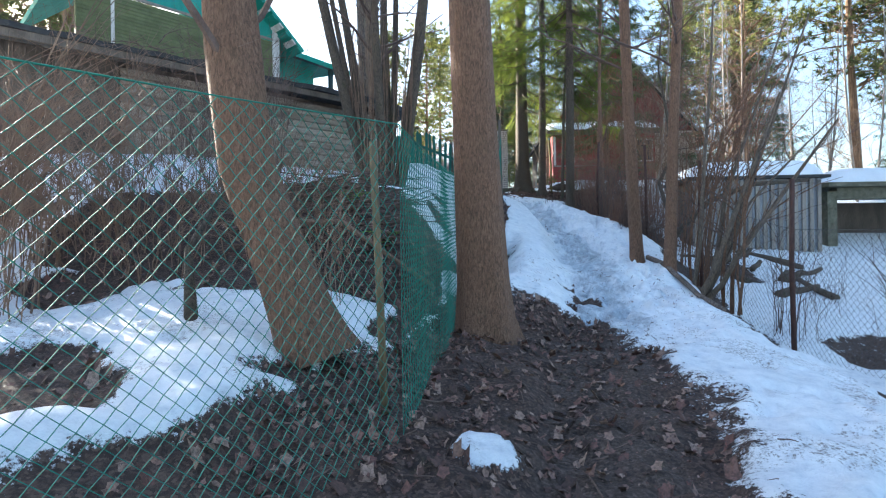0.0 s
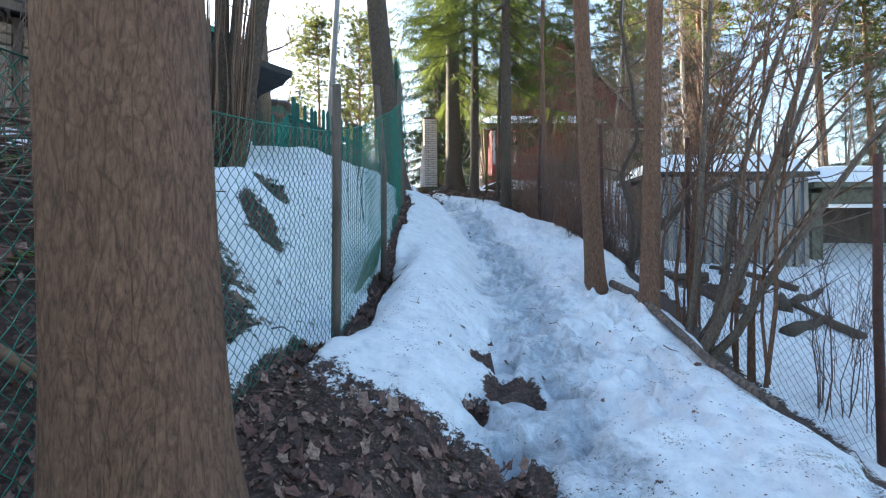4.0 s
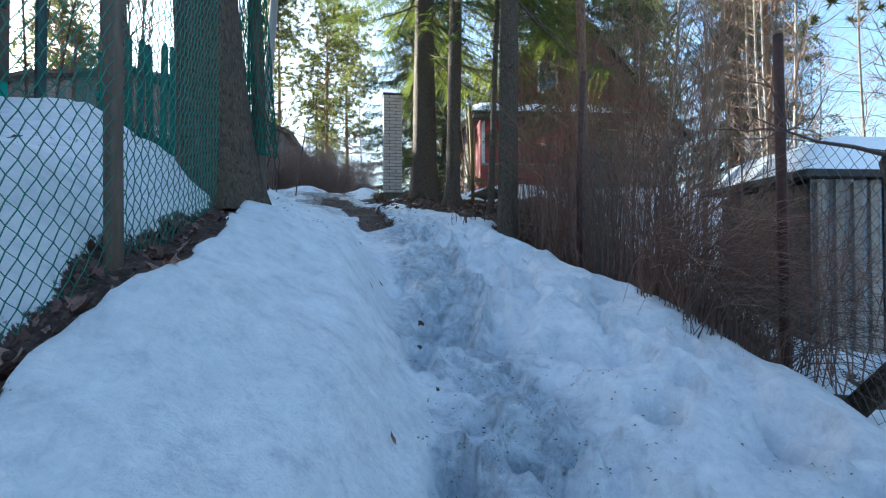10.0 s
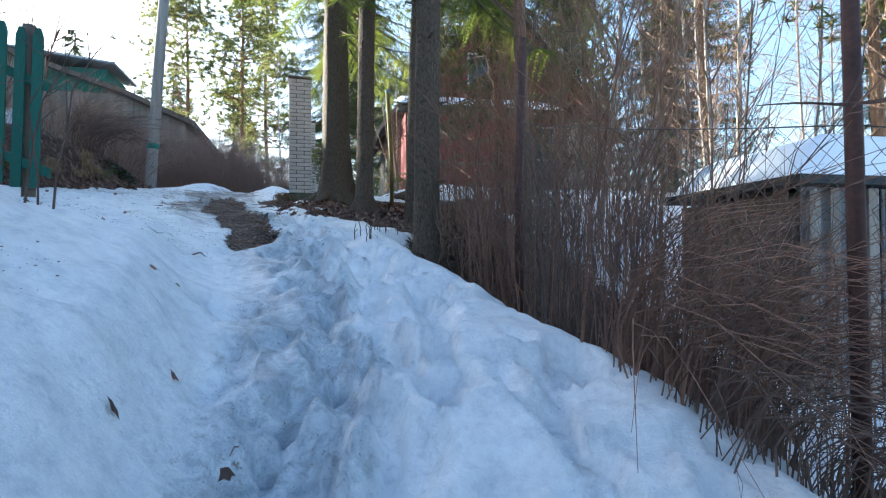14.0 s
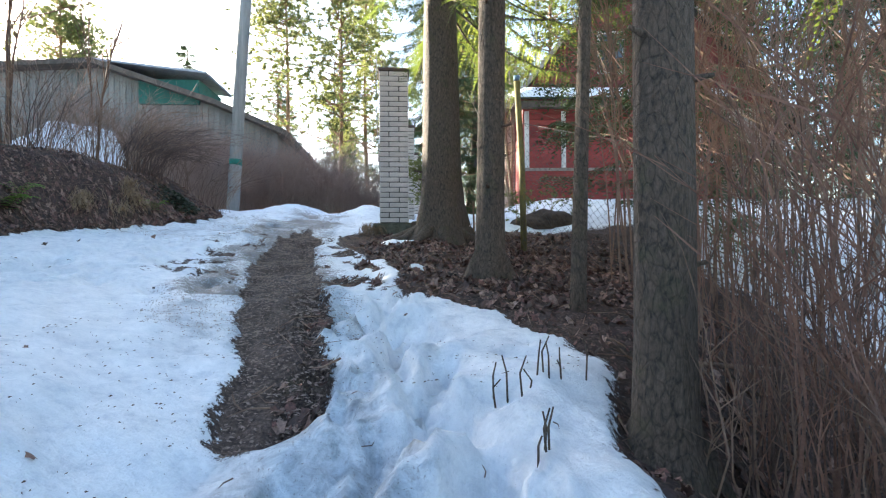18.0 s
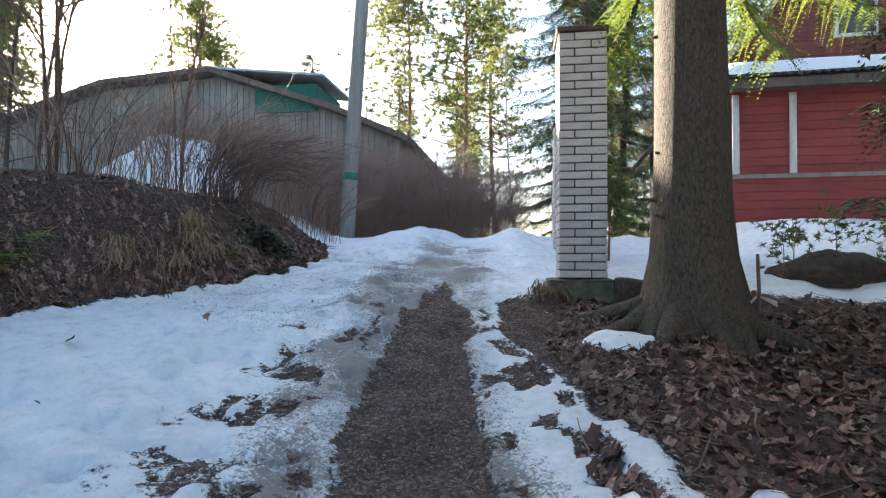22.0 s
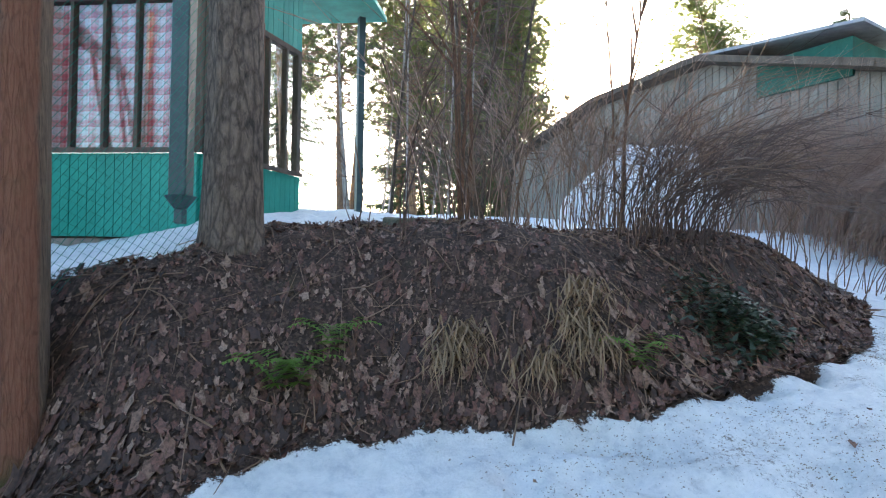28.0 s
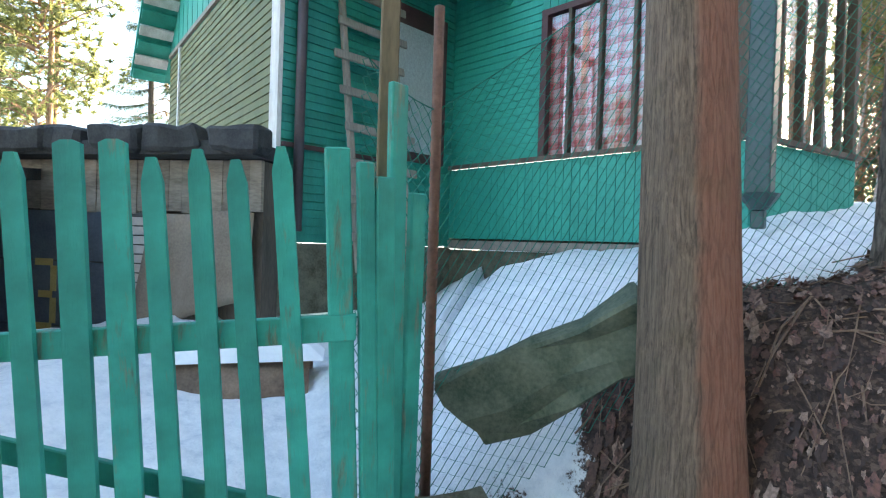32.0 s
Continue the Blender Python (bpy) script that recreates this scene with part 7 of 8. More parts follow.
for i, (x, y) in enumerate(((-1.5, 20.0), (-1.53, 20.08), (-1.22, 20.6), (-1.28, 20.72), (-1.2, 20.36), (-1.1, 20.64), (1.95, 20.85), (2.05, 20.9))):
    tuft(x, y, 440 + i)

# dark post in the yard behind the first mesh
yp = thing("yard_post", -0.30, 2.7, gz(-0.30, 2.7) - 0.1, "thin dark green-brown post behind the mesh fence", "post")
tube("pole", [(0, 0, 0), (-0.02, 0, 0.75), (-0.045, 0, 1.46)], [0.020, 0.020, 0.019], M_mossy_wood, yp, 9)
# mossy iron post ending the grey mesh fence
M_moss_post = two_tone("mossy_iron_post", (0.05, 0.038, 0.022), (0.22, 0.185, 0.045), 7, 0.8, (1, 1, 0.4), 0.4)
ip = thing("fence_post", 3.86, 19.0, gz(3.86, 19.0) - 0.1, "rusty iron fence post with yellow-green moss and a blue top", "post")
hp = 5.0 - ip.location.z
tube("pipe", [(0, 0, 0), (-0.02, -0.01, hp * 0.5), (-0.08, -0.05, hp - 0.06)], [0.036, 0.035, 0.034], M_moss_post, ip, 12)
tube("cap", [(-0.08, -0.05, hp - 0.058), (-0.082, -0.052, hp)], [0.035, 0.033], two_tone("faded_blue_paint", (0.08, 0.16, 0.24), (0.2, 0.3, 0.36), 9, 0.7), ip, 12)

# stones and slabs by the gate
def slab(name, x, y, z, sx, sy, sz, rx, ry, rz, label, mat, rough=0.03, seed=0):
    rnd = random.Random(seed)
    t = thing(name, x, y, z, label, "slab")
    bm = block(-sx / 2, -sy / 2, -sz / 2, sx / 2, sy / 2, sz / 2, 0.012)
    bmesh.ops.subdivide_edges(bm, edges=bm.edges[:], cuts=3, use_grid_fill=True)
    for v in bm.verts:
        v.co += Vector((noise.noise(v.co * 5 + Vector((seed, 0, 0))), noise.noise(v.co * 5 + Vector((0, seed, 0))), noise.noise(v.co * 4))) * rough
    part("body", bm, mat, t).data.transform(pose(0, 0, 0, rx, ry, rz))
    return t


M_slab = two_tone("mossy_green_slab", (0.02, 0.045, 0.026), (0.15, 0.16, 0.11), 6, 0.85, strength=0.6, dist=0.012)
slab("concrete_slab", -2.38, 17.60, 3.78, 0.85, 0.13, 0.32, 12, -31, 80, "broken green-grey concrete slab on edge in the bank", M_slab, 0.09, 3)
slab("concrete_block", -1.98, 17.2, gz(-1.98, 17.2) + 0.05, 0.36, 0.2, 0.2, 8, -30, 62, "mossy broken concrete block by the gate", M_concrete, 0.05, 4)
slab("flat_stone", -2.2, 17.2, gz(-2.2, 17.2) + 0.12, 0.14, 0.28, 0.42, 0, 14, 25, "mossy upright stone at the fence foot", M_concrete, 0.07, 6)
slab("rock", -2.75, 20.9, gz(-2.75, 20.9) - 0.04, 1.3, 0.35, 0.14, 0, 3, 85, "half-buried mossy beam on the bank", M_concrete, 0.04, 8)
slab("stump", 2.74, 20.9, gz(2.74, 20.9) + 0.08, 0.2, 0.2, 0.3, 0, 0, 20, "dark rotten stump beside the pillar", M_bark_spruce, 0.06, 9)
# rails between the pillars
for i, (ya, yb, xa, xb) in enumerate(((21.49, 24.04, 2.40, 2.48), (24.49, 26.79, 2.5, 2.6), (27.24, 29.49, 2.62, 2.72))):
    for z in (5.05, 4.07):
        t = thing("gate_rail", xa, ya, z, "grey metal rail fixed between two brick pillars", "rail", "rails between the pillars")
        d = Vector((xb - xa, yb - ya, 0))
        part("bar", block(-0.02, 0, -0.03, 0.02, d.length, 0.03, 0.004, m=pose(0, 0, 0, 0, 0, -math.degrees(math.atan2(d.x, d.y)))), M_grey_wood, t)

# low building beside the slate shed
t = thing("garage", 10.0, 14.0, 1.0, "low concrete garage with a dark opening and snow on its roof", "garage")
part("wall", block(0, 0, 0, 0.25, 3, 1.5), M_concrete, t)
part("lintel", block(0.25, 0, 1.3, 4, 0.3, 1.6), M_concrete, t)
part("back", block(0.25, 1.2, 0, 4, 1.3, 1.29), M_dark_wood, t)
part("side_wall", block(3.75, 0, 0, 4.0, 1.19, 1.29), M_concrete, t)
part("roof", block(-0.1, -0.2, 1.61, 4.2, 3, 1.72), M_concrete, t)
part("snow_cover", snow_slab([(-0.1, -0.2, 1.725), (4.2, -0.2, 1.725), (4.2, 3, 1.725), (-0.1, 3, 1.725)], 0.4), M_snow, t, "thick old snow", smooth=True)

# half-buried trough in the yard
tr = thing("metal_trough", -3.35, 15.72, gz(-3.35, 15.72) - 0.12, "rusty half-round metal trough capped with snow", "trough")
V, F = [], []
n = 18
for x, k in ((-0.42, 1.0), (0.42, 0.92)):
    for q, y0 in ((0.27, 0.0), (0.25, 0.0)):
        for i in range(n + 1):
            w = math.pi * i / n
            V.append(Vector((x, q * k * math.cos(w), 0.05 + q * k * math.sin(w))))
m1 = n + 1
for i in range(n):
    F += [(i, i + 1, 2 * m1 + i + 1, 2 * m1 + i), (m1 + i + 1, m1 + i, 3 * m1 + i, 3 * m1 + i + 1), (i + 1, i, m1 + i, m1 + i + 1), (2 * m1 + i, 2 * m1 + i + 1, 3 * m1 + i + 1, 3 * m1 + i)]
raw("shell", V, F, two_tone("rusty_brown_sheet", (0.10, 0.062, 0.04), (0.30, 0.20, 0.14), 6, 0.7, strength=0.3), tr, True)
part("cap", snow_slab([(-0.5, -0.2, 0.27), (0.45, -0.2, 0.25), (0.45, 0.22, 0.25), (-0.5, 0.22, 0.27)], 0.13, 10), M_snow, tr, "old snow", smooth=True)
part("prop_board", block(0.44, -0.1, -0.1, 0.465, 0.0, 0.3, 0.004, m=pose(0, 0, 0, 8, -14, 0)), M_hut, tr)
tr.rotation_euler[2] = radians(-70)
# earth mound with pine seedlings behind the big spruce
mo = thing("earth_mound", 4.87, 21.97, gz(4.87, 21.97) - 0.12, "rounded dark mound of earth and needles beside the spruce", "mound")
bm = bmesh.new()
bmesh.ops.create_uvsphere(bm, u_segments=32, v_segments=18, radius=1.0)
bmesh.ops.delete(bm, geom=[v for v in bm.verts if v.co.z < -0.1], context="VERTS")
for v in bm.verts:
    v.co *= 1 + 0.16 * noise.noise(v.co * 1.9) + 0.06 * noise.noise(v.co * 6)
    v.co = Vector((v.co.x * 0.62, v.co.y * 0.5, v.co.z * 0.34))
part("body", bm, two_tone("needle_soil", (0.02, 0.014, 0.010), (0.09, 0.06, 0.042), 14, 0.95, strength=0.9, dist=0.03), mo, smooth=True)
for i, (dx, dy, h) in enumerate(((-0.55, -0.25, 0.42), (-0.3, 0.1, 0.55), (0.15, 0.2, 0.5), (0.5, -0.1, 0.35))):
    x, y = 4.87 + dx, 21.97 + dy
    sd = thing("pine_seedling", x, y, gz(x, y) + 0.03, "tiny dull green pine seedling on the mound", "tree", "pine seedlings")
    tube("stem", [(0, 0, -0.08), (0.01, 0, h * 0.5), (0, 0.01, h)], [0.006, 0.004, 0.002], M_bark_far, sd, 5)
    V, F, BV, BF = pine_crown(900 + i, h, 0.08, 0.14, 12, 0.3, 3)
    raw("crown", V, F, M_needle_pine, sd)
st = thing("marker_stake", 3.41, 20.0, gz(3.41, 20.0) - 0.05, "thin wooden stake with a faded pink ribbon tied round it", "stake")
tube("rod", [(0, 0, 0), (0.01, 0, 0.3), (0.0, 0, 0.62)], [0.014, 0.013, 0.011], M_stem, st, 7)
M_ribbon = two_tone("faded_pink_ribbon", (0.42, 0.26, 0.22), (0.62, 0.44, 0.38), 20, 0.8)
for sg, l in ((-1, 0.13), (1, 0.11)):
    bm = bmesh.new()
    c = [[bm.verts.new((sg * (0.012 + l * k), -0.015 - 0.01 * math.sin(5 * k), 0.33 - (0.12 if sg < 0 else 0.05) * k + w)) for w in (-0.008 - 0.012 * k, 0.008 + 0.012 * k)] for k in (0, 0.33, 0.66, 1)]
    for p, q in zip(c, c[1:]):
        bm.faces.new((p[0], q[0], q[1], p[1]))
    g = bmesh.ops.extrude_face_region(bm, geom=bm.faces[:])
    bmesh.ops.translate(bm, vec=(0, 0.003, 0), verts=[v for v in g["geom"] if isinstance(v, bmesh.types.BMVert)])
    part("ribbon_end", bm, M_ribbon, st, "faded pink ribbon")
# surface roots of the big spruce
V, F = [], []
rr = random.Random(77)
for a, l in ((2.6, 0.95), (3.3, 0.7), (4.0, 0.75), (4.7, 0.6), (5.6, 0.8), (0.4, 0.7), (1.5, 0.6)):
    pts = []
    for k in (0.0, 0.25, 0.5, 0.75, 1.0):
        x, y = math.cos(a + 0.25 * k) * (0.16 + l * k), math.sin(a + 0.25 * k) * (0.16 + l * k)
        pts.append(Vector((x, y, gz(3.0 + x, 20.0 + y) - spruces[0].location.z + 0.2 * (1 - k) ** 2 - 0.04 * k)))
    tube_into(V, F, pts, [0.12, 0.085, 0.055, 0.035, 0.015], 8)
raw("root", V, F, M_bark_spruce, spruces[0], True)

# cut sapling stubs poking out of the snow
for i, (x, y, n) in enumerate(((3.0, 15.3, 5), (3.16, 15.34, 3), (3.03, 14.78, 4), (3.3, 15.42, 3))):
    t = thing("cut_sapling", x, y, gz(x, y), "cut dark sapling stubs poking out of the snow", "stubs", "cut saplings by the path")
    r2 = random.Random(600 + i)
    for k in range(n):
        dx, dy, h = r2.uniform(-0.07, 0.07), r2.uniform(-0.05, 0.05), r2.uniform(0.07, 0.19)
        tube("stub", [(dx, dy, -0.05), (dx + r2.gauss(0, 0.01), dy, h * 0.6), (dx + r2.gauss(0, 0.02), dy, h)], [0.0045, 0.004, 0.003], M_bark_spruce, t, 6)


def sticks(n, region, label, mat, size, seed, fits):
    """Dead twigs lying about on the litter."""
    rs = np.random.RandomState(seed)
    x0, x1, y0, y1 = region
    X, Y = rs.uniform(x0, x1, n * 6), rs.uniform(y0, y1, n * 6)
    keep = fits(X, Y)
    V, F = [], []
    for x, y in list(zip(X[keep], Y[keep]))[:n]:
        a, l = rs.uniform(0, 6.28), size[0] + (size[1] - size[0]) * rs.rand() ** 2
        r = 0.0022 + 0.004 * rs.rand() ** 2
        pts = [Vector((x + math.cos(a) * l * k + rs.normal(0, 0.01), y + math.sin(a) * l * k, 0)) for k in (-0.5, 0, 0.5)]
        for q in pts:
            q.z = gz(q.x, q.y) + 0.008 + 0.03 * rs.rand()
        tube_into(V, F, pts, [r, r * 0.9, r * 0.4], 4)
    return tagged(raw("twig_litter", V, F, mat), label, "twigs", kind="stuff")


sticks(700, (-3.4, -0.6, 17.3, 23.8), "thin dead twigs lying on the leafy bank", M_stem, (0.08, 0.45), 21, lambda x, y: covers(x, y)[0] < 0.4)
sticks(380, (1.8, 5.0, 14.5, 21.0), "thin dead twigs lying round the spruces", M_stem, (0.08, 0.5), 22, lambda x, y: covers(x, y)[0] < 0.4)
sticks(160, (-0.6, 2.0, 1.0, 6.0), "thin dead twigs on the trodden start of the path", M_twig, (0.06, 0.3), 23, lambda x, y: covers(x, y)[0] < 0.4)
sticks(70, (0.2, 4.0, 1.5, 15.0), "broken twigs lying on the snow", M_twig, (0.02, 0.12), 24, lambda x, y: (covers(x, y)[0] > 0.6) & (vnoise(x, y, 0.6, 9) > -0.1))

# ---- woods ----
def far_tree(kind, seed):
    rnd = random.Random(seed)
    h = {"pine": 15.0, "spruce": 13.0, "birch": 11.0}[kind]
    label = {"pine": "tall pine with reddish bark and airy green crown", "spruce": "dark green spruce with drooping branches", "birch": "slender leafless birch with fine twigs"}[kind]
    t = tagged(new(kind + "_tree"), label, "tree", "woods")
    pts = trunk_path((0, 0, -0.3), (rnd.uniform(-0.5, 0.5), rnd.uniform(-0.5, 0.5), h), 0.25, 7, seed)
    r = {"pine": 0.17, "spruce": 0.16, "birch": 0.06}[kind]
    trunk(t, pts, r, r * 0.25, M_bark_far if kind == "pine" else (M_bark_spruce if kind == "spruce" else M_bark_birch), 1.15, 8, seed)
    if kind == "birch":
        bare_crown(t, pts, seed, 0.12, 42, 2.3, 0.016, M_stem, 2)
        return t
    V, F, BV, BF = pine_crown(seed, h + 0.3, h * (0.42, 0.25, 0.33)[seed % 3], 3.2, 90, 1.45) if kind == "pine" else spruce_mesh(seed, h + 0.5, 0.7, 2.7, 28, 0.75)
    raw("crown", V, F, M_needle_pine if kind == "pine" else M_needle_far, t)
    raw("bough", BV, BF, M_bark_far, t)["kind"] = "stuff"
    return t


M_bark_birch = material("birch_bark", bark_build((0.14, 0.12, 0.10), (0.42, 0.38, 0.33), 0.0, 0.6))
# paler copy of the spruce needles, the lit look put into the base colour
M_needle_far = two_tone("spruce_needles_lit", (0.03, 0.05, 0.018), (0.09, 0.13, 0.04), 2, 0.7, strength=0.1)
protos = {k: [far_tree(k, 500 + 10 * i + j) for j in range(3)] for i, k in enumerate(("pine", "spruce", "birch"))}
used = {k: 0 for k in protos}


def plant(kind, x, y, s=1.0):
    r = random.Random(int(x * 97 + y * 31))
    z = float(land(x, y)) - 0.1
    i = used[kind]
    used[kind] += 1
    m = pose(x, y, z, 0, 0, r.uniform(0, 360))
    if i < 3:
        ob = protos[kind][i]
        ob.matrix_basis = m @ Matrix.Diagonal((s, s, s, 1))
    else:
        src = protos[kind][i % 3]
        ob = copy_thing(src, m)
        ob.scale = (s, s, s)


plant("pine", -1.2, 42.8, 1.0)
plant("pine", -4.4, 43.4, 0.95)
plant("pine", 0.3, 47.0, 1.05)
plant("spruce", 3.6, 35.0, 1.15)
plant("spruce", 5.2, 38.0, 1.2)
plant("birch", 1.6, 40.0, 0.9)
wr = random.Random(31)
for i, (x, y) in enumerate(((-3.3, 3.6), (-3.9, 4.6), (-4.6, 5.2), (-3.6, 5.6), (-5.2, 6.4))):
    shrub("bush", x, y, 45, rnd.uniform(1.3, 2.2), 0.5, "dense tangle of grey-brown bare brushwood in the yard", M_stem, 740 + i, arch=(rnd.uniform(-0.5, 0.5), rnd.uniform(-0.5, 0.3)), r=0.007, group="brushwood in the yard", base=0.55, twigs=12)
sp = thing("pine_sapling", 2.9, 23.2, gz(2.9, 23.2) - 0.03, "small green pine sapling in the snow by the pillars", "tree")
tube("stem", [(0, 0, 0), (0.02, 0, 0.5), (0, 0, 1.1)], [0.018, 0.013, 0.005], M_bark_far, sp, 6)
V, F, BV, BF = pine_crown(61, 1.15, 0.2, 0.4, 26, 0.4)
raw("crown", V, F, M_needle_pine, sp)
for i in range(14):
    x, y = rnd.uniform(-4.6, -0.9), rnd.uniform(4.9, 6.9)
    shrub("bush", x, y, 30, rnd.uniform(0.5, 1.0), 0.5, "low tangled brush on the yard slope", M_stem, 700 + i, arch=(rnd.uniform(-0.4, 0.4), -0.3), r=0.006, group="brush on the yard slope", base=0.5, twigs=8)


def wood(n, x0, x1, y0, y1, kinds, smin=0.8, smax=1.15, avoid=()):
    done = 0
    while done < n:
        x, y = wr.uniform(x0, x1), wr.uniform(y0, y1)
        if abs((x - 2.5) * 0.663 + (y - 20.5) * 0.749) < 4.2 and x < 0:
            continue
        if x < -5 and 15 < y < 17.5 - 0.5 * (x + 0.2):
            continue
        if any(a < x < b and c < y < d for a, b, c, d in avoid):
            continue
        plant(wr.choice(kinds), x, y, wr.uniform(smin, smax))
        done += 1


homes = ((4.5, 15.5, 25, 34), (-17, -1, 29.5, 42), (5.5, 15, 12.5, 17.5), (-14, -3.5, 8, 21.5), (-1, 3.0, 0, 40))
wood(34, 6, 26, 17, 42, ("birch", "birch", "pine", "spruce"), 0.75, 1.1, homes)
wood(16, 11, 30, 3, 20, ("birch", "birch", "pine"), 0.7, 1.0, homes)
wood(22, -30, 16, 46, 66, ("pine", "pine", "spruce", "birch"), 0.9, 1.2, homes)
wood(14, -34, -18, 24, 40, ("pine", "spruce", "pine"), 0.7, 1.0, homes)
wood(4, -18, -10, 24, 30, ("birch",), 0.65, 1.0, homes)
for i in range(5):
    x, y = wr.uniform(-9.5, -4.2), wr.uniform(21.8, 25.5)
    if y < 18.3 - 0.5 * (x + 0.2):
        continue
    t, pts = place_trunk("thicket_tree", x, y, 0.035, "dark tangled leafless young tree behind the bank", M_bark_spruce, (wr.uniform(-0.8, 0.8), wr.uniform(-0.6, 0.6)), wr.uniform(4.0, 6.5), 640 + i, 1.2, group="thicket behind the bank")
    V, F = [], []
    r2 = random.Random(640 + i)
    for k in range(34):
        s = 0.1 + 0.88 * k / 34
        q = pts[min(int(s * 8), 7)].lerp(pts[min(int(s * 8) + 1, 8)], s * 8 - int(s * 8))
        a = r2.uniform(0, 6.28)
        branchy(V, F, q, (math.cos(a), math.sin(a), r2.uniform(-0.1, 0.7)), 1.9 * (1.2 - 0.6 * s), 0.011, r2, 2, 0.02)
    raw("crown", V, F, M_twig, t)
for kind, x, y, k in (("pine", -15.5, 22.8, 0.8), ("birch", -12.5, 23.6, 0.85), ("pine", -18.5, 25.5, 0.85), ("birch", -16.5, 25.0, 0.9), ("spruce", -21.0, 24.0, 0.9), ("birch", -14.0, 21.0, 0.9), ("pine", -19.5, 21.2, 0.8), ("birch", -18.0, 22.5, 0.95), ("pine", -23.0, 27.5, 0.95), ("birch", -20.5, 28.0, 0.95), ("birch", -11.2, 25.8, 0.7), ("pine", -25.0, 22.5, 1.0), ("birch", -22.5, 19.5, 0.95)):
    plant(kind, x, y, k)
wood(18, 9, 24, 18, 34, ("birch",), 0.6, 0.9, homes)
wood(8, 13, 26, 6, 16, ("birch",), 0.6, 0.9, homes)
wood(10, -34, -18, 28, 46, ("pine", "spruce"), 0.9, 1.2, homes)
wood(6, -26, -15, -4, 8, ("spruce", "pine"), 0.8, 1.1, homes)
wood(8, -14, 16, -22, -8, ("pine", "spruce", "birch"), 0.8, 1.1, homes)

# ---- fallen leaves and crumbs ----
def leaf_build(nt, bsdf):
    g = nt.nodes.new("ShaderNodeNewGeometry")
    col = ramp(nt, g.outputs["Random Per Island"], [(0.0, (0.030, 0.016, 0.012)), (0.35, (0.11, 0.054, 0.038)), (0.55, (0.165, 0.070, 0.052)), (0.8, (0.27, 0.155, 0.112)), (1.0, (0.36, 0.24, 0.18))])
    nt.links.new(mix(nt, math_node(nt, "MULTIPLY", ramp(nt, grain(nt, coords(nt), 60, 5, 0.7), [(0.4, (0, 0, 0)), (0.65, (1, 1, 1))]), 0.75), col, (0.03, 0.018, 0.013)), bsdf.inputs["Base Color"])
    bsdf.inputs["Roughness"].default_value = 0.7


M_fallen = material("fallen_leaves", leaf_build)


def leaf_field(name, n, region, label, size=(0.03, 0.075), only_bare=True, seed=0, fits=None, power=3.4):
    """Curled lobed leaves strewn over bare ground in a stretch of the plan."""
    rs = np.random.RandomState(seed)
    x0, x1, y0, y1 = region
    X, Y = rs.uniform(x0, x1, n * 8), rs.uniform(y0, y1, n * 8)
    if only_bare:
        keep = covers(X, Y)[0] < 0.42
        X, Y = X[keep][:n], Y[keep][:n]
    else:
        X, Y = X[:n], Y[:n]
    if fits is not None:
        keep = fits(X, Y)
        X, Y = X[keep], Y[keep]
    Z = ground_z(X, Y)
    Zx, Zy = ground_z(X + 0.05, Y), ground_z(X, Y + 0.05)
    ang = np.linspace(0, 2 * math.pi, 10, endpoint=False)
    rad = np.array([1.15, 0.7, 1.0, 0.66, 0.78, 0.5, 0.82, 0.62, 1.02, 0.72])
    V, F = [], []
    for i in range(len(X)):
        s = size[0] + (size[1] - size[0]) * rs.rand() ** power
        a, curl, k = rs.uniform(0, 6.28), rs.uniform(-0.9, 1.1), rs.uniform(0, 6.28)
        gx, gy = (Zx[i] - Z[i]) / 0.05 + rs.normal(0, 0.38), (Zy[i] - Z[i]) / 0.05 + rs.normal(0, 0.38)
        n0 = len(V)
        lift = rs.uniform(0.006, 0.03)
        V.append((X[i], Y[i], Z[i] + lift))
        for w, q in zip(ang, rad):
            dx, dy = s * q * math.cos(w + a), s * q * math.sin(w + a)
            V.append((X[i] + dx, Y[i] + dy, Z[i] + lift + gx * dx + gy * dy + curl * s * q * q * abs(math.cos(w + k)) ** 1.5 * 1.1))
        F.extend((n0, n0 + 1 + j, n0 + 1 + (j + 1) % 10) for j in range(10))
    ob = raw(name, V, F, M_fallen)
    return tagged(ob, label, "leaves", kind="stuff")


leaf_field("fallen_leaves", 16000, (-3.6, -0.4, 17.0, 24.0), "brown dead leaves and litter covering the bank", (0.006, 0.030), seed=1)
leaf_field("fallen_leaves", 9000, (-2.6, -0.4, 17.0, 23.5), "large curled maple leaves along the foot of the bank", (0.012, 0.040), seed=7, fits=lambda x, y: (bank_foot(y) - x < 0.15 + 0.5 * np.random.RandomState(3).rand(len(x)) ** 2) & (bank_foot(y) - x > -0.08), power=1.6)
leaf_field("fallen_leaves", 9000, (2.0, 5.2, 14.5, 21.0), "brown dead leaves round the spruces", (0.008, 0.04), seed=2)
leaf_field("fallen_leaves", 3800, (2.1, 4.4, 16.6, 20.6), "large curled maple leaves round the spruces", (0.012, 0.042), seed=8, power=1.8)
leaf_field("fallen_leaves", 5000, (-1.2, 2.2, 1.0, 6.0), "brown dead leaves on the trodden start of the path", (0.006, 0.042), seed=3)
leaf_field("fallen_leaves", 2200, (-0.2, 1.6, 5.0, 12.5), "brown dead leaves along the fence foot", (0.008, 0.034), seed=4)
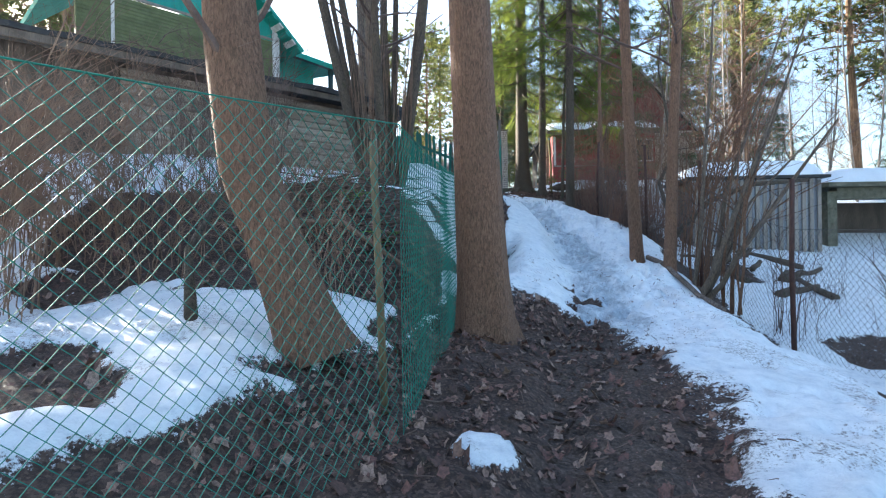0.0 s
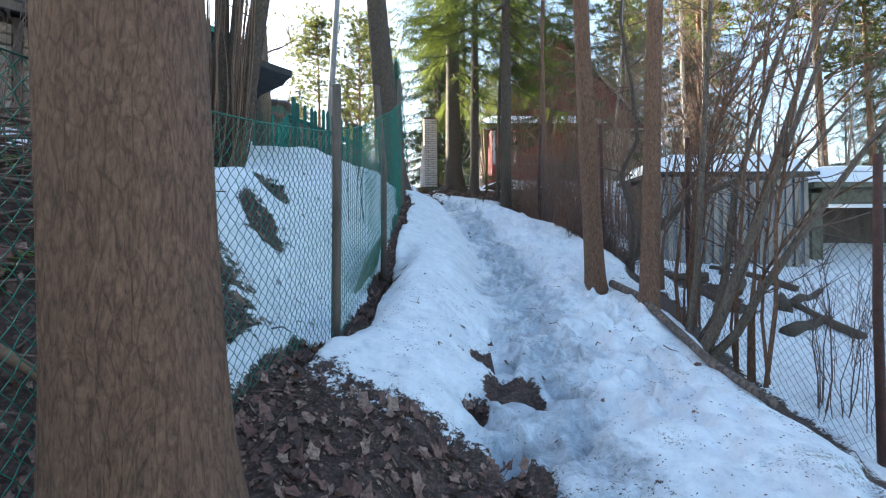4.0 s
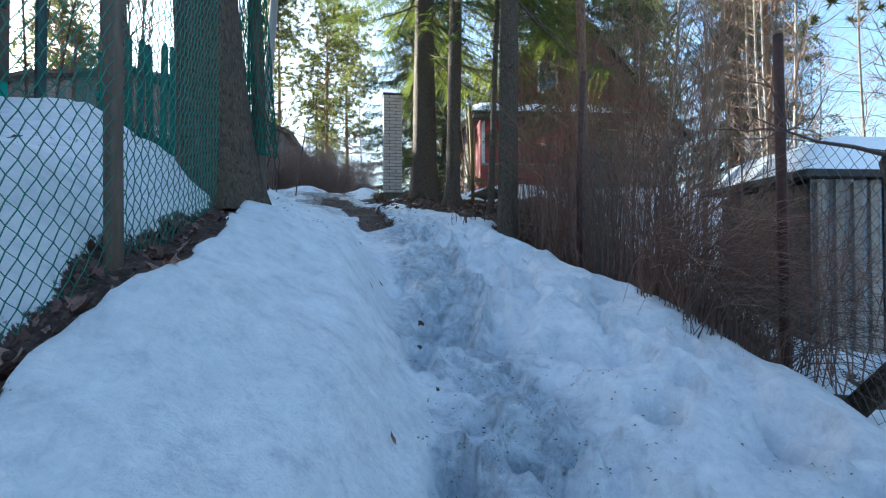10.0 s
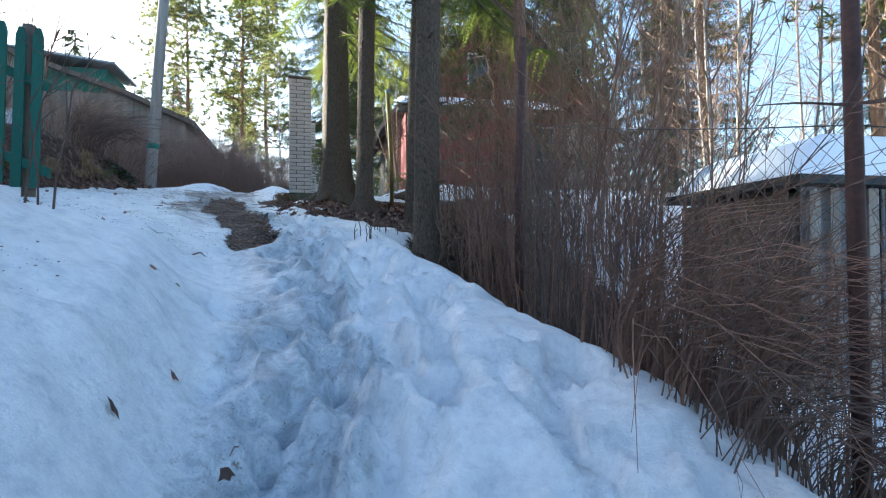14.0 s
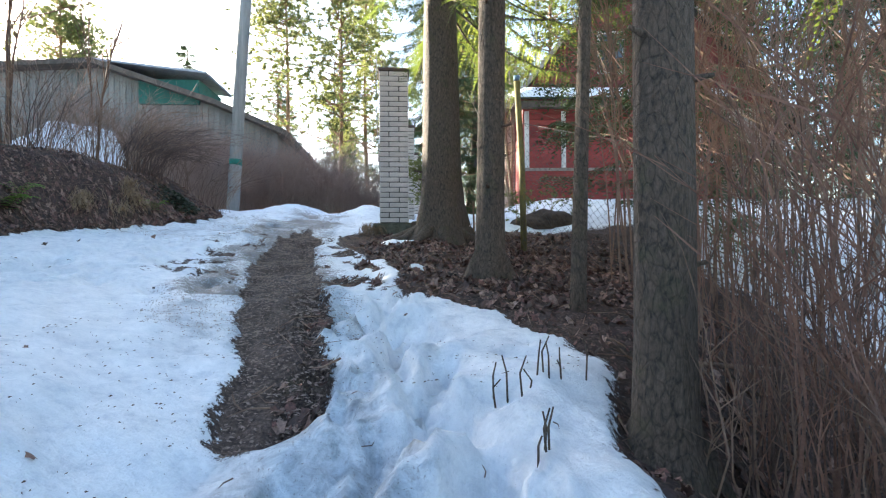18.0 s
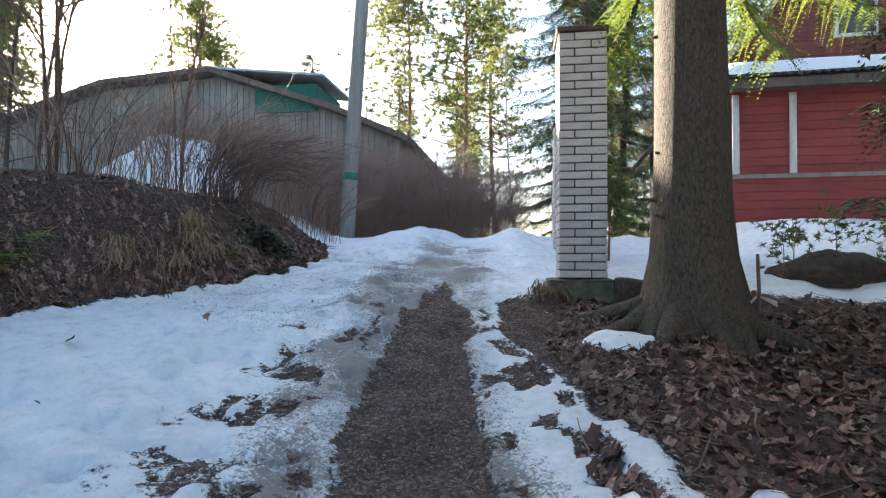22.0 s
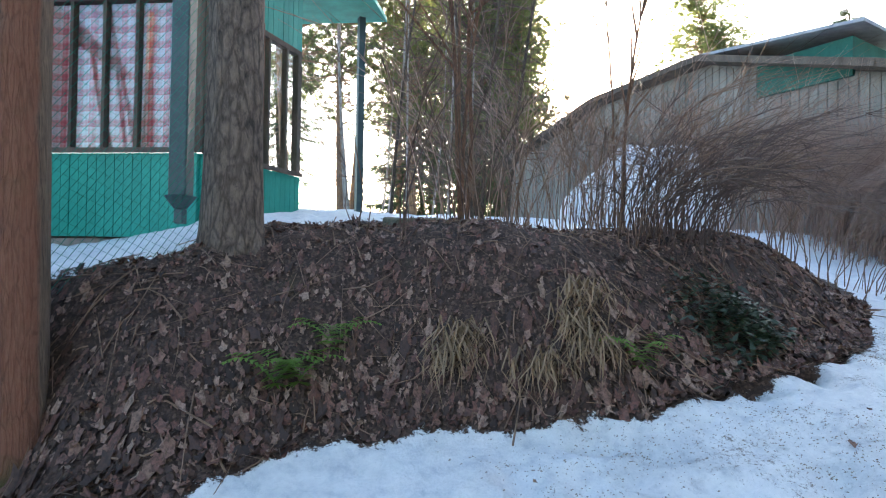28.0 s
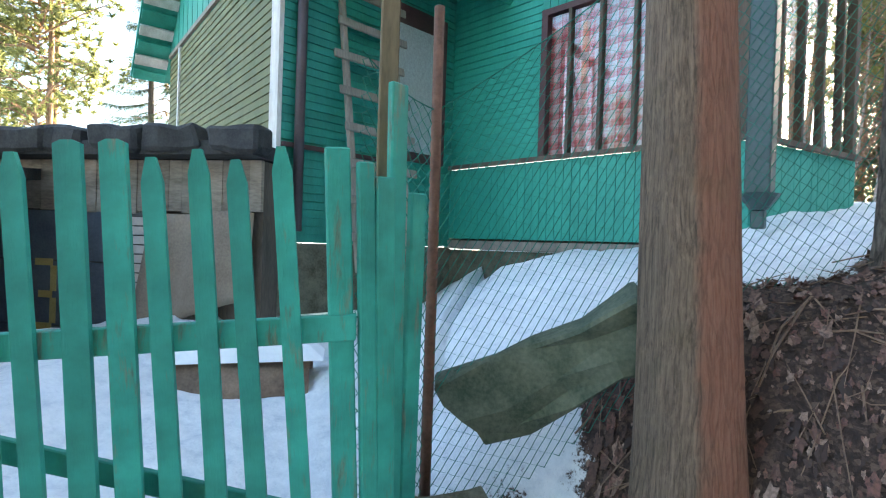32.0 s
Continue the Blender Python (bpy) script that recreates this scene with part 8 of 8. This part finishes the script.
leaf_field("fallen_leaves", 3000, (-5.0, 0.3, 2.0, 10.0), "dead leaves in the yard behind the fence", (0.012, 0.042), seed=5)
leaf_field("scattered_leaves", 120, (-1.5, 3.3, 4.8, 23.0), "single dead leaves scattered on the snow", (0.012, 0.035), False, seed=6)


def crumbs(name, n, region, label, mat, size, seed, fits=None):
    rs = np.random.RandomState(seed)
    x0, x1, y0, y1 = region
    X, Y = rs.uniform(x0, x1, n * 4), rs.uniform(y0, y1, n * 4)
    if fits is not None:
        keep = fits(X, Y)
        X, Y = X[keep], Y[keep]
    X, Y = X[:n], Y[:n]
    Z = ground_z(X, Y)
    V, F = [], []
    for i in range(len(X)):
        a, l = rs.uniform(0, 3.14), rs.uniform(*size)
        w = l * rs.uniform(0.1, 0.4)
        dx, dy = math.cos(a) * l, math.sin(a) * l
        ex, ey = -math.sin(a) * w, math.cos(a) * w
        n0 = len(V)
        x, y, z = X[i], Y[i], Z[i]
        V.extend(((x - dx, y - dy, z), (x + ex, y + ey, z + 0.001), (x + dx, y + dy, z + 0.002), (x - ex, y - ey, z), (x, y, z + w * 0.9 + 0.003)))
        F.extend(((n0, n0 + 1, n0 + 4), (n0 + 1, n0 + 2, n0 + 4), (n0 + 2, n0 + 3, n0 + 4), (n0 + 3, n0, n0 + 4)))
    return tagged(raw(name, V, F, mat), label, "debris", kind="stuff")


M_gravel = two_tone("brown_gravel", (0.07, 0.045, 0.035), (0.34, 0.25, 0.20), 30, 0.9, strength=0.2)
M_crumb = two_tone("grey_brown_crumbs", (0.12, 0.09, 0.07), (0.36, 0.30, 0.25), 30, 0.9, strength=0.2)
crumbs("gravel", 14000, (0.6, 2.5, 14.0, 21.6), "brown gravel and bark crumbs on the cleared strip", M_gravel, (0.006, 0.02), 11, lambda x, y: covers(x, y)[0] < 0.45)
crumbs("bark_crumbs", 30000, (-2.0, 3.0, 16.0, 27.0), "needles and bark crumbs strewn on icy snow", M_crumb, (0.0015, 0.007), 12, lambda x, y: (covers(x, y)[1] + 0.35 * vnoise(x, y, 1.7, 21) + 0.25 * vnoise(x, y, 60, 22) > 0.42) & (covers(x, y)[0] > 0.5))
crumbs("needle_litter", 4500, (0.3, 4.0, 4.5, 16.0), "dark needles and twig bits on the snow", M_twig, (0.002, 0.010), 13, lambda x, y: vnoise(x, y, 0.8, 3) > 0.0)
